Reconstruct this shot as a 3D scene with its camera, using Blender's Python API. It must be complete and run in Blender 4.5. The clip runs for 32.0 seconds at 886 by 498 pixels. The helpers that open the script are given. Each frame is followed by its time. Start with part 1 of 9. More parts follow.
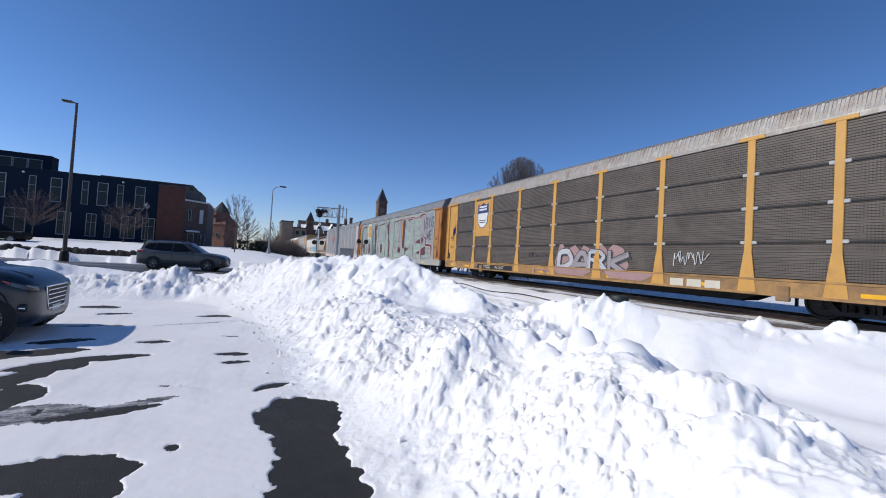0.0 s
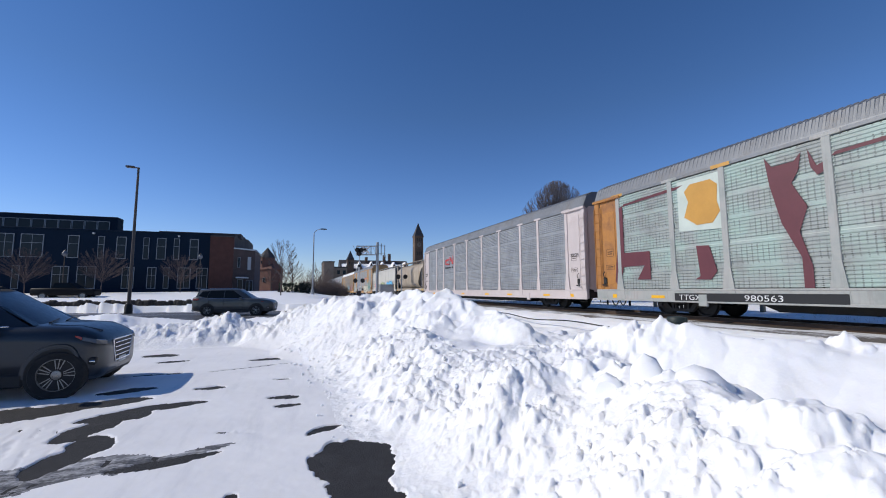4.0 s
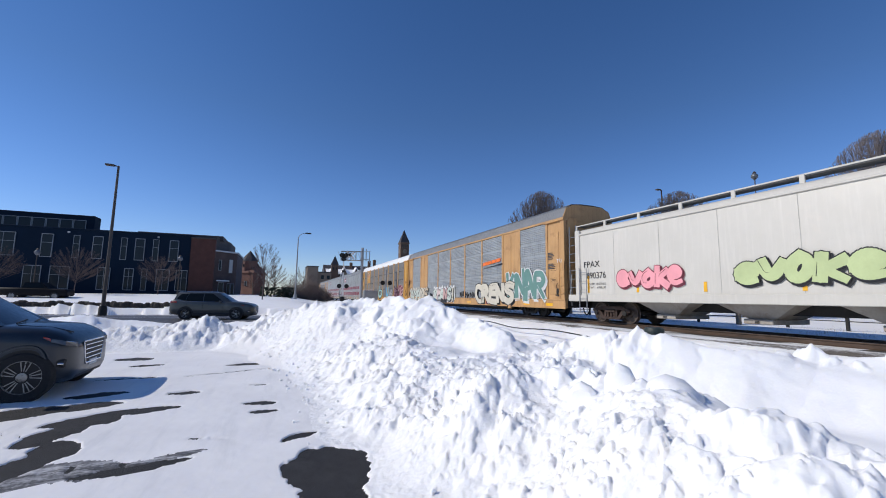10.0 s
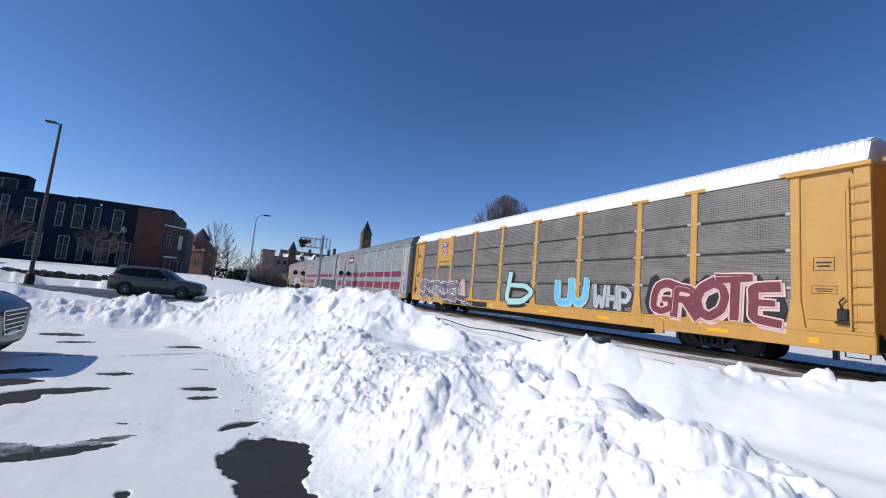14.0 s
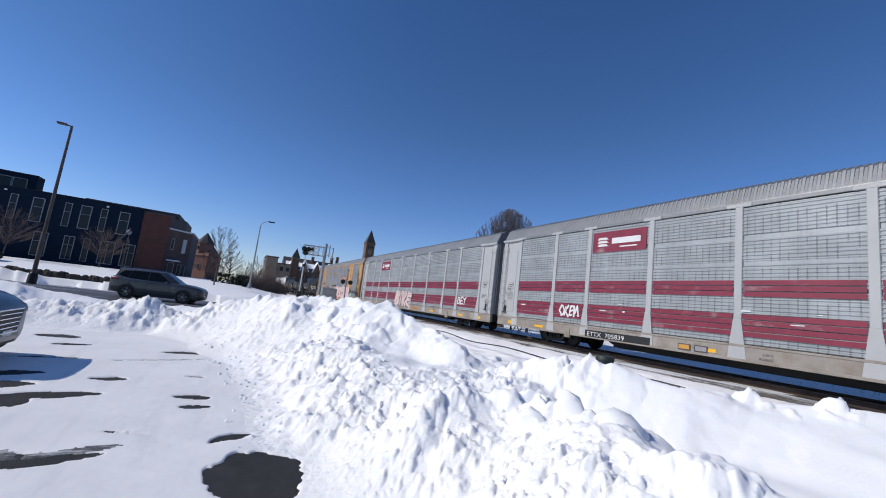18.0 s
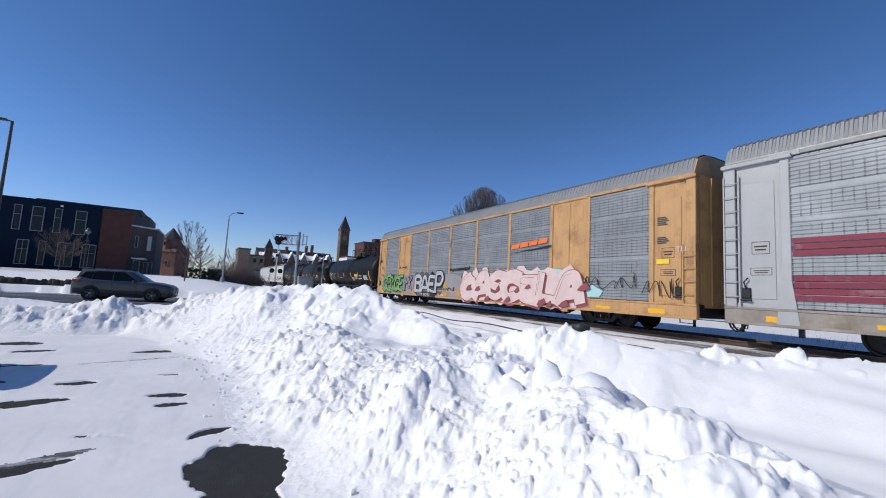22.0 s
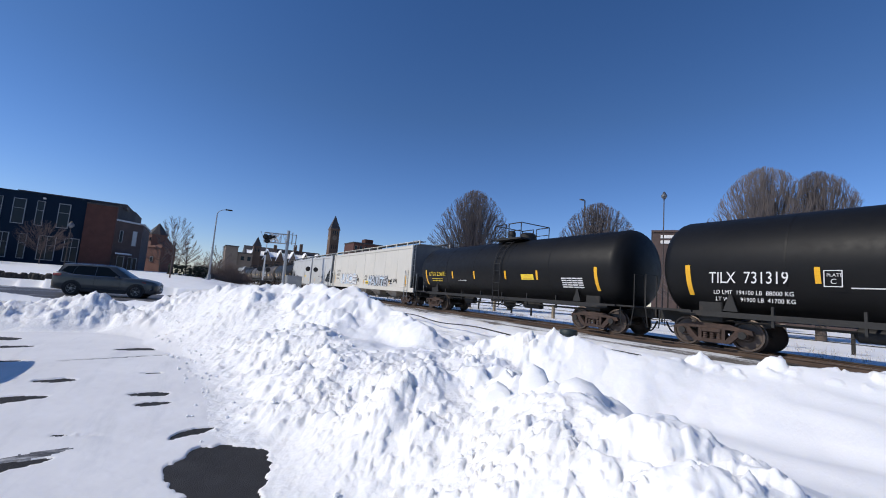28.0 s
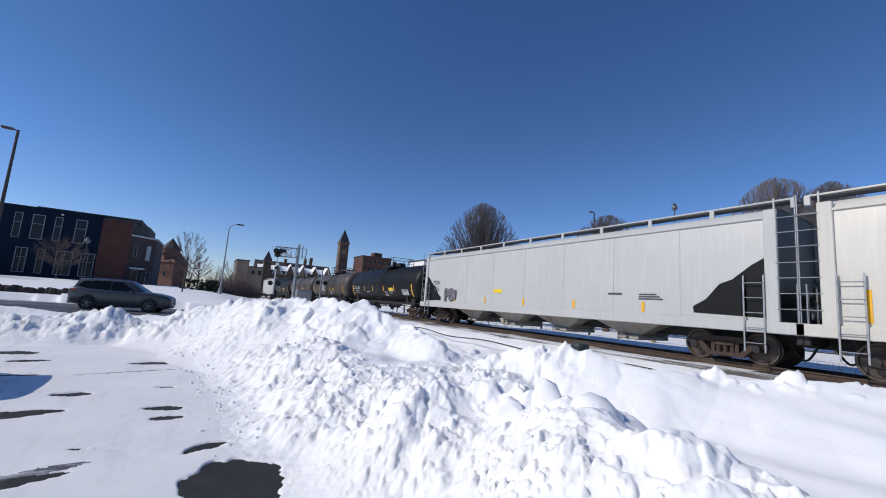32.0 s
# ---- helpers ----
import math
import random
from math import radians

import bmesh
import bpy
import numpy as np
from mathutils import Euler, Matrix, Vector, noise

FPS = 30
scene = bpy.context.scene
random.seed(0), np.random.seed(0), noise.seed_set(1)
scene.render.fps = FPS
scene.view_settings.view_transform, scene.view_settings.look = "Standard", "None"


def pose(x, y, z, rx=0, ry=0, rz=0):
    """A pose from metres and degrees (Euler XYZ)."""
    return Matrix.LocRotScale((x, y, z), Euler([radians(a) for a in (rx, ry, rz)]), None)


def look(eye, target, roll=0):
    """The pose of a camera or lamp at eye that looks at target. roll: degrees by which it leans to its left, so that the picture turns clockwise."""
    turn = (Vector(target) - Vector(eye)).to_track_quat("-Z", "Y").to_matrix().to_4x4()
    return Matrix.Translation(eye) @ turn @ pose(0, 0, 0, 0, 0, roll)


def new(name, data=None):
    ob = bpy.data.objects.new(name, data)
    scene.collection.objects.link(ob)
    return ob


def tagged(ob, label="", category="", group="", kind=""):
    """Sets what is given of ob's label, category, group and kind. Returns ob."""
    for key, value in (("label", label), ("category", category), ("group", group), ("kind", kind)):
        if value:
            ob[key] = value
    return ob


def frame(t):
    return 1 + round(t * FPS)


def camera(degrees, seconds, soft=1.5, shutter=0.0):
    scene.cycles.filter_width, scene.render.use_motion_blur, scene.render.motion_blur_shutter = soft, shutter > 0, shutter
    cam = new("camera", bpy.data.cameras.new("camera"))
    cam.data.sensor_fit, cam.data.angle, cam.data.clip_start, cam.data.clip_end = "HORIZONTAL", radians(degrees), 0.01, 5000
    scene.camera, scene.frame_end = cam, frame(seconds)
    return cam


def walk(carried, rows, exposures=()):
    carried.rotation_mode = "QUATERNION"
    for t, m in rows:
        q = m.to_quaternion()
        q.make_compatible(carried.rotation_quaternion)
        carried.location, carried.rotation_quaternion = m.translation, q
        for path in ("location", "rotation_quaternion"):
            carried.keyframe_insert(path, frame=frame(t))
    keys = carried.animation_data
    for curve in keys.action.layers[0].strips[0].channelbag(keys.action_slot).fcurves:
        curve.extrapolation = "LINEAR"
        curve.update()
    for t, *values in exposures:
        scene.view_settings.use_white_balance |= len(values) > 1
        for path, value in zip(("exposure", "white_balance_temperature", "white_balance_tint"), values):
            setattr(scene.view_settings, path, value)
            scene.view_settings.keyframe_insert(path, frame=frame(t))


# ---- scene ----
cam = camera(94.26, 32.0, soft=1.0)
# seconds, eye, turn in degrees: the camera sways a little on one spot
PATH = [
    (0.0, -0.051, -0.086, 1.576, 91.58, -3.38, -24.89),
    (0.5, -0.044, -0.094, 1.580, 91.84, -3.15, -24.48),
    (1.0, -0.040, -0.093, 1.587, 91.96, -2.69, -24.44),
    (1.5, -0.031, -0.087, 1.588, 92.14, -2.19, -24.36),
    (2.0, -0.045, -0.104, 1.586, 92.52, -1.49, -24.06),
    (2.5, -0.060, -0.105, 1.581, 93.44, -1.11, -23.57),
    (3.0, -0.063, -0.099, 1.575, 94.48, -0.64, -22.73),
    (3.5, -0.051, -0.063, 1.587, 95.19, -0.07, -21.29),
    (4.0, -0.080, -0.015, 1.588, 95.75, 0.21, -19.43),
    (4.5, -0.071, -0.035, 1.588, 96.18, 0.32, -17.51),
    (6.5, -0.048, -0.050, 1.585, 96.45, -0.30, -15.67),
    (7.0, -0.047, -0.041, 1.579, 96.41, -0.53, -16.82),
    (7.5, -0.039, -0.043, 1.571, 96.43, -0.87, -18.71),
    (8.0, -0.032, -0.044, 1.572, 96.49, -1.07, -20.75),
    (8.5, -0.035, -0.055, 1.573, 96.61, -1.35, -22.21),
    (9.0, -0.056, -0.067, 1.580, 96.73, -1.36, -22.69),
    (9.5, -0.056, -0.057, 1.582, 96.79, -1.01, -22.25),
    (10.0, -0.044, -0.056, 1.583, 96.78, -0.85, -21.54),
    (10.5, -0.030, -0.043, 1.581, 96.79, -0.84, -21.11),
    (11.0, -0.027, -0.034, 1.582, 96.77, -1.52, -21.23),
    (11.5, -0.040, -0.047, 1.580, 96.75, -2.40, -22.05),
    (12.0, -0.037, -0.053, 1.573, 96.78, -3.59, -23.43),
    (12.5, -0.053, -0.026, 1.575, 96.72, -4.53, -25.07),
    (13.0, -0.040, -0.015, 1.578, 96.67, -4.98, -26.38),
    (13.5, -0.035, -0.034, 1.592, 96.43, -4.95, -27.17),
    (15.5, -0.014, -0.044, 1.599, 97.73, -5.57, -28.09),
    (16.0, 0.009, -0.005, 1.607, 98.42, -6.54, -28.62),
    (16.5, 0.009, 0.073, 1.635, 98.69, -7.47, -28.98),
    (17.0, 0.010, 0.077, 1.625, 98.53, -7.97, -28.73),
    (17.5, 0.008, 0.036, 1.627, 98.36, -7.80, -28.04),
    (18.0, 0.013, 0.044, 1.620, 98.15, -6.83, -27.11),
    (18.5, -0.019, 0.084, 1.620, 97.95, -5.69, -26.35),
    (19.0, 0.013, 0.049, 1.614, 97.73, -5.09, -26.07),
    (19.5, 0.042, 0.023, 1.602, 97.59, -4.98, -25.93),
    (20.0, 0.038, 0.049, 1.609, 97.55, -4.96, -25.98),
    (20.5, 0.044, 0.057, 1.612, 97.45, -4.67, -26.14),
    (21.0, 0.048, 0.064, 1.604, 97.20, -4.22, -26.93),
    (21.5, 0.051, 0.065, 1.611, 96.52, -3.54, -28.30),
    (22.0, 0.062, 0.060, 1.596, 95.79, -3.15, -29.97),
    (22.5, 0.069, 0.070, 1.592, 95.28, -3.14, -31.61),
    (23.0, 0.075, 0.064, 1.592, 94.88, -3.30, -32.96),
    (23.5, 0.084, 0.058, 1.589, 94.83, -3.62, -33.26),
    (24.0, 0.070, 0.056, 1.595, 94.76, -3.82, -32.77),
    (24.5, 0.058, 0.055, 1.605, 94.81, -3.99, -31.84),
    (25.0, 0.059, 0.064, 1.608, 94.86, -4.02, -31.04),
    (25.5, 0.046, 0.069, 1.598, 95.11, -4.32, -30.66),
    (27.5, 0.068, 0.057, 1.602, 96.03, -4.22, -31.45),
    (28.0, 0.060, 0.060, 1.604, 96.19, -4.31, -31.48),
    (28.5, 0.055, 0.054, 1.608, 96.42, -4.31, -31.48),
    (29.0, 0.048, 0.049, 1.615, 96.69, -4.40, -31.49),
    (29.5, 0.052, 0.052, 1.610, 96.94, -4.51, -31.49),
    (30.0, 0.054, 0.050, 1.612, 97.19, -4.62, -31.54),
    (30.5, 0.050, 0.036, 1.612, 97.37, -4.60, -31.54),
    (31.0, 0.038, 0.039, 1.610, 97.61, -4.51, -31.33),
    (31.5, 0.024, 0.037, 1.614, 97.78, -4.35, -30.82),
    (32.0, 0.024, 0.039, 1.610, 97.91, -4.14, -30.22),
]
walk(cam, [(t, pose(x, y, z, rx, ry, rz)) for t, x, y, z, rx, ry, rz in PATH], exposures=[(0.0, -0.05), (9.0, -0.04), (13.0, -0.02), (17.0, -0.03), (20.0, -0.06), (23.0, -0.10), (25.0, -0.08), (28.0, -0.05), (30.0, -0.08), (32.0, -0.10)])

# ---- world, sun ----
SUN_AZ, SUN_EL = -76.0, 36.0      # degrees clockwise from +y, and above the horizon
sky = bpy.data.worlds.new("sky")
scene.world = sky
sky.use_nodes = True
_n = sky.node_tree.nodes
_tex = _n.new("ShaderNodeTexSky")
_tex.sky_type, _tex.sun_disc = "NISHITA", False
_tex.sun_elevation, _tex.sun_rotation = radians(SUN_EL), radians(SUN_AZ)
_tex.air_density, _tex.dust_density, _tex.ozone_density, _tex.altitude = 1.15, 0.04, 3.2, 300
_hsv = _n.new("ShaderNodeHueSaturation")
_hsv.inputs["Saturation"].default_value = 1.22
_tone = _n.new("ShaderNodeMix")
_tone.data_type, _tone.blend_type = "RGBA", "MULTIPLY"
_tone.inputs[0].default_value, _tone.inputs[7].default_value = 1.0, (1.04, 0.97, 1.10, 1.0)
sky.node_tree.links.new(_tex.outputs[0], _tone.inputs[6])
sky.node_tree.links.new(_tone.outputs[2], _hsv.inputs["Color"])
# a dry winter sky stays blue down to the horizon
_up = _n.new("ShaderNodeSeparateXYZ")
sky.node_tree.links.new(_n.new("ShaderNodeTexCoord").outputs["Generated"], _up.inputs[0])
_low = _n.new("ShaderNodeMapRange")
_low.inputs["From Min"].default_value, _low.inputs["From Max"].default_value = 0.0, 0.4
sky.node_tree.links.new(_up.outputs["Z"], _low.inputs["Value"])
_haze = _n.new("ShaderNodeMix")
_haze.data_type = "RGBA"
_haze.inputs[6].default_value, _haze.inputs[7].default_value = (0.92, 1.12, 1.40, 1.0), (1.0, 1.0, 1.0, 1.0)
sky.node_tree.links.new(_low.outputs[0], _haze.inputs[0])
_blue = _n.new("ShaderNodeMix")
_blue.data_type, _blue.blend_type = "RGBA", "MULTIPLY"
_blue.inputs[0].default_value = 1.0
sky.node_tree.links.new(_hsv.outputs[0], _blue.inputs[6])
sky.node_tree.links.new(_haze.outputs[2], _blue.inputs[7])
sky.node_tree.links.new(_blue.outputs[2], _n["Background"].inputs[0])
_n["Background"].inputs[1].default_value = 0.091
sun = new("sun", bpy.data.lights.new("sun", "SUN"))
sun.data.energy, sun.data.angle, sun.data.color = 3.45, radians(0.53), (1.0, 0.94, 0.85)
_a, _e = radians(SUN_AZ), radians(SUN_EL)
sun.matrix_world = look((math.sin(_a) * math.cos(_e) * 80, math.cos(_a) * math.cos(_e) * 80, math.sin(_e) * 80), (0, 0, 0))


# ---- materials ----
def nodes_of(name):
    m = bpy.data.materials.new(name)
    m.use_nodes = True
    nt = m.node_tree
    return m, nt, nt.nodes["Principled BSDF"]


def link(nt, a, b):
    nt.links.new(a, b)


def add(nt, kind, **values):
    node = nt.nodes.new(kind)
    for k, v in values.items():
        node.inputs[k].default_value = v
    return node


def rgb(c):
    return (c[0], c[1], c[2], 1.0)


def noise_node(nt, coord, scale, detail=4.0, rough=0.6):
    n = add(nt, "ShaderNodeTexNoise", Scale=scale, Detail=detail, Roughness=rough)
    link(nt, coord, n.inputs["Vector"])
    return n.outputs["Fac"]


def ramp(nt, fac, lo, hi):
    r = nt.nodes.new("ShaderNodeMapRange")
    r.inputs["From Min"].default_value, r.inputs["From Max"].default_value = lo, hi
    link(nt, fac, r.inputs["Value"])
    return r.outputs[0]


def mix(nt, fac, a, b):
    x = nt.nodes.new("ShaderNodeMix")
    x.data_type = "RGBA"
    if isinstance(fac, float):
        x.inputs[0].default_value = fac
    else:
        link(nt, fac, x.inputs[0])
    for s, v in ((6, a), (7, b)):
        if isinstance(v, tuple):
            x.inputs[s].default_value = rgb(v)
        else:
            link(nt, v, x.inputs[s])
    return x.outputs[2]


def calc(nt, op, a, b=0.0):
    m = nt.nodes.new("ShaderNodeMath")
    m.operation = op
    for i, v in ((0, a), (1, b)):
        if isinstance(v, (int, float)):
            m.inputs[i].default_value = v
        else:
            link(nt, v, m.inputs[i])
    return m.outputs[0]


def shifted(nt, co):
    """Moves the grain from object to object, so that alike parts don't weather alike."""
    v = nt.nodes.new("ShaderNodeVectorMath")
    v.operation = "ADD"
    link(nt, co, v.inputs[0])
    link(nt, calc(nt, "MULTIPLY", nt.nodes.new("ShaderNodeObjectInfo").outputs["Random"], 43.0), v.inputs[1])
    return v.outputs[0]


def mat(name, col, rough=0.6, metal=0.0, var=0.15, scale=2.0, bump=0.1, bscale=60.0, stain=None, stain_at=(0.55, 0.75), stain_scale=1.2,
        streak=None, coat=0.0, spec=0.5, per_object=0.0):
    """A painted or raw surface: colour with two scales of variation, stains, vertical streaks and fine relief."""
    m, nt, b = nodes_of(name)
    co = nt.nodes.new("ShaderNodeTexCoord").outputs["Object"]
    co = shifted(nt, co)
    dark = tuple(c * (1 - var) for c in col)
    light = tuple(min(1, c * (1 + var * 0.6)) for c in col)
    c = mix(nt, ramp(nt, noise_node(nt, co, scale, 6), 0.3, 0.7), dark, light)
    c = mix(nt, calc(nt, "MULTIPLY", ramp(nt, noise_node(nt, co, scale * 12, 3), 0.45, 0.75), 0.35), c, dark)
    if stain:
        c = mix(nt, ramp(nt, noise_node(nt, co, stain_scale, 8, 0.65), *stain_at), c, stain)
    if streak:
        mp = add(nt, "ShaderNodeMapping", Scale=(5.0, 5.0, 0.35))
        link(nt, co, mp.inputs["Vector"])
        c = mix(nt, ramp(nt, noise_node(nt, mp.outputs[0], 1.6, 6, 0.7), 0.5, 0.85), c, streak)
    if per_object:
        rnd = nt.nodes.new("ShaderNodeObjectInfo").outputs["Random"]
        hsv = nt.nodes.new("ShaderNodeHueSaturation")
        link(nt, calc(nt, "ADD", calc(nt, "MULTIPLY", rnd, per_object), 1 - per_object / 2), hsv.inputs["Value"])
        link(nt, c, hsv.inputs["Color"])
        c = hsv.outputs[0]
    link(nt, c, b.inputs["Base Color"])
    b.inputs["Metallic"].default_value = metal
    b.inputs["Specular IOR Level"].default_value = spec
    b.inputs["Coat Weight"].default_value = coat
    link(nt, calc(nt, "ADD", calc(nt, "MULTIPLY", noise_node(nt, co, scale * 5, 4), 0.25), rough - 0.12), b.inputs["Roughness"])
    if bump:
        bp = add(nt, "ShaderNodeBump", Strength=bump, Distance=0.02)
        link(nt, noise_node(nt, co, bscale, 4), bp.inputs["Height"])
        link(nt, bp.outputs[0], b.inputs["Normal"])
    return m


def panel_mat(name, col, dark, column, row, hole, tint=None):
    """Galvanised sheet pierced by rows of small holes, with grime and pale weathering."""
    m, nt, b = nodes_of(name)
    co = nt.nodes.new("ShaderNodeTexCoord").outputs["Object"]
    sep = nt.nodes.new("ShaderNodeSeparateXYZ")
    link(nt, co, sep.inputs[0])
    y = calc(nt, "FRACT", calc(nt, "MULTIPLY", sep.outputs["Y"], 1 / column))
    z = calc(nt, "FRACT", calc(nt, "MULTIPLY", sep.outputs["Z"], 1 / row))
    band = calc(nt, "GREATER_THAN", calc(nt, "FRACT", calc(nt, "MULTIPLY", sep.outputs["Z"], 1.21)), 0.22)
    dot = calc(nt, "MULTIPLY", calc(nt, "LESS_THAN", y, hole), calc(nt, "LESS_THAN", z, 0.55))
    co = shifted(nt, co)
    dot = calc(nt, "MULTIPLY", calc(nt, "MULTIPLY", dot, band), ramp(nt, noise_node(nt, co, 2.2, 3), 0.38, 0.55))
    c = mix(nt, ramp(nt, noise_node(nt, co, 0.9, 6), 0.3, 0.72), tuple(v * 0.8 for v in col), tuple(min(1, v * 1.12) for v in col))
    mp = add(nt, "ShaderNodeMapping", Scale=(3.0, 3.0, 0.3))
    link(nt, co, mp.inputs["Vector"])
    c = mix(nt, calc(nt, "MULTIPLY", ramp(nt, noise_node(nt, mp.outputs[0], 2.2, 6, 0.7), 0.5, 0.8), 0.55), c, tuple(v * 0.55 for v in col))
    if tint:
        c = mix(nt, ramp(nt, noise_node(nt, co, 0.7, 5), 0.42, 0.62), c, tint)
    c = mix(nt, dot, c, dark)
    link(nt, c, b.inputs["Base Color"])
    b.inputs["Metallic"].default_value = 0.25
    b.inputs["Roughness"].default_value = 0.5
    return m


def snow_mat(name="snow", dark=(0.90, 0.895, 0.885), light=(0.95, 0.945, 0.935), streaks=False, relief=0.35, crumbly=False):
    m, nt, b = nodes_of(name)
    co = nt.nodes.new("ShaderNodeTexCoord").outputs["Object"]
    c = mix(nt, ramp(nt, noise_node(nt, co, 0.8, 6), 0.3, 0.7), dark, light)
    c = mix(nt, calc(nt, "MULTIPLY", ramp(nt, noise_node(nt, co, 0.45, 7, 0.7), 0.66, 0.8), 0.35), c, (0.60, 0.58, 0.55))
    if streaks:
        mp = add(nt, "ShaderNodeMapping", Scale=(1.0, 0.14, 1.0), Rotation=(0, 0, 0.33))
        link(nt, co, mp.inputs["Vector"])
        c = mix(nt, calc(nt, "MULTIPLY", ramp(nt, noise_node(nt, mp.outputs[0], 3.2, 8, 0.65), 0.52, 0.72), 0.55), c, (0.60, 0.605, 0.62))
    link(nt, c, b.inputs["Base Color"])
    b.inputs["Roughness"].default_value = 0.62
    b.inputs["Specular IOR Level"].default_value = 0.3
    b.inputs["Subsurface Weight"].default_value = 0.3
    b.inputs["Subsurface Radius"].default_value = (0.075, 0.07, 0.06)
    b.inputs["Subsurface Scale"].default_value = 0.4
    h = calc(nt, "ADD", calc(nt, "MULTIPLY", noise_node(nt, co, 28, 5, 0.6), 1.0), calc(nt, "MULTIPLY", noise_node(nt, co, 160, 3), 0.25))
    if crumbly:
        for sc, k in ((8.0, 1.5), (17.0, 0.6)):
            v = add(nt, "ShaderNodeTexVoronoi", Scale=sc)
            warp = nt.nodes.new("ShaderNodeVectorMath")
            warp.operation = "ADD"
            link(nt, co, warp.inputs[0])
            link(nt, calc(nt, "MULTIPLY", noise_node(nt, co, sc * 1.3, 3), 0.9 / sc), warp.inputs[1])
            link(nt, warp.outputs[0], v.inputs["Vector"])
            h = calc(nt, "SUBTRACT", h, calc(nt, "MULTIPLY", v.outputs["Distance"], k))
    bp = add(nt, "ShaderNodeBump", Strength=relief, Distance=0.02 if crumbly else 0.012)
    link(nt, h, bp.inputs["Height"])
    link(nt, bp.outputs[0], b.inputs["Normal"])
    return m


def mixed_ground(name, under, over, scale, lo, hi, stretch=(1, 1, 1), rough=0.8, fine=40):
    """One surface that shows through another in drifts and streaks."""
    m, nt, b = nodes_of(name)
    co = nt.nodes.new("ShaderNodeTexCoord").outputs["Object"]
    mp = add(nt, "ShaderNodeMapping", Scale=stretch)
    link(nt, co, mp.inputs["Vector"])
    u = mix(nt, ramp(nt, noise_node(nt, co, fine, 4), 0.35, 0.7), tuple(c * 0.6 for c in under), tuple(c * 1.4 for c in under))
    k = calc(nt, "ADD", noise_node(nt, mp.outputs[0], scale, 8, 0.65), calc(nt, "MULTIPLY", calc(nt, "SUBTRACT", noise_node(nt, co, fine * 0.5, 3), 0.5), 0.25))
    link(nt, mix(nt, ramp(nt, k, lo, hi), u, over), b.inputs["Base Color"])
    b.inputs["Roughness"].default_value = rough
    bp = add(nt, "ShaderNodeBump", Strength=0.5, Distance=0.02)
    link(nt, noise_node(nt, co, fine, 5), bp.inputs["Height"])
    link(nt, bp.outputs[0], b.inputs["Normal"])
    return m


def glass_mat(name, col=(0.02, 0.03, 0.035), rough=0.05, clear=0.0, spec=0.8):
    m, nt, b = nodes_of(name)
    b.inputs["Base Color"].default_value = rgb(col)
    b.inputs["Roughness"].default_value = rough
    b.inputs["Specular IOR Level"].default_value = spec
    b.inputs["Transmission Weight"].default_value = clear
    b.inputs["IOR"].default_value = 1.5 if spec > 0.5 else 1.28
    return m


SNOW = snow_mat()
PLOUGHED = snow_mat("ploughed_snow", (0.85, 0.845, 0.835), (0.92, 0.913, 0.902), False, 0.42, True)
TRODDEN = snow_mat("trodden_snow", (0.775, 0.765, 0.76), (0.86, 0.85, 0.84), True, 0.12)
ASPHALT = mat("asphalt", (0.018, 0.017, 0.018), 0.8, var=0.35, scale=1.5, bump=0.6, bscale=120, stain=(0.042, 0.040, 0.041), stain_at=(0.55, 0.8), stain_scale=2.5)
SCRAPED = mixed_ground("scraped_asphalt", (0.10, 0.10, 0.105), (0.62, 0.62, 0.63), 1.5, 0.46, 0.66, (0.8, 5.0, 1), 0.7)
ROAD = mixed_ground("wet_road", (0.07, 0.07, 0.075), (0.62, 0.63, 0.66), 0.55, 0.56, 0.7, (0.12, 1.6, 1), 0.55)
BALLAST = mixed_ground("snowy_ballast", (0.13, 0.115, 0.10), (0.70, 0.71, 0.73), 1.1, 0.44, 0.56, (1.5, 0.25, 1), 0.9, 30)
DARK_BALLAST = mixed_ground("dark_ballast", (0.07, 0.058, 0.05), (0.55, 0.55, 0.56), 1.6, 0.62, 0.8, (1.0, 0.3, 1), 0.9, 30)
RAIL = mat("rail_steel", (0.10, 0.065, 0.045), 0.6, 0.4, 0.3, 3)
RAIL_TOP = mat("rail_head", (0.30, 0.28, 0.26), 0.35, 0.9, 0.15, 3)
TIE = mat("tie_wood", (0.07, 0.05, 0.035), 0.85, 0, 0.3, 4, 0.5, 30)
RUST = mat("rusty_iron", (0.058, 0.036, 0.028), 0.75, 0.2, 0.4, 4, 0.3, 40, stain=(0.095, 0.05, 0.032), stain_at=(0.55, 0.8), stain_scale=3)
IRON = mat("dark_iron", (0.016, 0.0155, 0.015), 0.65, 0.1, 0.3, 4, 0.2, 40, stain=(0.05, 0.032, 0.022), stain_at=(0.58, 0.8), stain_scale=3)
TREAD = mat("wheel_rim_steel", (0.11, 0.085, 0.07), 0.5, 0.6, 0.2, 5)
GALV_ROOF = mat("galvanised_roof", (0.215, 0.225, 0.235), 0.5, 0.35, 0.15, 1.0, 0.05, 30, stain=(0.19, 0.17, 0.15), stain_at=(0.55, 0.8), streak=(0.27, 0.27, 0.265))
OLD_ROOF = mat("weathered_roof", (0.36, 0.34, 0.31), 0.55, 0.3, 0.3, 1.2, 0.05, 30, stain=(0.20, 0.15, 0.12), stain_at=(0.46, 0.7), streak=(0.55, 0.54, 0.52))
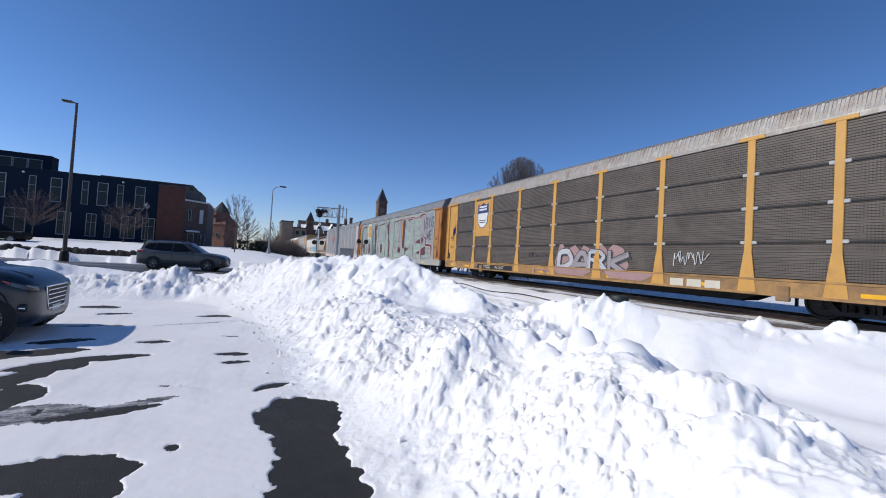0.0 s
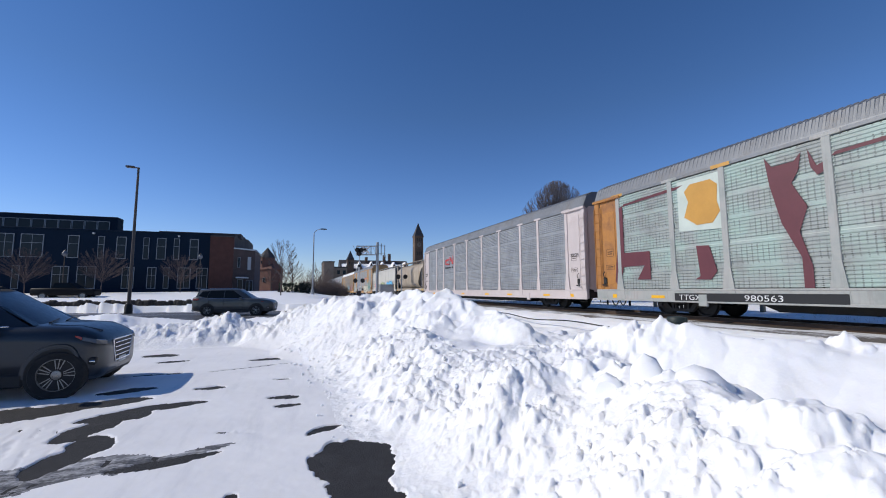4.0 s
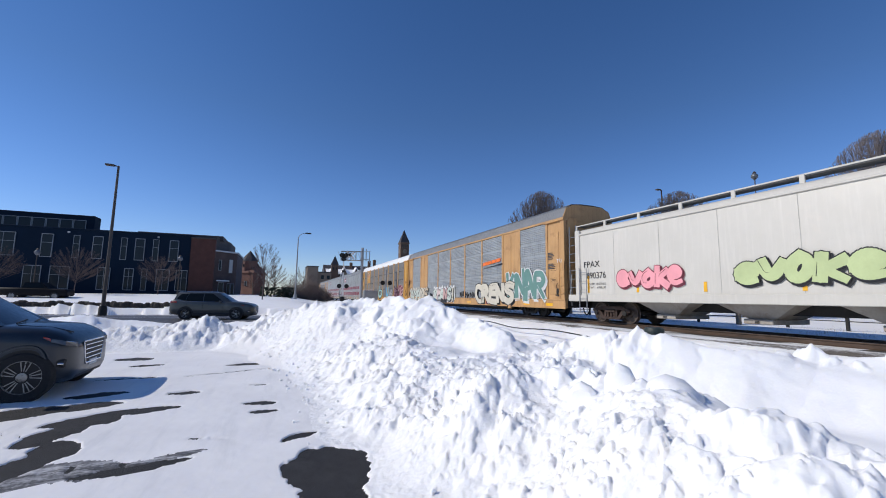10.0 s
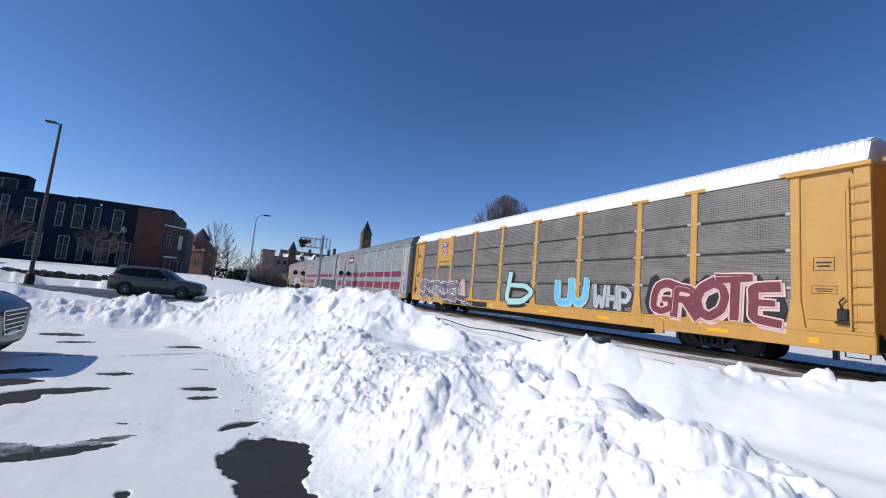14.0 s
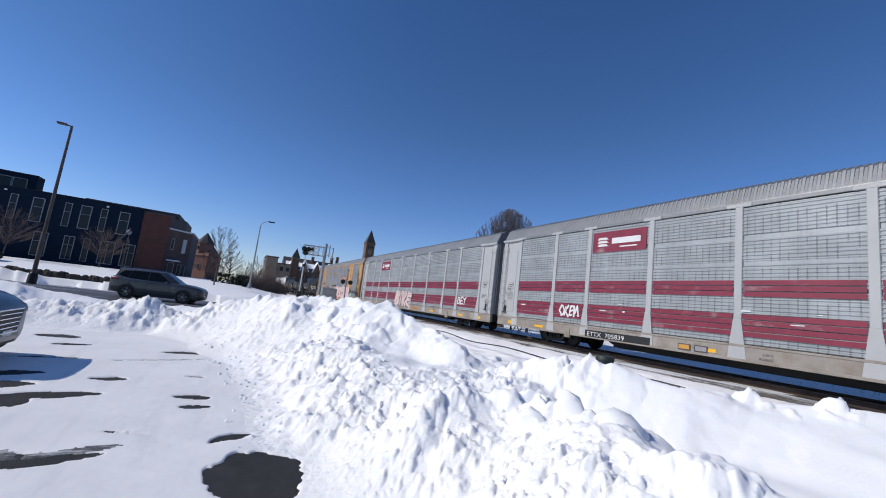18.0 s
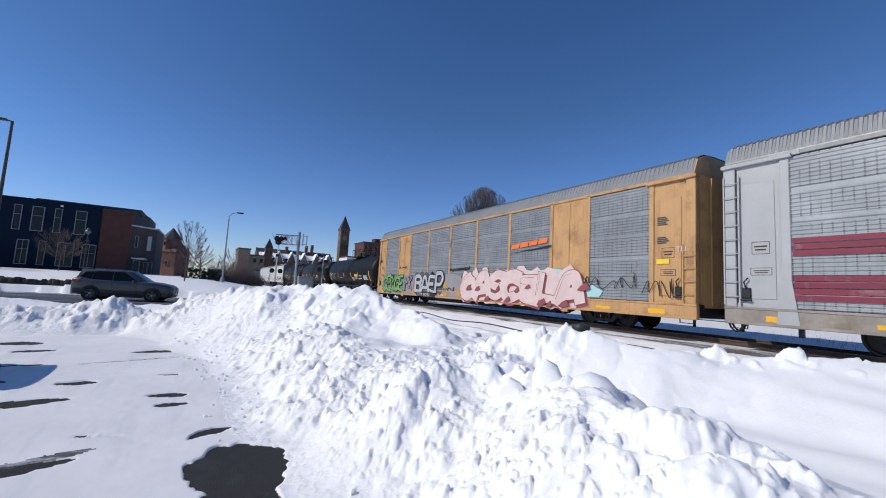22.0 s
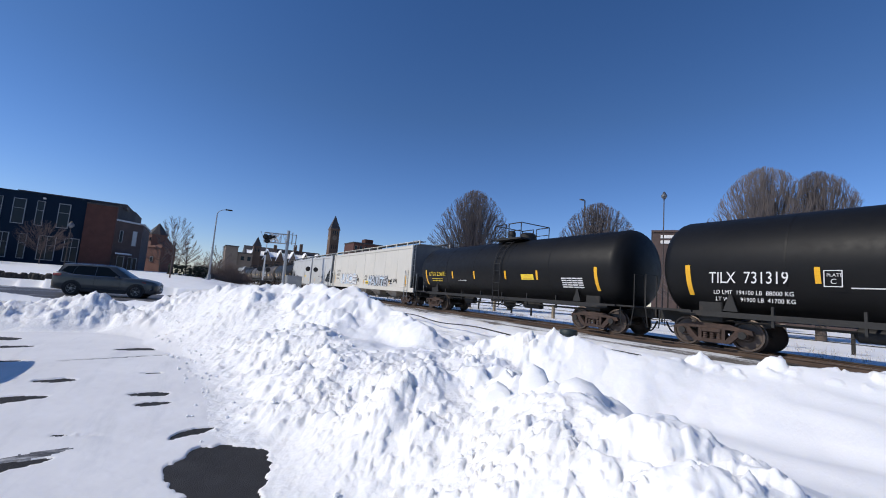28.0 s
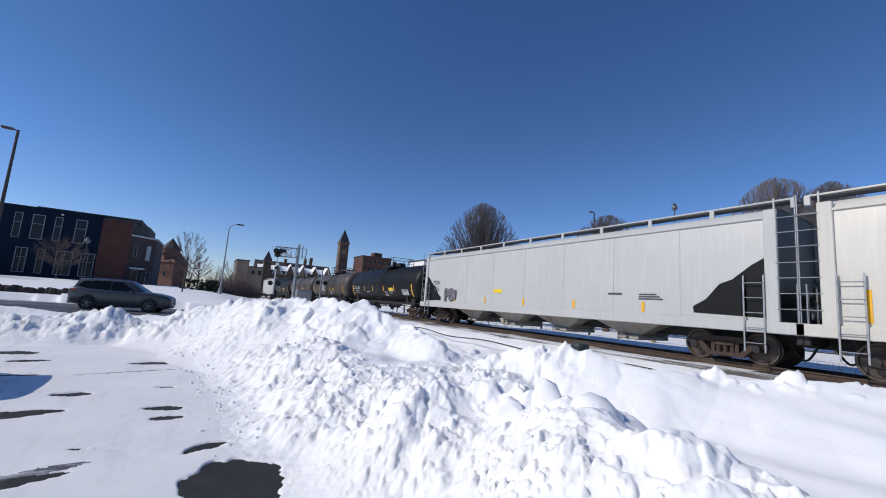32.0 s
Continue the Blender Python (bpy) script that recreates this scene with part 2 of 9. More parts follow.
DULL_ROOF = mat("dull_grey_roof", (0.20, 0.21, 0.22), 0.6, 0.3, 0.15, 1.0, 0.05, 30, streak=(0.27, 0.27, 0.27))
WHITE_ROOF = mat("white_roof", (0.80, 0.80, 0.79), 0.5, 0, 0.08, 1.0, 0.03, 30, stain=(0.62, 0.58, 0.54), stain_at=(0.62, 0.85))
YELLOW = mat("railcar_yellow", (0.54, 0.29, 0.065), 0.5, 0, 0.12, 1.0, 0.05, 40, stain=(0.38, 0.19, 0.06), stain_at=(0.58, 0.82), streak=(0.50, 0.27, 0.08))
DIRTY_SILL = mat("grimy_yellow_sill", (0.40, 0.225, 0.075), 0.6, 0, 0.25, 1.0, 0.05, 40, stain=(0.16, 0.095, 0.05), stain_at=(0.42, 0.68), streak=(0.22, 0.13, 0.06))
ORANGE = mat("faded_orange", (0.46, 0.20, 0.045), 0.55, 0, 0.25, 1.2, 0.05, 40, stain=(0.14, 0.06, 0.03), stain_at=(0.46, 0.72), streak=(0.28, 0.13, 0.05))
TAN_YELLOW = mat("pale_railcar_yellow", (0.50, 0.288, 0.118), 0.55, 0, 0.14, 1.0, 0.05, 40, stain=(0.22, 0.10, 0.045), stain_at=(0.52, 0.76), streak=(0.33, 0.17, 0.07))
PINK_WHITE = mat("faded_pinkish_white", (0.541, 0.476, 0.459), 0.55, 0, 0.1, 1.0, 0.05, 40, stain=(0.45, 0.36, 0.33), stain_at=(0.58, 0.82), streak=(0.5, 0.42, 0.40))
LIGHT_GREY = mat("light_grey_paint", (0.385, 0.392, 0.392), 0.5, 0, 0.1, 1.0, 0.05, 40, stain=(0.36, 0.34, 0.32), stain_at=(0.6, 0.85), streak=(0.40, 0.39, 0.38))
MAROON = mat("maroon_paint", (0.20, 0.017, 0.040), 0.5, 0, 0.22, 1.5, 0.05, 40, stain=(0.30, 0.20, 0.21), stain_at=(0.58, 0.74))
GREY_SILL = mat("grimy_grey_sill", (0.30, 0.27, 0.235), 0.65, 0, 0.25, 1.0, 0.05, 40, stain=(0.17, 0.135, 0.10), stain_at=(0.45, 0.72), streak=(0.24, 0.20, 0.16))
FADED_ORANGE = mat("faded_orange_paint", (0.42, 0.19, 0.045), 0.6, 0, 0.3, 3, 0.05, 40, stain=(0.26, 0.15, 0.08), stain_at=(0.5, 0.7))
MINT = mat("pale_mint_paint", (0.33, 0.355, 0.335), 0.55, 0, 0.2, 1.2, 0.05, 40, stain=(0.36, 0.345, 0.325), stain_at=(0.4, 0.65), streak=(0.24, 0.225, 0.205))
HOPPER_WHITE = mat("hopper_white", (0.55, 0.525, 0.465), 0.45, 0, 0.06, 0.6, 0.03, 30, stain=(0.60, 0.54, 0.46), stain_at=(0.6, 0.9), streak=(0.62, 0.59, 0.53))
HOPPER_GREY = mat("hopper_pale_grey", (0.45, 0.45, 0.435), 0.45, 0, 0.06, 0.6, 0.03, 30, stain=(0.50, 0.48, 0.45), stain_at=(0.6, 0.9), streak=(0.54, 0.53, 0.51))
HOPPER_TAN = mat("dusty_tan_paint", (0.385, 0.325, 0.25), 0.6, 0, 0.2, 0.7, 0.06, 30, stain=(0.25, 0.17, 0.11), stain_at=(0.52, 0.74), stain_scale=0.8, streak=(0.34, 0.26, 0.18))
SEAM = mat("dusty_weld_seam", (0.455, 0.44, 0.405), 0.7, 0, 0.3, 2)
HOPPER_DIRT = mat("dusty_chute_paint", (0.36, 0.33, 0.29), 0.65, 0, 0.25, 1.5, 0.08, 30, stain=(0.19, 0.13, 0.09), stain_at=(0.5, 0.75))
# grey darkened by the shade on car ends; walkways and air tanks share it
SHADE_GREY = mat("grey_with_end_shade", (0.13, 0.135, 0.14), 0.55, 0, 0.2, 1.2, 0.05, 30, stain=(0.13, 0.12, 0.11), stain_at=(0.52, 0.8))
TANK_BLACK = mat("tank_black", (0.0075, 0.0078, 0.0085), 0.5, 0, 0.25, 0.8, 0.03, 30, stain=(0.010, 0.0095, 0.009), stain_at=(0.6, 0.9), streak=(0.008, 0.0075, 0.007), spec=0.2)
TANK_BROWN = mat("sooty_brown_tank", (0.055, 0.045, 0.038), 0.55, 0, 0.25, 0.8, 0.03, 30, stain=(0.10, 0.075, 0.055), stain_at=(0.55, 0.85))
GREY_PANEL = panel_mat("grey_pierced_panel", (0.312, 0.328, 0.343), (0.10, 0.105, 0.11), 0.21, 0.055, 0.18)
SILVER_PANEL = panel_mat("silver_pierced_panel", (0.335, 0.358, 0.368), (0.09, 0.095, 0.10), 0.21, 0.055, 0.17)
DULL_PANEL = panel_mat("dull_grey_pierced_panel", (0.255, 0.272, 0.288), (0.075, 0.078, 0.08), 0.21, 0.055, 0.17)
BROWN_PANEL = panel_mat("brown_grey_pierced_panel", (0.138, 0.118, 0.102), (0.045, 0.038, 0.034), 0.07, 0.05, 0.35)
OLIVE_PANEL = panel_mat("grey_brown_pierced_panel", (0.25, 0.235, 0.215), (0.10, 0.09, 0.085), 0.07, 0.05, 0.35)
MINT_PANEL = panel_mat("mint_painted_pierced_panel", (0.34, 0.365, 0.345), (0.13, 0.135, 0.13), 0.165, 0.055, 0.24, tint=(0.35, 0.45, 0.405))
PAINT = {}
for _k, _c in dict(black=(0.012, 0.012, 0.013), white=(0.66, 0.66, 0.65), silver=(0.42, 0.43, 0.45), pink=(0.80, 0.33, 0.36), rose=(0.72, 0.50, 0.47), lime=(0.47, 0.55, 0.27), sky=(0.13, 0.46, 0.72),
                   navy=(0.03, 0.045, 0.15), red=(0.52, 0.045, 0.045), orange=(0.82, 0.17, 0.03), amber=(0.75, 0.42, 0.02), yellow=(0.78, 0.56, 0.03), green=(0.19, 0.36, 0.09), teal=(0.12, 0.24, 0.21),
                   aqua=(0.36, 0.60, 0.58), paleblue=(0.55, 0.66, 0.74), cream=(0.58, 0.54, 0.44), tan=(0.50, 0.40, 0.29), plum=(0.17, 0.035, 0.05), oxblood=(0.115, 0.028, 0.036), ochre=(0.52, 0.27, 0.05), lilac=(0.30, 0.25, 0.36), smoke=(0.17, 0.15, 0.17), ash=(0.27, 0.25, 0.26), mist=(0.50, 0.56, 0.50), blush=(0.52, 0.33, 0.31), dusk=(0.33, 0.21, 0.20), wine=(0.26, 0.065, 0.075), petal=(0.64, 0.50, 0.47), frost=(0.47, 0.58, 0.68), soot=(0.095, 0.085, 0.098), darkgrey=(0.06, 0.06, 0.065)).items():
    PAINT[_k] = mat(_k + "_spray_paint", _c, 0.5, 0, 0.12, 1.6, 0, 40)
PAINT["amber"] = mat("amber_reflector", (0.80, 0.42, 0.02), 0.3, 0, 0.1, 6, 0, 40)
CAR_BLUE = mat("slate_blue_car_paint", (0.016, 0.023, 0.034), 0.34, 0.2, 0.06, 3, 0, 40, coat=0.3)
CAR_GREY = mat("grey_car_paint", (0.055, 0.060, 0.062), 0.35, 0.3, 0.08, 3, 0, 40, coat=0.5, stain=(0.11, 0.11, 0.105), stain_at=(0.55, 0.9))
CAR_BLACK = mat("black_car_paint", (0.006, 0.006, 0.007), 0.55, 0, 0.1, 3, 0, 40, spec=0.15)
TRIM = mat("black_plastic_trim", (0.018, 0.018, 0.019), 0.65, 0, 0.2, 5)
TYRE = mat("tyre_rubber", (0.016, 0.016, 0.017), 0.85, 0, 0.3, 8, 0.3, 60, stain=(0.06, 0.06, 0.06), stain_at=(0.6, 0.9), stain_scale=4)
ALLOY = mat("alloy_rim", (0.26, 0.265, 0.27), 0.3, 0.9, 0.1, 6, 0)
CHROME = mat("chrome", (0.62, 0.63, 0.64), 0.15, 1.0, 0.05, 6, 0)
GLASS = glass_mat("dark_car_glass", (0.008, 0.011, 0.013), spec=0.38)
LAMP_GLASS = glass_mat("lamp_lens", (0.075, 0.08, 0.09), 0.08)
GLOBE = glass_mat("milky_globe", (0.10, 0.11, 0.125), 0.35)
RED_LENS = glass_mat("red_lens", (0.30, 0.02, 0.015), 0.12)
AMBER_LENS = glass_mat("amber_lens", (0.30, 0.045, 0.02), 0.12)
PANE = glass_mat("window_pane", (0.022, 0.030, 0.036), 0.06, spec=0.4)
BLUE_CLAD = mat("dark_blue_cladding", (0.003, 0.013, 0.030), 0.7, 0, 0.12, 0.4, 0.05, 8, spec=0.15)
BRICK = mat("red_brown_brick", (0.088, 0.034, 0.025), 0.85, 0, 0.22, 1.2, 0.4, 18, stain=(0.085, 0.036, 0.028), stain_at=(0.5, 0.8))
HALL_BRICK = mat("weathered_red_brick", (0.155, 0.075, 0.056), 0.85, 0, 0.22, 0.6, 0.4, 18)
GREY_BRICK = mat("brown_grey_brick", (0.085, 0.058, 0.052), 0.85, 0, 0.22, 1.2, 0.4, 18)
STONE = mat("dark_sandstone", (0.13, 0.085, 0.06), 0.9, 0, 0.25, 0.4, 0.3, 6)
TAN_STONE = mat("tan_masonry", (0.21, 0.165, 0.125), 0.9, 0, 0.15, 0.3, 0.2, 5)
ROOF_SLATE = mat("dark_slate_roof", (0.055, 0.05, 0.052), 0.8, 0, 0.25, 0.6, 0.3, 8)
FRAME_GREY = mat("dull_window_frame", (0.24, 0.26, 0.28), 0.5, 0, 0.1, 2, 0.05)
WHITE_TRIM = mat("pale_window_frame", (0.45, 0.48, 0.50), 0.5, 0, 0.1, 2, 0.05)
WHITE_WALL = mat("white_render", (0.72, 0.70, 0.67), 0.8, 0, 0.08, 0.4, 0.1, 10)
POLE_DARK = mat("bronze_lamp_pole", (0.085, 0.068, 0.058), 0.5, 0.4, 0.2, 3)
POLE_GREY = mat("galvanised_pole", (0.34, 0.35, 0.36), 0.45, 0.6, 0.15, 2)
GREY_TWIG = mat("grey_winter_branches", (0.150, 0.130, 0.128), 0.9, 0, 0.3, 0.6, 0)
BARK = mat("grey_brown_bark", (0.115, 0.088, 0.072), 0.9, 0, 0.3, 3, 0.5, 25)
TWIG = mat("winter_twigs", (0.17, 0.13, 0.115), 0.9, 0, 0.3, 1, 0)
DARK_TWIG = mat("dull_brown_twigs", (0.075, 0.055, 0.05), 0.9, 0, 0.3, 1, 0)
DUSKY_TWIG = mat("dusky_twigs", (0.105, 0.078, 0.075), 0.9, 0, 0.3, 1, 0)
HEDGE = mat("dark_green_hedge", (0.018, 0.026, 0.016), 0.9, 0, 0.4, 6, 0.5, 20)
POST_GREEN = mat("dark_green_post", (0.022, 0.033, 0.028), 0.55, 0, 0.3, 6, 0.2, 50, stain=(0.06, 0.065, 0.06), stain_at=(0.55, 0.85), stain_scale=5)
SOIL = mat("dark_wet_stone_edge", (0.035, 0.030, 0.026), 0.9, 0, 0.4, 1.5, 0.8, 8)
GRASS = mat("dry_winter_grass", (0.34, 0.27, 0.16), 0.9, 0, 0.25, 3, 0)
WOOD = mat("weathered_timber", (0.26, 0.21, 0.15), 0.85, 0, 0.25, 4, 0.4, 30)


# ---- mesh helpers ----
class Shape:
    """Collects vertices and faces; box, bar, tube, lathe, prism and sheet add to it."""

    def __init__(self):
        self.v, self.f, self.tf = [], [], None

    def put(self, vs, fs):
        n = len(self.v)
        self.v.extend(vs)
        self.f.extend([tuple(i + n for i in q) for q in fs])
        return self

    def box(self, x0, x1, y0, y1, z0, z1, c=0.0):
        if c <= 0:
            v = [(x, y, z) for x in (x0, x1) for y in (y0, y1) for z in (z0, z1)]
            return self.put(v, [(0, 1, 3, 2), (4, 6, 7, 5), (0, 4, 5, 1), (2, 3, 7, 6), (0, 2, 6, 4), (1, 5, 7, 3)])
        c = min(c, (x1 - x0) * 0.45, (y1 - y0) * 0.45, (z1 - z0) * 0.45)
        v = []
        for x, sx in ((x0, 1), (x1, -1)):
            for y, sy in ((y0, 1), (y1, -1)):
                for z, sz in ((z0, 1), (z1, -1)):
                    v += [(x, y + sy * c, z + sz * c), (x + sx * c, y, z + sz * c), (x + sx * c, y + sy * c, z)]
        k = lambda i, j, l, a: ((i * 2 + j) * 2 + l) * 3 + a
        f = [(k(0, 0, 0, 0), k(0, 0, 1, 0), k(0, 1, 1, 0), k(0, 1, 0, 0)), (k(1, 0, 0, 0), k(1, 1, 0, 0), k(1, 1, 1, 0), k(1, 0, 1, 0)),
             (k(0, 0, 0, 1), k(1, 0, 0, 1), k(1, 0, 1, 1), k(0, 0, 1, 1)), (k(0, 1, 0, 1), k(0, 1, 1, 1), k(1, 1, 1, 1), k(1, 1, 0, 1)),
             (k(0, 0, 0, 2), k(0, 1, 0, 2), k(1, 1, 0, 2), k(1, 0, 0, 2)), (k(0, 0, 1, 2), k(1, 0, 1, 2), k(1, 1, 1, 2), k(0, 1, 1, 2))]
        for i in (0, 1):
            for j in (0, 1):
                f.append((k(i, j, 0, 0), k(i, j, 1, 0), k(i, j, 1, 1), k(i, j, 0, 1)))
                f.append((k(i, 0, j, 0), k(i, 1, j, 0), k(i, 1, j, 2), k(i, 0, j, 2)))
                f.append((k(0, i, j, 1), k(1, i, j, 1), k(1, i, j, 2), k(0, i, j, 2)))
                for l in (0, 1):
                    f.append((k(i, j, l, 0), k(i, j, l, 1), k(i, j, l, 2)))
        return self.put(v, f)

    def tube(self, p, q, r, n=8, r2=None, caps=True):
        p, q = Vector(p), Vector(q)
        d = (q - p).normalized()
        a = d.orthogonal().normalized()
        b = d.cross(a)
        r2 = r if r2 is None else r2
        v, f = [], []
        for c, rr in ((p, r), (q, r2)):
            for i in range(n):
                t = 2 * math.pi * i / n
                v.append(tuple(c + (a * math.cos(t) + b * math.sin(t)) * rr))
        for i in range(n):
            f.append((i, (i + 1) % n, n + (i + 1) % n, n + i))
        if caps:
            f += [tuple(range(n - 1, -1, -1)), tuple(range(n, 2 * n))]
        return self.put(v, f)

    def path(self, pts, r, n=6):
        """One bent tube through the points."""
        pts = [Vector(p) for p in pts]
        rings, a = [], None
        for i, p in enumerate(pts):
            d = (pts[min(i + 1, len(pts) - 1)] - pts[max(i - 1, 0)]).normalized()
            a = (a - d * a.dot(d)) if a is not None else d.orthogonal()
            a = a.normalized() if a.length > 1e-4 else d.orthogonal().normalized()
            b = d.cross(a)
            rings.append([tuple(p + (a * math.cos(6.2832 * k / n) + b * math.sin(6.2832 * k / n)) * r) for k in range(n)])
        return self.loft(rings)

    def lathe(self, prof, axis="x", n=24, at=(0, 0, 0)):
        """prof: (radius, along) pairs from end to end."""
        v, f = [], []
        for r, h in prof:
            for i in range(n):
                t = 2 * math.pi * i / n
                c, s = r * math.cos(t), r * math.sin(t)
                p = {"x": (h, c, s), "y": (c, h, s), "z": (c, s, h)}[axis]
                v.append((p[0] + at[0], p[1] + at[1], p[2] + at[2]))
        for j in range(len(prof) - 1):
            for i in range(n):
                f.append((j * n + i, j * n + (i + 1) % n, (j + 1) * n + (i + 1) % n, (j + 1) * n + i))
        f += [tuple(range(n - 1, -1, -1)), tuple(range((len(prof) - 1) * n, len(prof) * n))]
        return self.put(v, f)

    def prism(self, pts, axis, a, b):
        """A polygon of (u, v) drawn out along an axis: x takes (y, z), y takes (x, z), z takes (x, y)."""
        n = len(pts)
        make = {"x": lambda u, w, h: (h, u, w), "y": lambda u, w, h: (u, h, w), "z": lambda u, w, h: (u, w, h)}[axis]
        v = [make(u, w, h) for h in (a, b) for u, w in pts]
        return self.put(v, [tuple(range(n)), tuple(range(2 * n - 1, n - 1, -1))] + [(i, i + n, (i + 1) % n + n, (i + 1) % n) for i in range(n)])

    def studs(self, centres, r):
        for x, y, z in centres:
            self.box(x, x + r, y - r, y + r, z - r, z + r)
        return self

    def sheet(self, fn, us, vs, flip=False):
        nv = len(vs)
        v = [fn(u, w) for u in us for w in vs]
        f = []
        for i in range(len(us) - 1):
            for j in range(nv - 1):
                q = (i * nv + j, (i + 1) * nv + j, (i + 1) * nv + j + 1, i * nv + j + 1)
                f.append(q[::-1] if flip else q)
        return self.put(v, f)

    def loft(self, rings, closed=True, caps=True):
        n = len(rings[0])
        v = [p for r in rings for p in r]
        f = []
        m = n if closed else n - 1
        for j in range(len(rings) - 1):
            for i in range(m):
                f.append((j * n + i, j * n + (i + 1) % n, (j + 1) * n + (i + 1) % n, (j + 1) * n + i))
        if caps:
            f += [tuple(range(n - 1, -1, -1)), tuple(range((len(rings) - 1) * n, len(rings) * n))]
        return self.put(v, f)

    def mesh(self, name, smooth=None):
        me = bpy.data.meshes.new(name)
        me.from_pydata(self.v, [], self.f)
        bm = bmesh.new()
        bm.from_mesh(me)
        bmesh.ops.recalc_face_normals(bm, faces=bm.faces)
        bm.to_mesh(me)
        bm.free()
        if smooth:
            me.polygons.foreach_set("use_smooth", [True] * len(me.polygons))
            me.set_sharp_from_angle(angle=radians(smooth))
        return me


def part(name, shape, material, parent=None, label="", at=(0, 0, 0), smooth=None, turn=None):
    """Links a shape (or a mesh already made) as one mesh object under a thing or a part."""
    me = shape if isinstance(shape, bpy.types.Mesh) else shape.mesh(name, smooth)
    if material is not None and not me.materials:
        me.materials.append(material)
    ob = new(name, me)
    ob.location = at
    if turn:
        ob.rotation_euler = [radians(a) for a in turn]
    if parent:
        ob.parent = parent
    if label:
        ob["label"] = label
    return ob


def repaint(me, material):
    c = me.copy()
    c.materials.clear()
    c.materials.append(material)
    return c


def thing(name, label, category, group="", at=None, kind=""):
    ob = new(name)
    ob.empty_display_size = 0.3
    if at is not None:
        ob.matrix_basis = at
    return tagged(ob, label, category, group, kind)


def smooth_step(x, a, b):
    t = np.clip((np.asarray(x, float) - a) / (b - a), 0, 1)
    return t * t * (3 - 2 * t)


def hash2(ix, iy, seed):
    h = (ix.astype(np.int64) * 374761393 + iy.astype(np.int64) * 668265263 + seed * 1442695041) & 0xFFFFFFFF
    h = ((h ^ (h >> 13)) * 1274126177) & 0xFFFFFFFF
    return ((h ^ (h >> 16)) & 0xFFFFFF) / float(0xFFFFFF)


def vnoise(x, y, seed=0):
    """Smooth noise, -1 to 1."""
    ix, iy = np.floor(x), np.floor(y)
    fx, fy = x - ix, y - iy
    fx, fy = fx * fx * fx * (fx * (fx * 6 - 15) + 10), fy * fy * fy * (fy * (fy * 6 - 15) + 10)
    a, b = hash2(ix, iy, seed), hash2(ix + 1, iy, seed)
    c, d = hash2(ix, iy + 1, seed), hash2(ix + 1, iy + 1, seed)
    return (a + (b - a) * fx + (c - a) * fy + (a - b - c + d) * fx * fy) * 2 - 1


def fbm(x, y, octaves, seed=0, gain=0.5):
    s, amp = 0, 1.0
    for o in range(octaves):
        s = s + amp * vnoise(x * 2 ** o + o * 17.3, y * 2 ** o - o * 9.1, seed + o)
        amp *= gain
    return s


def lumps(x, y, cell, keep, seed, lo, hi, steep):
    """Uneven rounded lumps, at most one for each cell of the given size in metres; the height in metres."""
    u, w = x / cell + 0.20 * fbm(x * 2.2 / cell, y * 2.2 / cell, 2, seed + 41), y / cell + 0.20 * fbm(x * 2.2 / cell + 31, y * 2.2 / cell, 2, seed + 43)
    ix, iy = np.floor(u), np.floor(w)
    best = np.zeros_like(x)
    for dx in (-1, 0, 1):
        for dy in (-1, 0, 1):
            cx, cy = ix + dx, iy + dy
            ox, oy = u - cx - hash2(cx, cy, seed), w - cy - hash2(cx, cy, seed + 7)
            a = hash2(cx, cy, seed + 29) * 3.14
            ca, sa = np.cos(a), np.sin(a)
            ox, oy = ox * ca + oy * sa, (oy * ca - ox * sa) * (1.0 + 0.7 * hash2(cx, cy, seed + 31))
            r = (lo + (hi - lo) * hash2(cx, cy, seed + 13) ** 1.6) * (hash2(cx, cy, seed + 19) < keep)
            d2 = (np.abs(ox) ** 3 + np.abs(oy) ** 3) / np.maximum(r ** 3, 1e-6)
            tilt = 1 + ((hash2(cx, cy, seed + 37) - 0.5) * ox + (hash2(cx, cy, seed + 53) - 0.5) * oy) * 0.9 / np.maximum(r, 0.05)
            best = np.maximum(best, np.clip(1 - d2, 0, 1) ** 0.6 * r * tilt)
    return best * cell * steep


# ---- ground, snow, road, track ----
RAIL_Z, TRACK_X = 0.57, 15.2


def ground_height(x, y):
    h = 0.34 * smooth_step(x, 8.0, 12.0)
    h = h + 1.5 * smooth_step(y, 40, 68) * (1 - smooth_step(x, -2, 12))
    return h + 0.25 * smooth_step(np.hypot(x, y), 60, 90) * vnoise(x / 40, y / 40, 5)


def mesh_grid(name, X, Y, Z, material, smooth=True):
    n, m = X.shape
    co = np.stack([X, Y, Z], -1).reshape(-1, 3).astype(np.float32)
    i = np.arange(n * m).reshape(n, m)
    q = np.stack([i[:-1, :-1], i[1:, :-1], i[1:, 1:], i[:-1, 1:]], -1).reshape(-1, 4)
    me = bpy.data.meshes.new(name)
    me.vertices.add(len(co))
    me.vertices.foreach_set("co", co.ravel())
    me.loops.add(q.size)
    me.loops.foreach_set("vertex_index", q.ravel().astype(np.int32))
    me.polygons.add(len(q))
    me.polygons.foreach_set("loop_start", np.arange(0, q.size, 4, dtype=np.int32))
    me.polygons.foreach_set("use_smooth", np.full(len(q), smooth))
    me.update(calc_edges=True)
    me.validate()
    me.materials.append(material)
    return new(name, me)


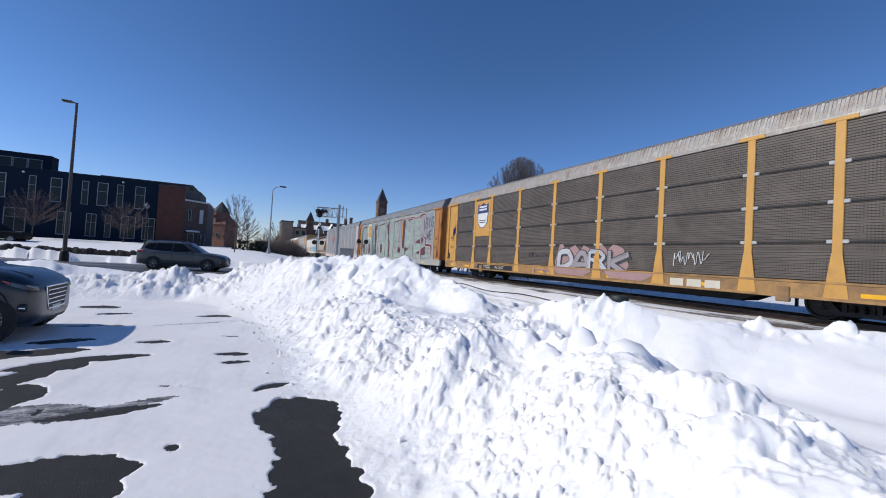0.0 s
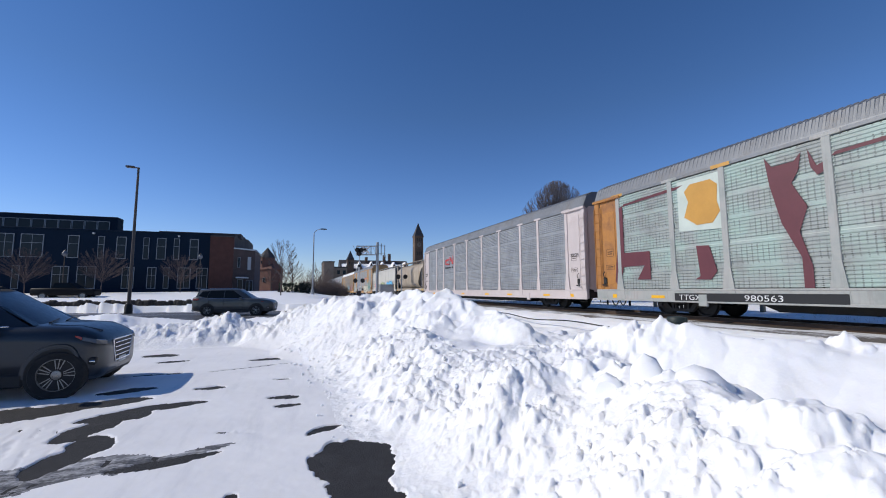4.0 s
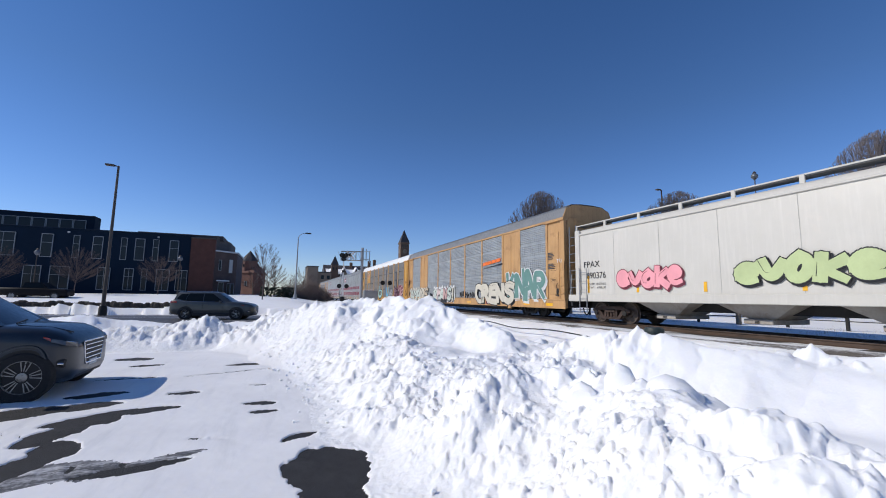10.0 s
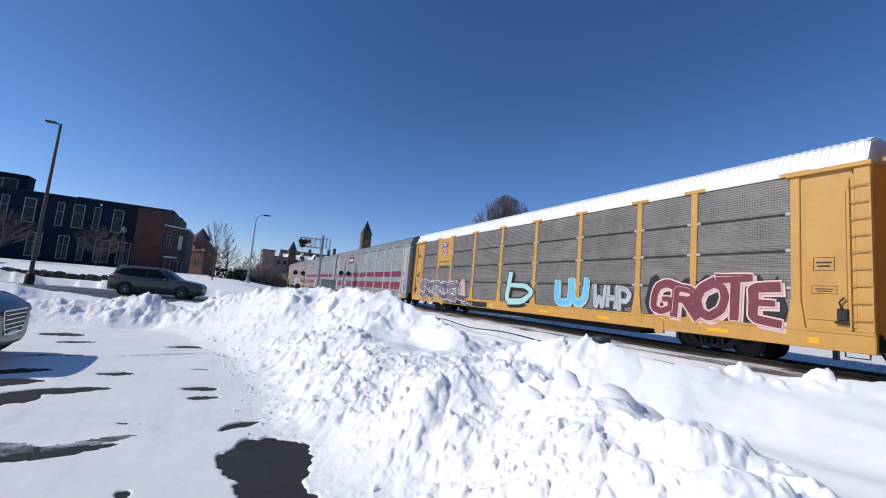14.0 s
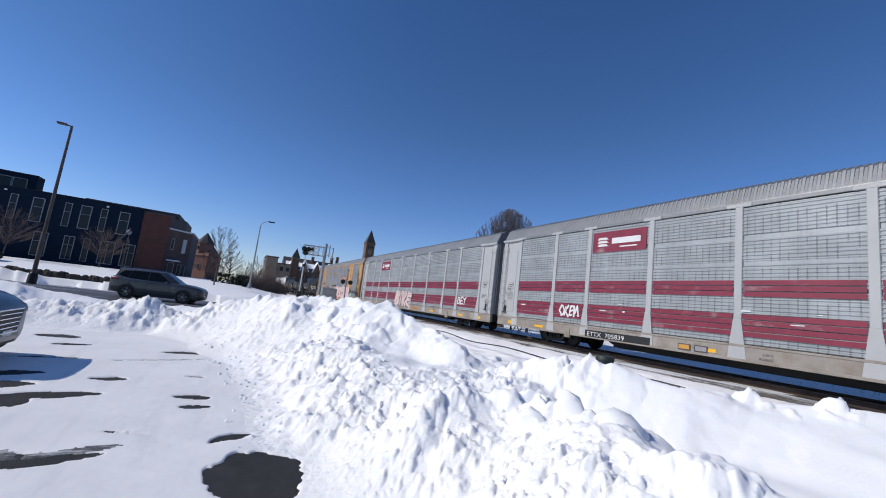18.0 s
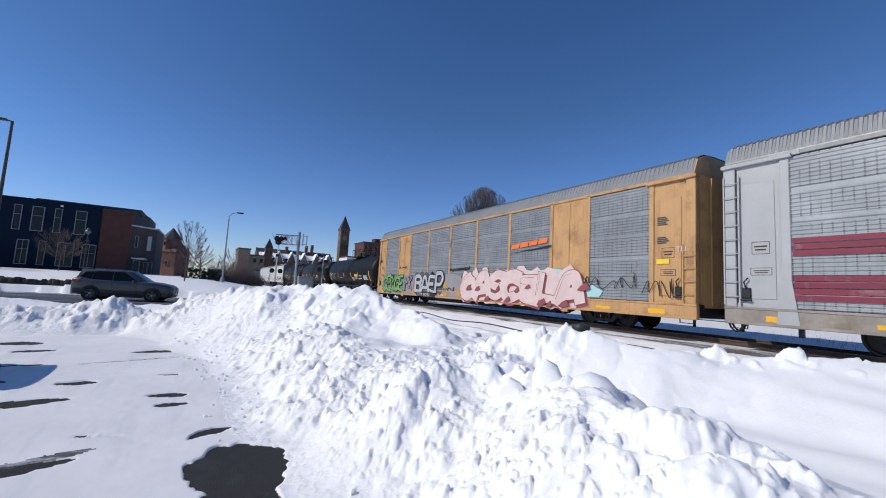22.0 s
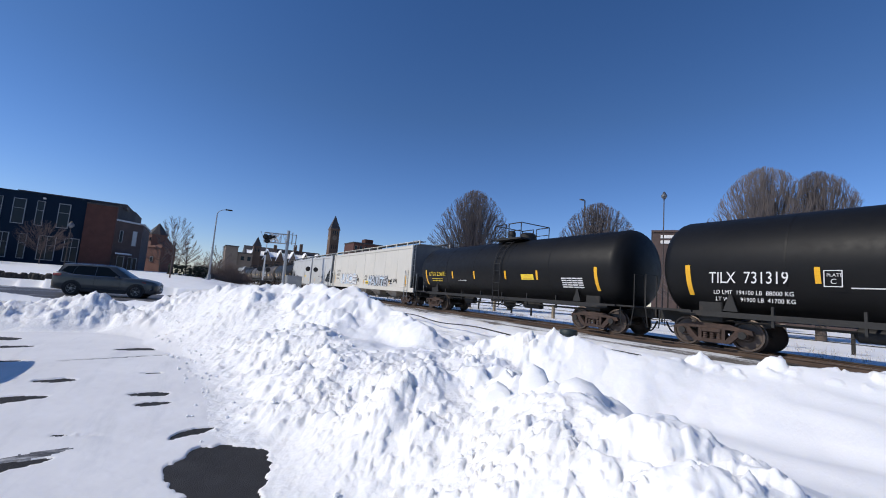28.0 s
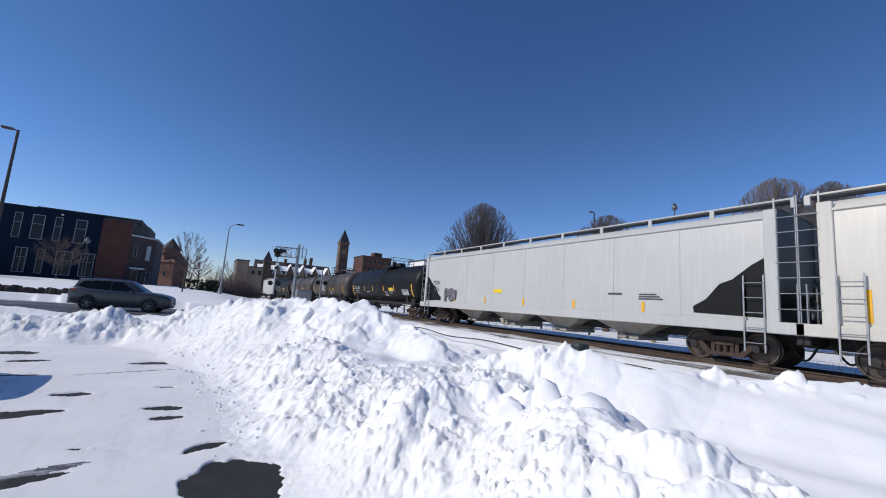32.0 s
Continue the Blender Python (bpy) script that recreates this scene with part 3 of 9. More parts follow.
# snowbanks are ridges: x, y, height, half width on the lot's side, half width on the far side
BANKS = [
    [(-0.2, 14.2, 1.00, 1.8, 2), (1, 13.3, 1.28, 2.3, 2), (2, 11.9, 1.50, 2.7, 1.7), (2.8, 10.4, 1.54, 2.7, 1.5), (3.2, 9.2, 1.48, 2.6, 1.4), (3.55, 8, 1.27, 2.3, 1.3), (3.75, 7, 1.02, 1.8, 1.2), (3.8, 6.3, 0.90, 1.6, 1.2)],
    [(3.95, 5.55, 0.76, 0.9, 1.1), (4.4, 5.1, 1.02, 1.1, 1.1), (4.75, 4.8, 1.03, 1.4, 1.1), (5, 4.3, 1.04, 1.6, 1.1), (5.2, 3.5, 0.92, 1.5, 1.1), (5.9, 3, 0.94, 2.0, 1.1), (6.4, 2.3, 1.0, 2.4, 1.2), (7.2, 1.2, 1.05, 2.8, 1.2), (8, -1.5, 0.95, 3.0, 1.4)],
    [(1.8, 3.7, 0.68, 1.1, 1), (2.5, 3.6, 0.80, 1.3, 0.9), (2.95, 3.3, 0.82, 1.3, 0.8), (2.75, 2.65, 0.88, 1.4, 1.6), (2.5, 2.1, 0.92, 1.5, 2.6), (2.2, 1.5, 0.90, 1.5, 3.4), (2.0, 0.9, 0.86, 1.4, 3.8), (1.95, -1.2, 0.80, 1.3, 4.0)],
    [(-15, 14.6, 0.55, 1.2, 1.4), (-9, 14.9, 0.50, 1.2, 1.4), (-6.5, 14.5, 0.62, 1.2, 1.4), (-4.4, 14.6, 0.52, 1.1, 1.3), (-3.4, 14.7, 0.48, 1.2, 1.3), (-2.3, 14.6, 0.88, 1.4, 1.3), (-1.6, 14.5, 0.68, 1.3, 1.2), (-0.7, 14.2, 0.48, 1.2, 1.3), (0.4, 13.8, 0.72, 1.1, 1.3)],
    [(-34, 41, 0.75, 1.6, 1.8), (-22, 38.8, 0.60, 1.6, 1.8), (-15, 37.4, 0.95, 1.7, 2), (-12.5, 37, 0.70, 1.5, 2), (-9.5, 36.4, 0.55, 1.5, 2), (-7, 36.3, 0.95, 1.7, 2), (-4, 36, 0.60, 1.6, 2), (6, 35, 0.80, 1.8, 2.5)],
    [(-9.0, 22.2, 0.50, 1.6, 1.6), (-7.6, 22.0, 0.62, 1.7, 1.6), (-6.4, 22.4, 0.35, 1.4, 1.5), (-4, 22.0, 0.22, 1.2, 1.2), (0.5, 20.5, 0.35, 1.3, 1.4)],
]
FOOT_Y, FOOT_X = (-3, 0, 2.9, 3.5, 4.1, 4.9, 7.0, 8.4, 10.1, 12.1, 13.2, 16), (1.2, 0.95, 0.8, 0.62, 0.86, 0.5, 0.5, 0.3, 0.14, -0.18, -0.5, -0.5)
# bare asphalt in the trodden snow: centre, half length, half width, turn in degrees
BARE = [(0.44, 4.1, 0.42, 0.52, 0), (0.50, 3.4, 0.33, 0.75, 4), (0.46, 2.9, 0.30, 0.60, 0), (-1.22, 3.52, 0.50, 0.24, -12), (-0.98, 3.15, 0.25, 0.2, 0), (-0.53, 3.70, 0.05, 0.06, 0), (0.27, 5.06, 0.24, 0.08, 30),
        (-0.23, 6.75, 0.26, 0.11, 0), (-0.14, 6.27, 0.19, 0.09, 10), (-1.40, 7.79, 0.24, 0.13, 5), (-0.52, 10.6, 0.58, 0.17, 12), (-0.30, 8.11, 0.14, 0.05, 0), (-3.20, 12.1, 0.45, 0.26, -10),
        (-2.70, 11.0, 0.32, 0.14, 0), (-1.75, 6.78, 0.52, 0.16, 10), (-2.2, 6.46, 0.40, 0.22, 18), (-2.32, 6.0, 0.22, 0.45, -12), (-2.06, 5.42, 0.19, 0.34, 15), (-2.9, 7.28, 0.9, 0.20, 6), (-3.6, 6.98, 0.75, 0.42, 12), (-4.7, 6.9, 1.0, 0.62, 10),
        (-2.14, 4.98, 0.18, 0.38, -12), (-1.3, 4.60, 0.34, 0.11, 6), (-0.98, 4.70, 0.26, 0.07, 12), (-0.85, 9.62, 0.92, 0.03, 19), (-2.55, 8.05, 0.4, 0.18, 10), (-2.6, 9.4, 0.5, 0.07, 8)]
SCRAPES = [(-1.35, 4.66, 0.5, 0.16, 8), (-1.85, 4.70, 0.55, 0.30, 5), (-2.4, 4.55, 0.7, 0.34, 8), (-0.88, 4.84, 0.26, 0.06, 14)]
WORN = [(-1.5, 4.75, 0.62, 0.20, -4), (-0.75, 5.3, 0.3, 0.06, -20), (-2.3, 4.42, 0.5, 0.14, 12), (-2.8, 5.5, 0.085, 1.1, 17.5), (-2.5, 5.7, 0.02, 1.1, 18), (-2.62, 5.5, 0.015, 1.1, 17.5), (-3.4, 5.4, 0.07, 1.2, 24)]


def spots(x, y, table, wx, wy):
    s = np.full_like(x, -1.0)
    for cx, cy, a, b, turn in table:
        c, d = math.cos(radians(turn)), math.sin(radians(turn))
        k = 0.17 * min(a, b) + 0.02
        u, w = (x + wx * k - cx) * c + (y + wy * k - cy) * d, -(x + wx * k - cx) * d + (y + wy * k - cy) * c
        s = np.maximum(s, 1 - np.sqrt((u / a) ** 2 + (w / b) ** 2))
    return s


def snow_height(x, y):
    """The snow's surface over the lot, the banks and the verge; below the asphalt where it is bare."""
    g = ground_height(x, y)
    wx, wy = fbm(x * 2.1, y * 2.1, 5, 31, 0.65), fbm(x * 2.1 + 50, y * 2.1, 5, 47, 0.65)
    flat = 0.011 + 0.006 * fbm(x * 0.8, y * 0.8, 4, 3) + 0.0015 * fbm(x * 9, y * 9, 3, 8)
    bare = spots(x, y, BARE, wx, wy)
    flat = np.where(bare > -0.03, flat * np.clip(-bare / 0.03, -2.5, 1), flat)
    worn = spots(x, y, WORN, wx, wy)
    flat = np.where(worn > 0, flat - 0.010 * smooth_step(fbm(x * 13.0, y * 4, 4, 77), -0.25, 0.35) * np.clip(worn * 3, 0, 1), flat)
    h = flat + g
    # distance inside the bank's foot
    jag = 0.10 * fbm(x * 2.3, y * 2.3, 4, 61) + 0.05 * fbm(x * 8, y * 8, 2, 62)
    inside = x - np.interp(y, FOOT_Y, FOOT_X) + jag
    outer = np.interp(y, (-3, 2, 5, 9, 12, 15), (9.5, 8.0, 5.6, 5.0, 4.4, 3.0)) - x
    top = np.interp(np.hypot(x, y), (3, 8, 13), (0.60, 0.72, 0.6))
    plain = smooth_step(x - 3.1, 0, 0.5) * smooth_step(4.6 - y, 0, 0.8)
    body = top * (1 - 0.45 * plain) * smooth_step(inside, -0.05, 1.7) * smooth_step(outer, -0.6, 0.6) * smooth_step(16.5 - y, 0, 2)
    rough = smooth_step(inside, -0.15, 0.5) * smooth_step(outer, -0.8, 0.4) * smooth_step(16 - y, 0, 2)
    ridge, mask = np.zeros_like(x), rough
    qx, qy = x + 0.16 * vnoise(x * 0.9, y * 0.9, 90), y + 0.16 * vnoise(x * 0.9 + 9, y * 0.9, 95)
    for bank in BANKS:
        for (ax, ay, az, al, ar), (bx, by, bz, bl, br) in zip(bank, bank[1:]):
            dx, dy = bx - ax, by - ay
            L = math.hypot(dx, dy)
            s = np.clip(((qx - ax) * dx + (qy - ay) * dy) / (L * L), 0, 1)
            px, py = qx - ax - s * dx, qy - ay - s * dy
            side = (dx * py - dy * px) > 0
            w = np.where(side, br + (0 * s), al + s * (bl - al)) if bank is BANKS[3] or bank is BANKS[4] else np.where(side, ar + s * (br - ar), al + s * (bl - al))
            z = az + s * (bz - az)
            d = np.hypot(px, py) / w
            prof = z * np.clip(1 - d, 0, 1) ** 1.15 * (1 - 0.25 * np.clip(1 - d, 0, 1)) / 0.75 + z * 0.25 * np.exp(-(d * 2.2) ** 2) - z * 0.25 * np.clip(1 - d, 0, 1)
            ridge = np.maximum(ridge, np.minimum(prof, z))
            mask = np.maximum(mask, smooth_step(1.15 - d, 0, 0.6))
    soft = 0.10
    k = np.clip(0.5 + 0.5 * (body - ridge) / soft, 0, 1)
    pile = ridge * (1 - k) + body * k + soft * k * (1 - k) * 0.6
    # crumbs on the lot's side, rounded lumps along the crests, smooth packed snow in the hollows and towards the track
    kx, ky = x + 0.05 * wx, y + 0.05 * wy
    front = smooth_step(y, 12.6, 13.4) * smooth_step(17 - y, 0, 1)
    crumb = smooth_step(inside, -0.12, 0.2) * (1 - smooth_step(inside + 0.25 * wx, 1.0, 1.5))
    crest = smooth_step(ridge - body, -0.12, 0.16) * smooth_step(inside, 0.5, 1.1)
    drift = smooth_step(x, 2.35, 2.9) * smooth_step(2.6 - y, 0, 0.8)
    hollow = np.exp(-(((x - 2.9) / 0.75) ** 2 + ((y - 6.8) / 1.5) ** 2))
    calm = (1 - smooth_step(np.hypot(x, y), 20, 27)) * (1 - 0.93 * drift) * (1 - 0.85 * plain) * (1 - 0.9 * hollow)
    patchy = smooth_step(fbm(x * 1.1, y * 1.1, 3, 133), -0.45, 0.25)
    domes = lumps(kx, ky, 0.62, 0.75, 200, 0.34, 0.62, 0.30) * (0.45 + 0.55 * np.maximum(crest, front * 0.3)) * (1 - 0.8 * crumb)
    knobs = lumps(kx, ky, 0.27, 0.60, 210, 0.25, 0.58, 0.60) * np.maximum(np.maximum((0.30 + 0.55 * patchy) * (1 - 0.6 * crumb), 1.15 * front), (0.40 + 0.35 * smooth_step(4.8 - y, 0, 1)) * crumb * patchy)
    bits = np.maximum(np.maximum(lumps(x, y, 0.15, 0.40, 225, 0.18, 0.46, 1.05), lumps(x, y, 0.088, 0.55, 230, 0.22, 0.50, 1.1)), lumps(x, y, 0.05, 0.5, 233, 0.25, 0.5, 1.0))
    bits = bits * np.maximum(crumb * (0.40 + 0.60 * patchy), np.maximum(1.4 * front, 0.25 + 0.55 * patchy))
    crease = 1 - 2.2 * np.abs(fbm(x * 2.2 + 7, y * 2.2, 3, 310))
    fine = 0.022 * crease * np.maximum(crest, 0.4) + 0.010 * fbm(x * 6, y * 6, 3, 155) + 0.0035 * fbm(x * 19, y * 19, 2, 157)
    # wind and the plough drew the packed snow out along the bank
    drawn = 0.05 * vnoise(x * 1.5 + 0.4 * y, y * 0.45 - 0.2 * x, 171) + 0.012 * vnoise(x * 4.5 + y, y * 1.2, 173)
    soft_form = 0.085 * fbm(x * 0.9, y * 0.9, 3, 140) * (1 - 0.6 * plain) * (1 - 0.6 * drift) + 0.014 * fbm(x * 3.2, y * 3.2, 3, 150) * calm + drawn * np.maximum(drift, plain)
    pile = pile + mask * ((domes + knobs + bits + fine) * calm + soft_form * (1 - 0.5 * crumb)) * smooth_step(pile, 0.0, 0.30)
    # broken edge where the bank drops towards the track
    edge = np.exp(-((outer - 0.05 - 1.3 * smooth_step(4.6 - y, 0, 2)) / 0.38) ** 2) * smooth_step(11 - y, 0, 2)
    pile = pile + mask * edge * (lumps(kx, ky, 0.36, 0.55, 341, 0.25, 0.6, 0.7) + lumps(kx, ky, 0.17, 0.45, 343, 0.25, 0.55, 0.8))
    fallen = lumps(x, y, 0.16, 0.16, 250, 0.10, 0.30, 0.75) * smooth_step(inside, -0.45, 0.0) * (1 - smooth_step(inside, 0, 0.4)) * (y < 13.5) * (bare < -0.12)
    far = smooth_step(x, 6.0, 9.0) * (1 - smooth_step(x, 12.3, 13.0)) * 0.05 * fbm(x * 1.5, y * 0.7, 4, 170)
    h = np.where(pile > 0.02, np.maximum(h, g + pile), h) + fallen + far
    return h


# the snow's sheet is finest near the lot's edge and coarser with distance
ang = np.concatenate([np.arange(-180, -64, 1.0), np.arange(-64, 104, 0.2), np.arange(104, 181, 1.0)])
rad = np.concatenate([(0.01, 0.12, 0.25, 0.38, 0.5, 0.62), np.geomspace(0.75, 1.98, 60), np.geomspace(2.0, 18.0, 375), np.geomspace(18.3, 54.0, 72)])
AN, RA = np.meshgrid(np.radians(ang), rad, indexing="ij")
SX, SY = RA * np.sin(AN), RA * np.cos(AN)
SZ = snow_height(SX, SY)
_road = np.abs((SX + 3.0) * 0.18 + (SY - 30.2) * 0.983) - 5.2 + 0.5 * fbm(SX * 0.5, SY * 0.5, 3, 300)
SZ = np.where((_road < 0) & (SX < 9), np.minimum(SZ, ground_height(SX, SY) - 0.06), SZ)
_bed = (SX > 12.75) & (SX < 17.7)
SZ = np.where(_bed, np.minimum(SZ, ground_height(SX, SY) - 0.1), SZ)
SZ = SZ - 0.25 * smooth_step(RA, 47, 52)
snow_cover = mesh_grid("snow_cover", SX, SY, SZ, SNOW)
snow_cover.data.materials.append(TRODDEN)
_on_lot = ((SX < np.interp(SY, FOOT_Y, FOOT_X) - 0.1) & (SY < 13.2) & (SY > -14) & (SX > -32))[:-1, :-1]
snow_cover.data.materials.append(PLOUGHED)
snow_cover.data.materials.append(SCRAPED)
_wx, _wy = fbm(SX * 2.1, SY * 2.1, 5, 31, 0.65), fbm(SX * 2.1 + 50, SY * 2.1, 5, 47, 0.65)
_scraped = (spots(SX, SY, SCRAPES, _wx, _wy) > 0)[:-1, :-1]
_heaped = ((SX + 0.5 * fbm(SX * 1.7, SY * 1.7, 3, 77) < np.interp(SY, (-3, 1.5, 2.6, 4, 6, 9, 12, 13.5), (1.9, 2.0, 2.6, 2.7, 2.1, 1.9, 1.4, 9.0))) & (SX > -16) & (SY < 17))[:-1, :-1]
snow_cover.data.polygons.foreach_set("material_index", np.where(_on_lot & _scraped, 3, np.where(_on_lot, 1, np.where(_heaped, 2, 0))).astype(np.int32).ravel())
tagged(snow_cover, "ploughed banks and thin trodden sheet of bright white snow", "snow", kind="structure")
del AN, RA, SX, SY, SZ

_c = np.concatenate([-np.geomspace(1500, 60, 24), np.arange(-57, 58, 3.0), np.geomspace(60, 1500, 24)])
GX, GY = np.meshgrid(_c, _c, indexing="ij")
GZ = ground_height(GX, GY) - 0.16 * (1 - smooth_step(np.hypot(GX, GY), 42, 50))
tagged(mesh_grid("ground", GX, GY, GZ, SNOW), "wide snow-covered ground reaching the horizon", "ground", kind="structure")

lot = part("parking_lot", Shape().sheet(lambda u, w: (u, w, 0.0), np.linspace(-32, 7, 14), np.linspace(-14, 23.5, 14)), ASPHALT)
tagged(lot, "black wet asphalt lot under patches of snow", "parking lot", kind="structure")
_s = Shape()
_s.sheet(lambda u, w: (-3 + u * 0.983 + w * 0.18, 30.2 - u * 0.18 + w * 0.983, 0.02 + float(ground_height(np.array(-3 + u * 0.983), np.array(30.2 - u * 0.18)))), np.linspace(-110, 11, 40), (-6.2, -2, 2, 6.2))
tagged(part("road", _s, ROAD), "wet grey road with streaks of packed snow", "road", kind="structure")

# track bed: a low bank of stones with snow on it, rails on ties
_s = Shape()
_prof = [(12.6, 0.20), (13.0, 0.34), (13.7, 0.40), (16.7, 0.40), (17.4, 0.34), (17.9, 0.20)]
_s.sheet(lambda u, w: (_prof[w][0], u, _prof[w][1]), np.concatenate([np.linspace(-80, -12, 10), np.linspace(-10, 60, 60), np.linspace(66, 420, 30)]), range(6), True)
tagged(part("track_bed", _s, BALLAST, smooth=40), "low bed of grey ballast stones dusted with dirty snow", "track bed", kind="structure")
_s = Shape()
for _x0, _x1 in ((13.86, 14.40), (14.56, 15.82), (15.98, 16.5)):
    _s.sheet(lambda u, w: (w, u, 0.405 + 0.035 * math.sin(u * 1.3 + w)), np.linspace(-80, 420, 260), (_x0, (_x0 + _x1) / 2, _x1))
tagged(part("ballast", _s, DARK_BALLAST), "dark brown ballast stones bared of snow beside the rails", "ballast", kind="structure")

track = thing("railway_track", "rusty steel rails on dark timber ties", "railway track")
_rail = Shape().prism([(-0.07, 0), (0.07, 0), (0.07, 0.012), (0.010, 0.035), (0.010, 0.13), (0.036, 0.142), (0.036, 0.175), (-0.036, 0.175), (-0.036, 0.142), (-0.010, 0.13), (-0.010, 0.035), (-0.07, 0.012)], "y", -80, 420).mesh("rail")
_head = Shape().box(-0.028, 0.028, -80, 420, 0.175, 0.178).mesh("rail_head")
for _x in (TRACK_X - 0.7525, TRACK_X + 0.7525):
    r = part("rail", _rail, RAIL, track, at=(_x, 0, RAIL_Z - 0.178))
    part("running_surface", _head, RAIL_TOP, r, "worn bright rail head")
_tie = Shape().box(-1.3, 1.3, -0.115, 0.115, -0.10, 0.0, 0.02).mesh("tie")
for i in range(120):
    part("tie", _tie, TIE, track, at=(TRACK_X, -8 + i * 0.56, RAIL_Z - 0.178))

cable = Shape()
_pts = [(9.7 + 0.25 * math.sin(v * 0.35), v, 0.40 + 0.05 * math.sin(v * 1.1)) for v in np.arange(-3, 26, 0.5)]
cable.path(_pts, 0.024, 5)
tagged(part("buried_rail", cable, IRON), "thin dark steel rail half buried in snow beside the track", "rail")


def bollard():
    b = thing("bollard", "short dark green post capped with steel, stuck in the snowbank", "bollard", at=pose(6.35, 5.62, 0.0))
    part("post", Shape().lathe([(0.155, 0.0), (0.155, 1.04), (0.15, 1.06)], "z", 18), POST_GREEN, b, smooth=40)
    part("cap", Shape().lathe([(0.168, 1.02), (0.168, 1.075), (0.15, 1.10), (0.04, 1.115)], "z", 18), POST_GREEN, b, "pale worn cap", smooth=40)


bollard()


def snow_clods():
    """Loose lumps that have rolled off the banks."""
    rnd = random.Random(5)
    s = Shape()
    for i in range(130):
        y = rnd.uniform(2.2, 13)
        fx = float(np.interp(y, FOOT_Y, FOOT_X))
        x = fx + rnd.choice((rnd.uniform(-0.35, 0.2), rnd.uniform(0, 2.2)))
        r = rnd.uniform(0.012, 0.032) * (1.6 if rnd.random() < 0.08 else 1)
        if abs(x - 0.5) < 0.5 and y < 4.7:
            continue
        z = float(snow_height(np.array([x]), np.array([y]))[0]) + r * 0.3
        n, m = 6, 3
        rings = []
        ph = [rnd.uniform(0.55, 1.35) for _ in range(n * (m + 1))]
        for j in range(m + 1):
            a = math.pi * (j + 0.15) / (m + 0.3)
            rings.append([(x + r * ph[j * n + k] * math.sin(a) * math.cos(6.283 * k / n), y + r * ph[j * n + k] * math.sin(a) * math.sin(6.283 * k / n), z + 0.8 * r * math.cos(a)) for k in range(n)])
        s.loft(rings)
    tagged(part("snow_clods", s, SNOW, smooth=25), "loose white lumps of broken snow along the banks", "snow", kind="stuff")


def snow_slab(x, y, z, w, h, d, turn, lean):
    """A broken plate of packed snow standing on edge."""
    rnd = random.Random(int(x * 100))
    pts = [(-0.5, 0), (-0.46, 0.55), (-0.28, 0.88), (-0.05, 1.0), (0.22, 0.86), (0.42, 0.5), (0.5, 0)]
    rings = []
    for k, q in ((-1, 0.8), (-0.5, 1.0), (0.4, 1.0), (1, 0.78)):
        rings.append([(u * w * q + rnd.uniform(-0.01, 0.01), k * d / 2, (v - 0.2) * h * (q if v > 0.1 else 1) + rnd.uniform(-0.01, 0.01)) for u, v in pts])
    ob = part("snow_block", Shape().loft(rings), SNOW, smooth=45)
    ob.matrix_basis = pose(x, y, z, lean, 0, turn)
    tagged(ob, "upright slab of packed white snow broken from the bank", "snow block", "snow blocks")


snow_clods()
for _x, _y, *_b in ((2.62, 2.66, 0.28, 0.30, 0.12, -42, 10), (2.74, 2.28, 0.44, 0.24, 0.30, -30, 8), (2.46, 2.92, 0.30, 0.24, 0.16, -50, 10)):
    snow_slab(_x, _y, float(snow_height(np.array([_x]), np.array([_y]))[0]) - 0.06, *_b)


# ---- buildings ----
def window(parent, x, z0, w, h, y=0.0, cols=2, rows=2, pane=None, frame_mat=None, depth=0.12):
    """A framed window set in a wall that faces -y: frame, glass and glazing bars."""
    t = 0.08 if w > 0.9 else 0.06
    m = frame_mat or FRAME_GREY
    out, inn = [(x, z0), (x + w, z0), (x + w, z0 + h), (x, z0 + h)], [(x + t, z0 + t), (x + w - t, z0 + t), (x + w - t, z0 + h - t), (x + t, z0 + h - t)]
    ya, yb = y - depth, y + 0.02
    vs = [(u, ya, v) for u, v in out] + [(u, ya, v) for u, v in inn] + [(u, yb, v) for u, v in out] + [(u, yb, v) for u, v in inn]
    fs = []
    for i in range(4):
        j = (i + 1) % 4
        fs += [(i, j, 4 + j, 4 + i), (8 + i, 12 + i, 12 + j, 8 + j), (i, 8 + i, 8 + j, j), (4 + i, 4 + j, 12 + j, 12 + i)]
    wn = part("window", Shape().put(vs, fs), m, parent, "pale framed window" if m is FRAME_GREY else "")
    part("pane", Shape().box(x + t * 0.6, x + w - t * 0.6, y - depth + 0.05, y + 0.01, z0 + t * 0.6, z0 + h - t * 0.6), pane or PANE, wn, "dark reflecting glass")
    for i in range(1, cols):
        u = x + w * i / cols
        part("glazing_bar", Shape().box(u - 0.025, u + 0.025, y - depth + 0.01, y - 0.02, z0 + t, z0 + h - t), m, wn)
    for i in range(1, rows):
        v = z0 + h * (0.62 if rows == 2 else i / rows)
        part("glazing_bar", Shape().box(x + t, x + w - t, y - depth + 0.015, y - 0.02, v - 0.022, v + 0.022), m, wn)
    return wn


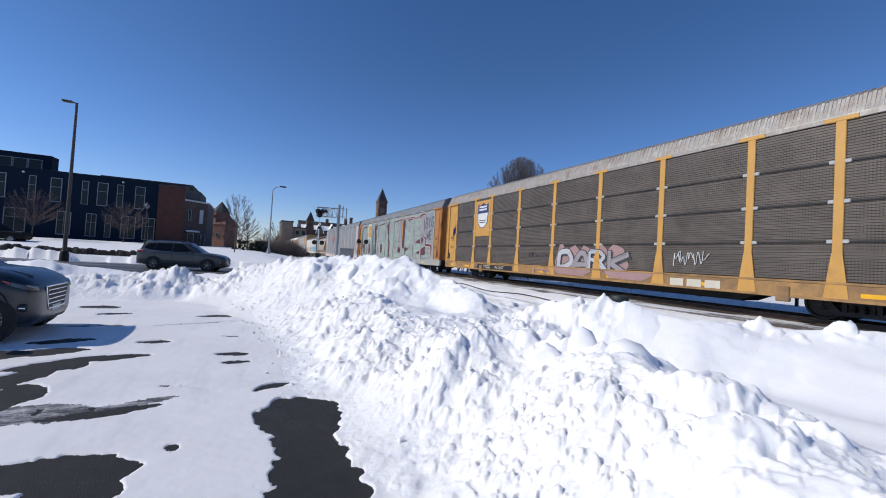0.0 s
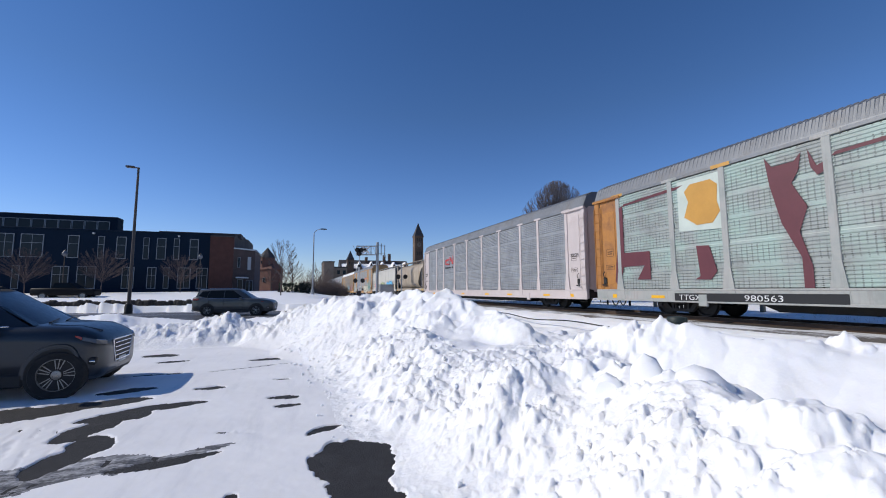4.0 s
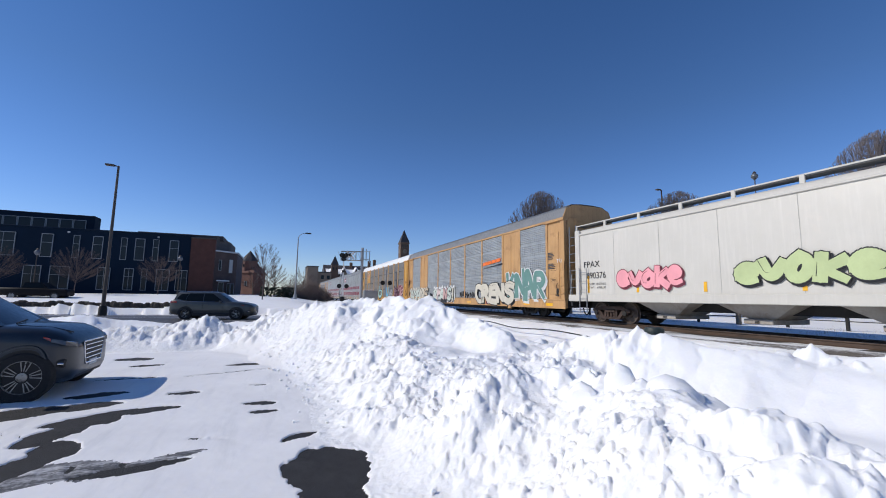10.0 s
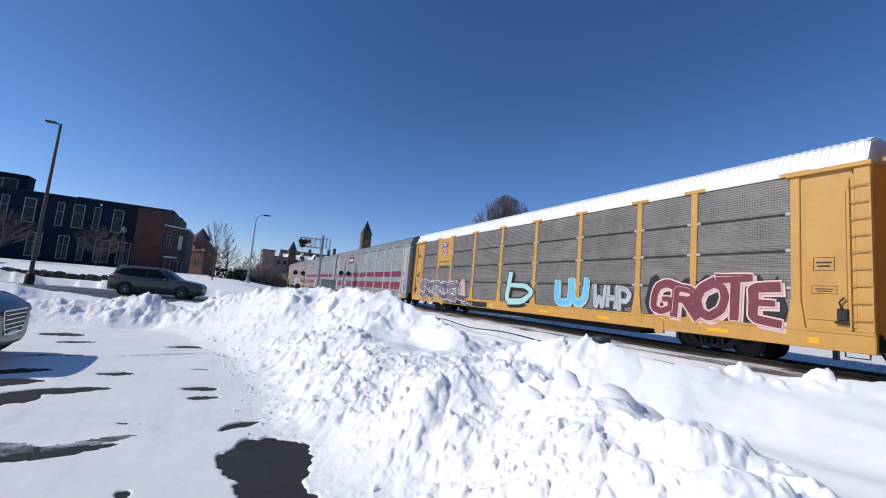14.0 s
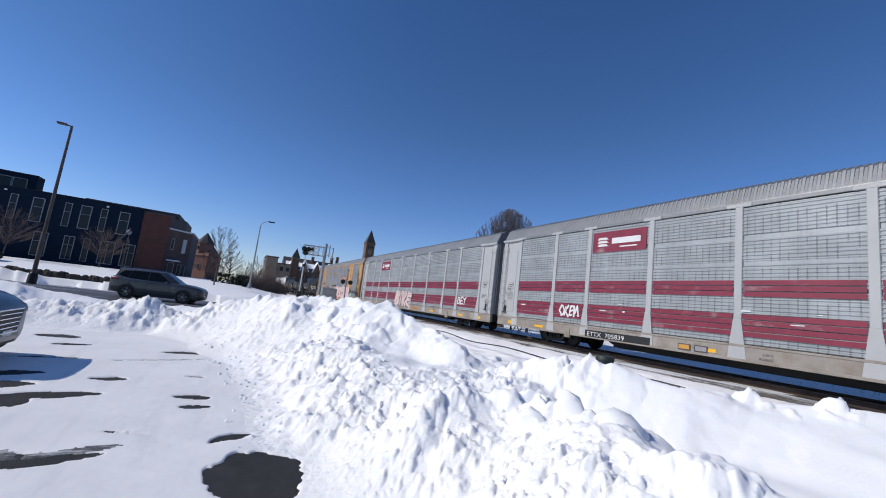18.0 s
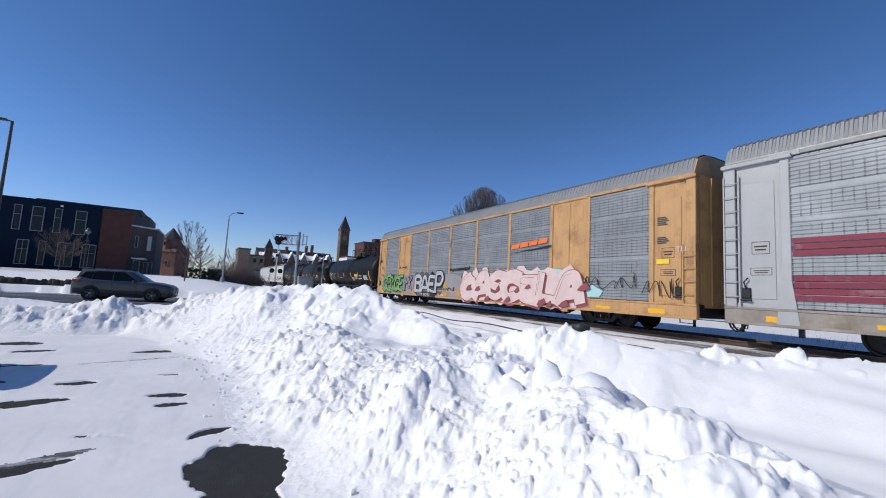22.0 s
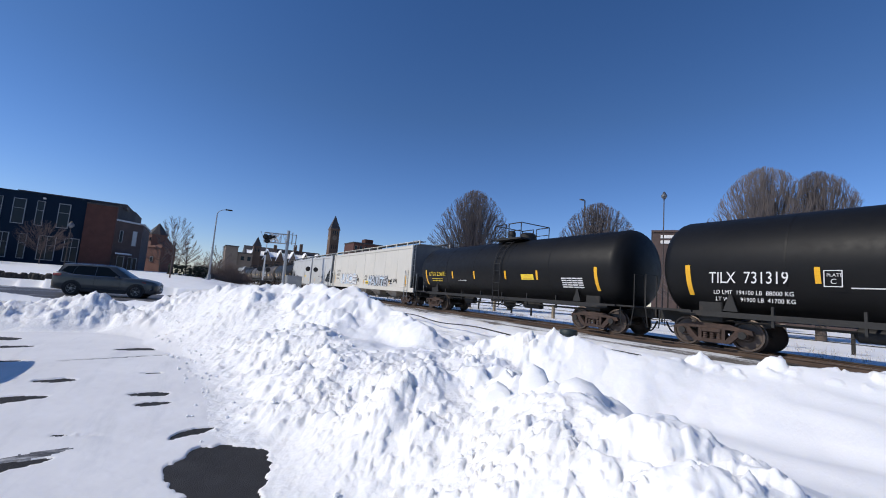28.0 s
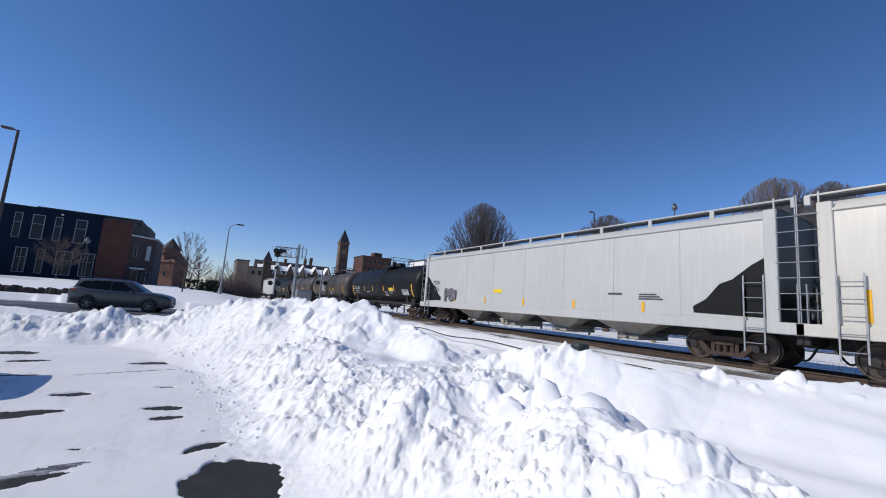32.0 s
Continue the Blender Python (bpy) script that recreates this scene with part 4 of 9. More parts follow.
def blue_building():
    b = thing("college_building", "two-storey block in dark blue cladding with tall pale-framed windows", "building", at=pose(0, 72, -0.056))
    b.scale = (1, 1, 1.035)
    part("wall", Shape().box(-72, -13.0, 0, 24, 0.8, 10.05), BLUE_CLAD, b)
    part("parapet", Shape().box(-72.1, -12.95, -0.12, 24.1, 10.05, 10.22, 0.03), BLUE_CLAD, b)
    part("brick_bay", Shape().box(-13.0, -9.7, -0.35, 22, 0.8, 9.75, 0.03), BRICK, b, "red-brown brick corner bay")
    part("coping", Shape().box(-13.0, -9.6, -0.5, 22.1, 9.75, 9.9, 0.03), ROOF_SLATE, b)
    part("roof_edge", Shape().box(-20.5, -9.0, 2.0, 20, 9.9, 10.6, 0.04), ROOF_SLATE, b)
    part("side_wing", Shape().prism([(-9.7, 0.2), (-6.9, 3.2), (-6.9, 14), (-9.7, 14)], "z", 0.8, 8.05), GREY_BRICK, b, "brown brick wing with an entrance")
    part("wing_coping", Shape().prism([(-9.8, 0.0), (-6.7, 3.1), (-6.7, 14.1), (-9.8, 14.1)], "z", 8.05, 8.25), WHITE_TRIM, b)
    part("side_wall", Shape().prism([(-9.7, 0.6), (-8.5, 8.0), (-8.5, 16), (-9.7, 16)], "z", 8.25, 10.3), ROOF_SLATE, b)
    part("canopy", Shape().box(-9.2, -7.6, -0.6, 1.6, 3.55, 3.75, 0.03), WHITE_TRIM, b, "thin white entrance canopy")
    window(b, -9.1, 1.3, 0.8, 2.1, y=0.75, cols=1, rows=1)
    window(b, -8.0, 1.3, 0.5, 2.0, y=1.9, cols=1, rows=1)
    window(b, -7.5, 1.3, 0.5, 2.0, y=2.5, cols=1, rows=1)
    window(b, -7.9, 4.9, 0.55, 2.1, y=2.1, cols=1, rows=1, pane=WHITE_TRIM)
    window(b, -9.2, 5.2, 0.4, 1.6, y=0.7, cols=1, rows=1)
    pent = part("penthouse", Shape().box(-72, -27.3, 6, 8.4, 10.2, 12.95, 0.05), BLUE_CLAD, b, "set-back upper storey with a band of windows")
    for i in range(24):
        window(pent, -29.8 - i * 1.62, 10.75, 1.55, 1.45, y=5.98, cols=1, rows=1)
    upper = [(-53.4, 2.4), (-50.1, 1.0), (-48.0, 1.0), (-45.0, 2.0), (-42.4, 0.9), (-38.6, 1.9), (-36.0, 2.5), (-30.8, 1.3), (-27.3, 0.75), (-25.1, 1.2), (-21.8, 0.75), (-20.1, 1.2), (-17.9, 0.75), (-15.8, 1.2)]
    lower = [(-52.0, 2.0), (-49.4, 0.8), (-46.4, 1.4), (-43.7, 1.5), (-41.7, 0.85), (-40.2, 1.8), (-36.6, 0.8), (-32.3, 1.9), (-29.5, 2.2), (-24.2, 1.5), (-21.1, 1.15), (-19.0, 0.7), (-17.2, 1.7), (-14.7, 1.5)]
    for x, w in upper:
        window(b, x, 6.2, w, 3.1, cols=2 if w > 1.6 else 1)
    for x, w in lower:
        window(b, x, 2.0, w, 3.05, cols=2 if w > 1.1 else 1)
    for x in (-55, -41, -28, -17.4):
        part("wall_lamp", Shape().box(x, x + 0.25, -0.3, 0, 9.55, 9.75, 0.03), WHITE_WALL, b)


def red_house():
    b = thing("brick_hall", "red brick hall with a pyramid-roofed turret", "building", at=pose(-7.8, 104, 0.6, 0, 0, -32))
    part("wall", Shape().box(-2.4, 2.2, 0, 4.6, 0.5, 6.0), HALL_BRICK, b)
    part("roof", Shape().put([(-2.6, -0.2, 6), (2.4, -0.2, 6), (2.4, 4.8, 6), (-2.6, 4.8, 6), (-0.9, 3, 8.6), (0.9, 3, 8.6)], [(0, 1, 5, 4), (1, 2, 5), (2, 3, 4, 5), (3, 0, 4)]), HALL_BRICK, b)
    part("turret", Shape().lathe([(1.75, 6.0), (1.75, 8.8)], "z", 8, (-0.3, 2.0, 0)), HALL_BRICK, b)
    part("turret_roof", Shape().lathe([(2.0, 8.8), (0.05, 11.3)], "z", 8, (-0.3, 2.0, 0)), ROOF_SLATE, b, "dark pyramid roof")
    for x, z in ((-1.9, 3.2), (-1.9, 1.0), (0.2, 3.0)):
        window(b, x, z, 0.6, 1.1, y=-0.01, cols=1, rows=1)
    window(b, -0.75, 7.3, 0.5, 0.8, y=0.28, cols=1, rows=1, frame_mat=HALL_BRICK)


def clock_tower_hall():
    """A long sandstone hall with snow on its gables, a tall clock tower at one end and a smaller turret at the other."""
    b = thing("heritage_hall", "long dark sandstone hall with snowy gables", "building", at=pose(25, 222, 0))
    wall = part("wall", Shape().box(-4, 34, 0, 18, 0, 12.5), STONE, b)
    rf = Shape().prism([(0, 12.5), (9, 18.5), (18, 12.5)], "x", -4, 34)
    part("roof", rf, ROOF_SLATE, b, "steep dark slate roof")
    for i in range(6):
        x = -2.2 + i * 6.2
        g = part("gable", Shape().prism([(x, 11.5), (x + 2.1, 16.6), (x + 4.2, 11.5)], "y", -0.6, 5), TAN_STONE if i % 2 else STONE, b)
        part("gable_roof", Shape().prism([(x - 0.3, 11.6), (x + 2.1, 17.3), (x + 4.5, 11.6), (x + 4.2, 11.6), (x + 2.1, 16.7), (x, 11.6)], "y", -0.8, 5.2), SNOW, g, "snow lying on the gable")
        window(b, x + 1.2, 6.0, 1.8, 3.6, y=-0.02, cols=2, frame_mat=TAN_STONE)
    part("snow_patch", Shape().put([(-3, 1.4, 13.5), (30, 1.4, 13.5), (30, 5.4, 16.2), (-3, 5.4, 16.2)], [(0, 1, 2, 3)]), SNOW, b, "snow lying on the roof slope")
    for x, h in ((20, 21.5), (23, 22.3), (10, 20.2)):
        part("chimney", Shape().box(x, x + 1.4, 7, 8.6, 15, h, 0.06), STONE, b)
    t = thing("clock_tower", "tall square sandstone clock tower with a pyramid roof", "tower", at=pose(63.95, 224, 0))
    t.scale = (0.84, 0.84, 1.01)
    part("shaft", Shape().box(-2.9, 2.9, -2.9, 2.9, 0, 31.5, 0.15), STONE, t)
    part("cornice", Shape().box(-3.2, 3.2, -3.2, 3.2, 31.2, 32.0, 0.1), STONE, t)
    part("spire", Shape().put([(-3.1, -3.1, 32), (3.1, -3.1, 32), (3.1, 3.1, 32), (-3.1, 3.1, 32), (0, 0, 39.6)], [(0, 1, 4), (1, 2, 4), (2, 3, 4), (3, 0, 4)]), ROOF_SLATE, t, "steep dark pyramid roof")
    for d, tx in ((0, (0, -2.93, 27.0)), (1, (-2.93, 0, 27.0))):
        c = Shape()
        c.lathe([(1.35, -0.12), (1.35, 0.0)], "y" if d == 0 else "x", 20)
        f = part("clock_face", c, TAN_STONE, t, "round pale clock face", at=tx)
        part("clock_pointer", Shape().box(-0.08, 0.08, -0.16, -0.12, 0, 1.0).box(0, 0.7, -0.16, -0.12, -0.06, 0.06) if d == 0 else Shape().box(-0.16, -0.12, -0.08, 0.08, 0, 1.0), IRON, f)
    for x in (-1.7, -0.3, 1.1):
        window(t, x, 28.8, 0.7, 2.0, y=-2.92, cols=1, rows=1, frame_mat=TAN_STONE)
        window(t, x, 21.0, 0.6, 2.2, y=-2.92, cols=1, rows=1, frame_mat=STONE)
    t2 = thing("turret", "smaller sandstone turret with a pointed dark roof", "tower", at=pose(25.9, 221, -0.4))
    part("shaft", Shape().box(-1.7, 1.7, -1.7, 1.7, 0, 18.4, 0.1), STONE, t2)
    part("spire", Shape().put([(-1.9, -1.9, 18.4), (1.9, -1.9, 18.4), (1.9, 1.9, 18.4), (-1.9, 1.9, 18.4), (0, 0, 23.2)], [(0, 1, 4), (1, 2, 4), (2, 3, 4), (3, 0, 4)]), ROOF_SLATE, t2)
    for x in (-1.0, 0.4):
        window(t2, x, 15.5, 0.6, 1.8, y=-1.72, cols=1, rows=1, frame_mat=TAN_STONE)


def block(name, label, az, az2, dist, top, material, rows=0, cols=0, base=0.0, deep=14, cap=None):
    """A plain far building between two directions, with its rows of windows and a roof edge."""
    xa, xb = dist * math.tan(radians(az)), dist * math.tan(radians(az2))
    b = thing(name, label, "building", at=pose(0, dist, 0))
    part("wall", Shape().box(xa, xb, 0, deep, base, top, 0.1), material, b)
    part("roof_edge", Shape().box(xa - 0.3, xb + 0.3, -0.3, deep + 0.3, top, top + 0.5, 0.1), ROOF_SLATE if cap is None else cap, b)
    for i in range(rows):
        for j in range(cols):
            w = (xb - xa) / cols
            window(b, xa + w * (j + 0.22), top - 3.2 - i * 3.4, w * 0.56, 2.0, y=-0.02, cols=1, rows=1, frame_mat=TAN_STONE)
    return b


blue_building()
red_house()
clock_tower_hall()
_b = block("brick_office", "square red-brown brick office block", 18.7, 22.6, 190, 22.6, BRICK, 3, 6)
part("roof_hut", Shape().box(71.0, 75.2, 3, 8, 23, 25.4, 0.08), BRICK, _b)
block("white_block", "low white rendered building", 27.2, 31.6, 150, 19.6, WHITE_WALL)
block("tan_block", "tan masonry block with a taller core", 3.3, 6.3, 210, 13.0, TAN_STONE, 1, 4)
block("tan_core", "tan masonry stair core", 3.2, 4.6, 209, 15.6, TAN_STONE)
block("long_terrace", "low pale building behind the crossing", 16.6, 19.5, 200, 15.6, WHITE_WALL, 2, 6)
_b = thing("college_hall", "tall tan block with white lettering high on its wall", "building", at=pose(66, 41, 0, 0, 0, -58))
part("wall", Shape().box(0, 26, 0, 16, 0, 14.6, 0.1), GREY_BRICK, _b)
part("roof_edge", Shape().box(-0.2, 26.2, -0.2, 16.2, 14.6, 15.0, 0.05), GREY_BRICK, _b)
for _z, _w in ((13.6, 6.2), (12.7, 5.0)):
    part("sign_bar", Shape().box(1.2, 1.2 + _w, -0.12, 0, _z, _z + 0.55, 0.03), WHITE_WALL, _b, "white lettering strip")
_b = thing("chimney_stack", "short red brick chimney", "chimney", at=pose(47, 68, 0))
part("stack", Shape().box(0, 1.5, 0, 1.5, 0, 13.3, 0.05), BRICK, _b)


# ---- lamps, signals ----
def street_lamp(x, y, h, arm, label, material, head_along):
    b = thing("street_lamp", label, "street lamp", "street lamps", at=pose(x, y, float(ground_height(np.array(x), np.array(y)))))
    part("base", Shape().lathe([(0.26, 0), (0.24, 0.55), (0.2, 0.7)], "z", 14), POLE_GREY if material is POLE_GREY else IRON, b, smooth=40)
    part("pole", Shape().lathe([(0.125, 0.5), (0.07, h)], "z", 14), material, b, smooth=40)
    if head_along < 0:
        part("arm", Shape().tube((0, 0, h - 0.05), (-0.3, 0, h + 0.02), 0.04), material, b)
        part("lamp_head", Shape().box(-0.78, -0.22, -0.17, 0.17, h - 0.05, h + 0.07, 0.03), material, b, "flat dark lamp head")
    else:
        pts = [(0, 0, h), (0.15 * arm, 0, h + 0.25), (0.45 * arm, 0, h + 0.5), (0.8 * arm, 0, h + 0.62), (arm, 0, h + 0.66)]
        part("arm", Shape().path(pts, 0.045, 8), material, b, smooth=40)
        part("lamp_head", Shape().box(arm - 0.1, arm + 0.75, -0.16, 0.16, h + 0.58, h + 0.74, 0.04), IRON, b, "cobra lamp head")


street_lamp(-11.4, 35.4, 10.7, 0.6, "tall dark bronze street lamp with a flat head", POLE_DARK, -1)
street_lamp(2.0, 62.5, 8.9, 1.0, "grey galvanised street lamp with a curved arm", POLE_GREY, 1)
street_lamp(38.5, 32.4, 13.4, 0.6, "dark parking lamp pole behind the track", POLE_DARK, -1)


def crossing_signal():
    """A cantilever mast over the road, with a lattice arm, flashing lights on it and a gate post below."""
    b = thing("crossing_signal", "galvanised cantilever railway crossing signal with dark flashers", "crossing signal", at=pose(9.35, 51.6, 0.25))
    part("mast", Shape().lathe([(0.32, 0), (0.32, 0.2), (0.19, 0.25), (0.17, 7.45)], "z", 14), POLE_GREY, b, smooth=40)
    part("stair", Shape().box(0.45, 0.5, -0.2, 0.2, 5.8, 7.3).box(0.9, 0.94, -0.2, 0.2, 5.6, 7.1).tube((0.2, 0, 6.0), (0.95, 0, 6.0), 0.03).tube((0.2, 0, 7.0), (0.95, 0, 7.0), 0.03), POLE_GREY, b, "small service cage")
    arm = Shape()
    for z in (5.85, 6.95):
        for y in (-0.3, 0.3):
            arm.tube((0, y, z), (-2.6, y, z - 0.1), 0.04)
    for i in range(5):
        x = -0.2 - i * 0.6
        arm.tube((x, -0.3, 5.85), (x, -0.3, 6.93), 0.025).tube((x, -0.3, 5.85), (x - 0.5, -0.3, 6.93), 0.02).tube((x, 0.3, 5.85), (x, 0.3, 6.93), 0.025)
    arm.box(-2.7, 0, -0.3, 0.3, 5.82, 5.86)
    part("arm", arm, POLE_GREY, b, "lattice arm with a walkway")
    for x, z in ((-2.55, 6.35), (-2.05, 6.35), (-2.35, 5.9), (-1.7, 6.4)):
        f = part("flasher", Shape().lathe([(0.30, -0.04), (0.30, 0.0)], "y", 20, (x, -0.45, z)), IRON, b, "round black flasher board")
        part("lens", Shape().lathe([(0.11, -0.16), (0.12, -0.04)], "y", 14, (x, -0.45, z)), RED_LENS, f)
        part("hood", Shape().lathe([(0.14, -0.32), (0.15, -0.04)], "y", 14, (x, -0.42, z + 0.02)), IRON, f)
    for a in (45, -45):
        q = part("crossbuck", Shape().box(-0.62, 0.62, -0.03, 0.0, -0.115, 0.115, 0.01), WHITE_WALL, b, "white cross board", at=(-1.55, -0.55, 6.35))
        q.rotation_euler = (0, radians(a), 0)
    g = thing("gate_post", "short crossing post with twin flashers and a raised gate", "crossing signal", at=pose(7.2, 52.5, 0.25))
    part("post", Shape().lathe([(0.09, 0), (0.09, 4.3)], "z", 12), POLE_GREY, g, smooth=40)
    part("bell", Shape().lathe([(0.2, 4.3), (0.16, 4.6), (0.02, 4.65)], "z", 14), IRON, g)
    for x in (-0.45, 0.45):
        part("flasher", Shape().lathe([(0.28, -0.1), (0.28, -0.05)], "y", 18, (x, -0.1, 2.6)), IRON, g)
    part("gate_arm", Shape().box(-0.05, 0.05, -0.15, -0.1, 1.0, 6.2), PAINT["white"], g, "raised white gate arm")
    part("case", Shape().box(-0.25, 0.25, -0.25, 0.25, 0.4, 1.3, 0.03), IRON, g)
    p2 = thing("gate_post", "short crossing post with twin flashers beside the road", "crossing signal", at=pose(12.1, 50.0, 0.3))
    part("post", Shape().lathe([(0.08, 0), (0.08, 4.6)], "z", 12), POLE_GREY, p2, smooth=40)
    for x in (-0.45, 0.45):
        part("flasher", Shape().lathe([(0.28, -0.1), (0.28, -0.05)], "y", 18, (x, -0.1, 3.0)), IRON, p2)
    c = thing("signal_case", "grey steel railway equipment cabinet", "cabinet", at=pose(11.0, 54.0, 0.3))
    part("body", Shape().box(-0.9, 0.9, -0.6, 0.6, 0, 2.1, 0.03), POLE_GREY, c)
    part("door", Shape().box(-0.8, 0.8, -0.63, -0.6, 0.1, 1.95, 0.01), POLE_GREY, c)


crossing_signal()


def path_lamp(x, y, h):
    b = thing("path_lamp", "globe lamp on a slim dark post before the building", "street lamp", "path lamps", at=pose(x, y, float(ground_height(np.array(x), np.array(y)))))
    part("post", Shape().lathe([(0.12, 0), (0.06, 0.5), (0.05, h)], "z", 10), POLE_DARK, b, smooth=40)
    part("globe", Shape().lathe([(0.1, h), (0.3, h + 0.25), (0.3, h + 0.45), (0.05, h + 0.75)], "z", 14), GLOBE, b, smooth=60)
    part("finial", Shape().lathe([(0.18, h + 0.68), (0.04, h + 0.85)], "z", 10), POLE_DARK, b)


path_lamp(-13.1, 66, 4.6)
path_lamp(-27.6, 64, 4.6)
path_lamp(-44.0, 64, 4.6)
path_lamp(43.0, 25.5, 13.3)


def edge_wall():
    rnd = random.Random(3)
    b = thing("stone_edge", "low dark stone edging under a cap of snow", "wall", at=pose(0, 0, 0))
    for i in range(165):
        x = -52 + i * 0.27
        y = 46.5 - 0.06 * x + rnd.uniform(-0.15, 0.15)
        z = float(ground_height(np.array(x), np.array(y)))
        w, h, c = rnd.uniform(0.2, 0.34), rnd.uniform(0.34, 0.58), rnd.uniform(0.05, 0.12)
        rings = [[(u * w * q + rnd.uniform(-0.03, 0.03), v * 0.28 * q + rnd.uniform(-0.03, 0.03), -0.15 + (h + 0.15) * t) for u, v in ((-1, -0.6), (-0.5, -1), (0.5, -1), (1, -0.5), (1, 0.6), (0, 1), (-1, 0.7))] for t, q in ((0, 1), (0.5, 1.08), (0.85, 0.9), (1.0, 0.5))]
        part("stone", Shape().loft(rings), SOIL, b, at=(x, y, z))


edge_wall()


# ---- trees ----
def bare_tree(name, label, x, y, h, width, seed, trunk_h=0.2, limbs=60, upright=0.55, twig_n=9, group="bare trees", thick=1.0, bark=None):
    """A winter tree: trunk, many limbs that fan out to a rounded crown, and fine twigs."""
    rnd = random.Random(seed)
    b = thing(name, label, "tree", group, at=pose(x, y, float(ground_height(np.array(float(x)), np.array(float(y)))), 0, 0, rnd.uniform(0, 360)))
    trunk, limb, twig = Shape(), Shape(), Shape()
    r0 = h * 0.018 * thick
    trunk.tube((0, 0, -0.1), (0, 0, h * trunk_h), r0 * 1.25, 10, r0)
    trunk.tube((0, 0, h * trunk_h), (0.03 * h, 0.01 * h, h * 0.55), r0, 8, r0 * 0.45)
    zc, rz = h * 0.645, h * 0.355
    for i in range(limbs):
        u = (i + 0.5) / limbs
        cz = 1 - 1.78 * u
        a = i * 2.39996 + rnd.uniform(-0.25, 0.25)
        s = math.sqrt(max(0, 1 - cz * cz)) * width / 2
        k = rnd.uniform(0.95, 1.0)
        tip = Vector((s * k * math.cos(a), s * k * math.sin(a), zc + rz * cz * k))
        z0 = h * (trunk_h + 0.1 + (0.26 * (1 - u)) * rnd.uniform(0.7, 1.1))
        start = Vector((0.012 * h * math.cos(a), 0.012 * h * math.sin(a), z0))
        bend = start.lerp(tip, 0.5) + Vector((0, 0, h * 0.01)) + Vector((math.cos(a), math.sin(a), 0)) * width * 0.03 * upright
        pts = []
        n = 6
        for j in range(n + 1):
            t = j / n
            p = start * (1 - t) ** 2 + bend * 2 * t * (1 - t) + tip * t * t
            pts.append(p + Vector((rnd.uniform(-1, 1), rnd.uniform(-1, 1), rnd.uniform(-1, 1))) * h * 0.006 * t)
        for j in range(n):
            limb.tube(pts[j], pts[j + 1], r0 * 0.22 * (1 - j / n) + r0 * 0.06, 4, r0 * 0.22 * (1 - (j + 1) / n) + r0 * 0.05, False)
        out = Vector((math.cos(a), math.sin(a), 0.0))

        def inside_crown(q):
            f = math.sqrt((q.x * q.x + q.y * q.y) * 4 / (width * width) + ((q.z - zc) / rz) ** 2)
            return Vector((q.x, q.y, q.z - zc)) / f + Vector((0, 0, zc)) if f > 1.0 else q
        for j in range(twig_n):
            t = rnd.uniform(0.42, 0.99)
            q = t * n
            p = pts[int(q)].lerp(pts[min(n, int(q) + 1)], q - int(q))
            side = Vector((rnd.uniform(-1, 1), rnd.uniform(-1, 1), rnd.uniform(-0.1, 1.0)))
            d = ((pts[-1] - pts[0]).normalized() * 0.9 + side * 0.45 + out * 0.10).normalized()
            ln = h * rnd.uniform(0.06, 0.15) * (1.25 - 0.75 * t)
            e = inside_crown(p + d * ln)
            twig.tube(p, e, r0 * 0.12, 3, r0 * 0.06, False)
            for m in range(5):
                w = p.lerp(e, rnd.uniform(0.25, 0.95))
                d2 = (d + Vector((rnd.uniform(-1, 1), rnd.uniform(-1, 1), rnd.uniform(-0.2, 1))) * 0.38).normalized()
                twig.tube(w, inside_crown(w + d2 * ln * rnd.uniform(0.4, 0.8)), r0 * 0.085, 3, r0 * 0.045, False)
    part("trunk", trunk, bark or BARK, b, smooth=60)
    part("limb", limb, bark or BARK, b)
    part("crown", twig, bark or TWIG, b, "dense fan of leafless twigs")
    return b


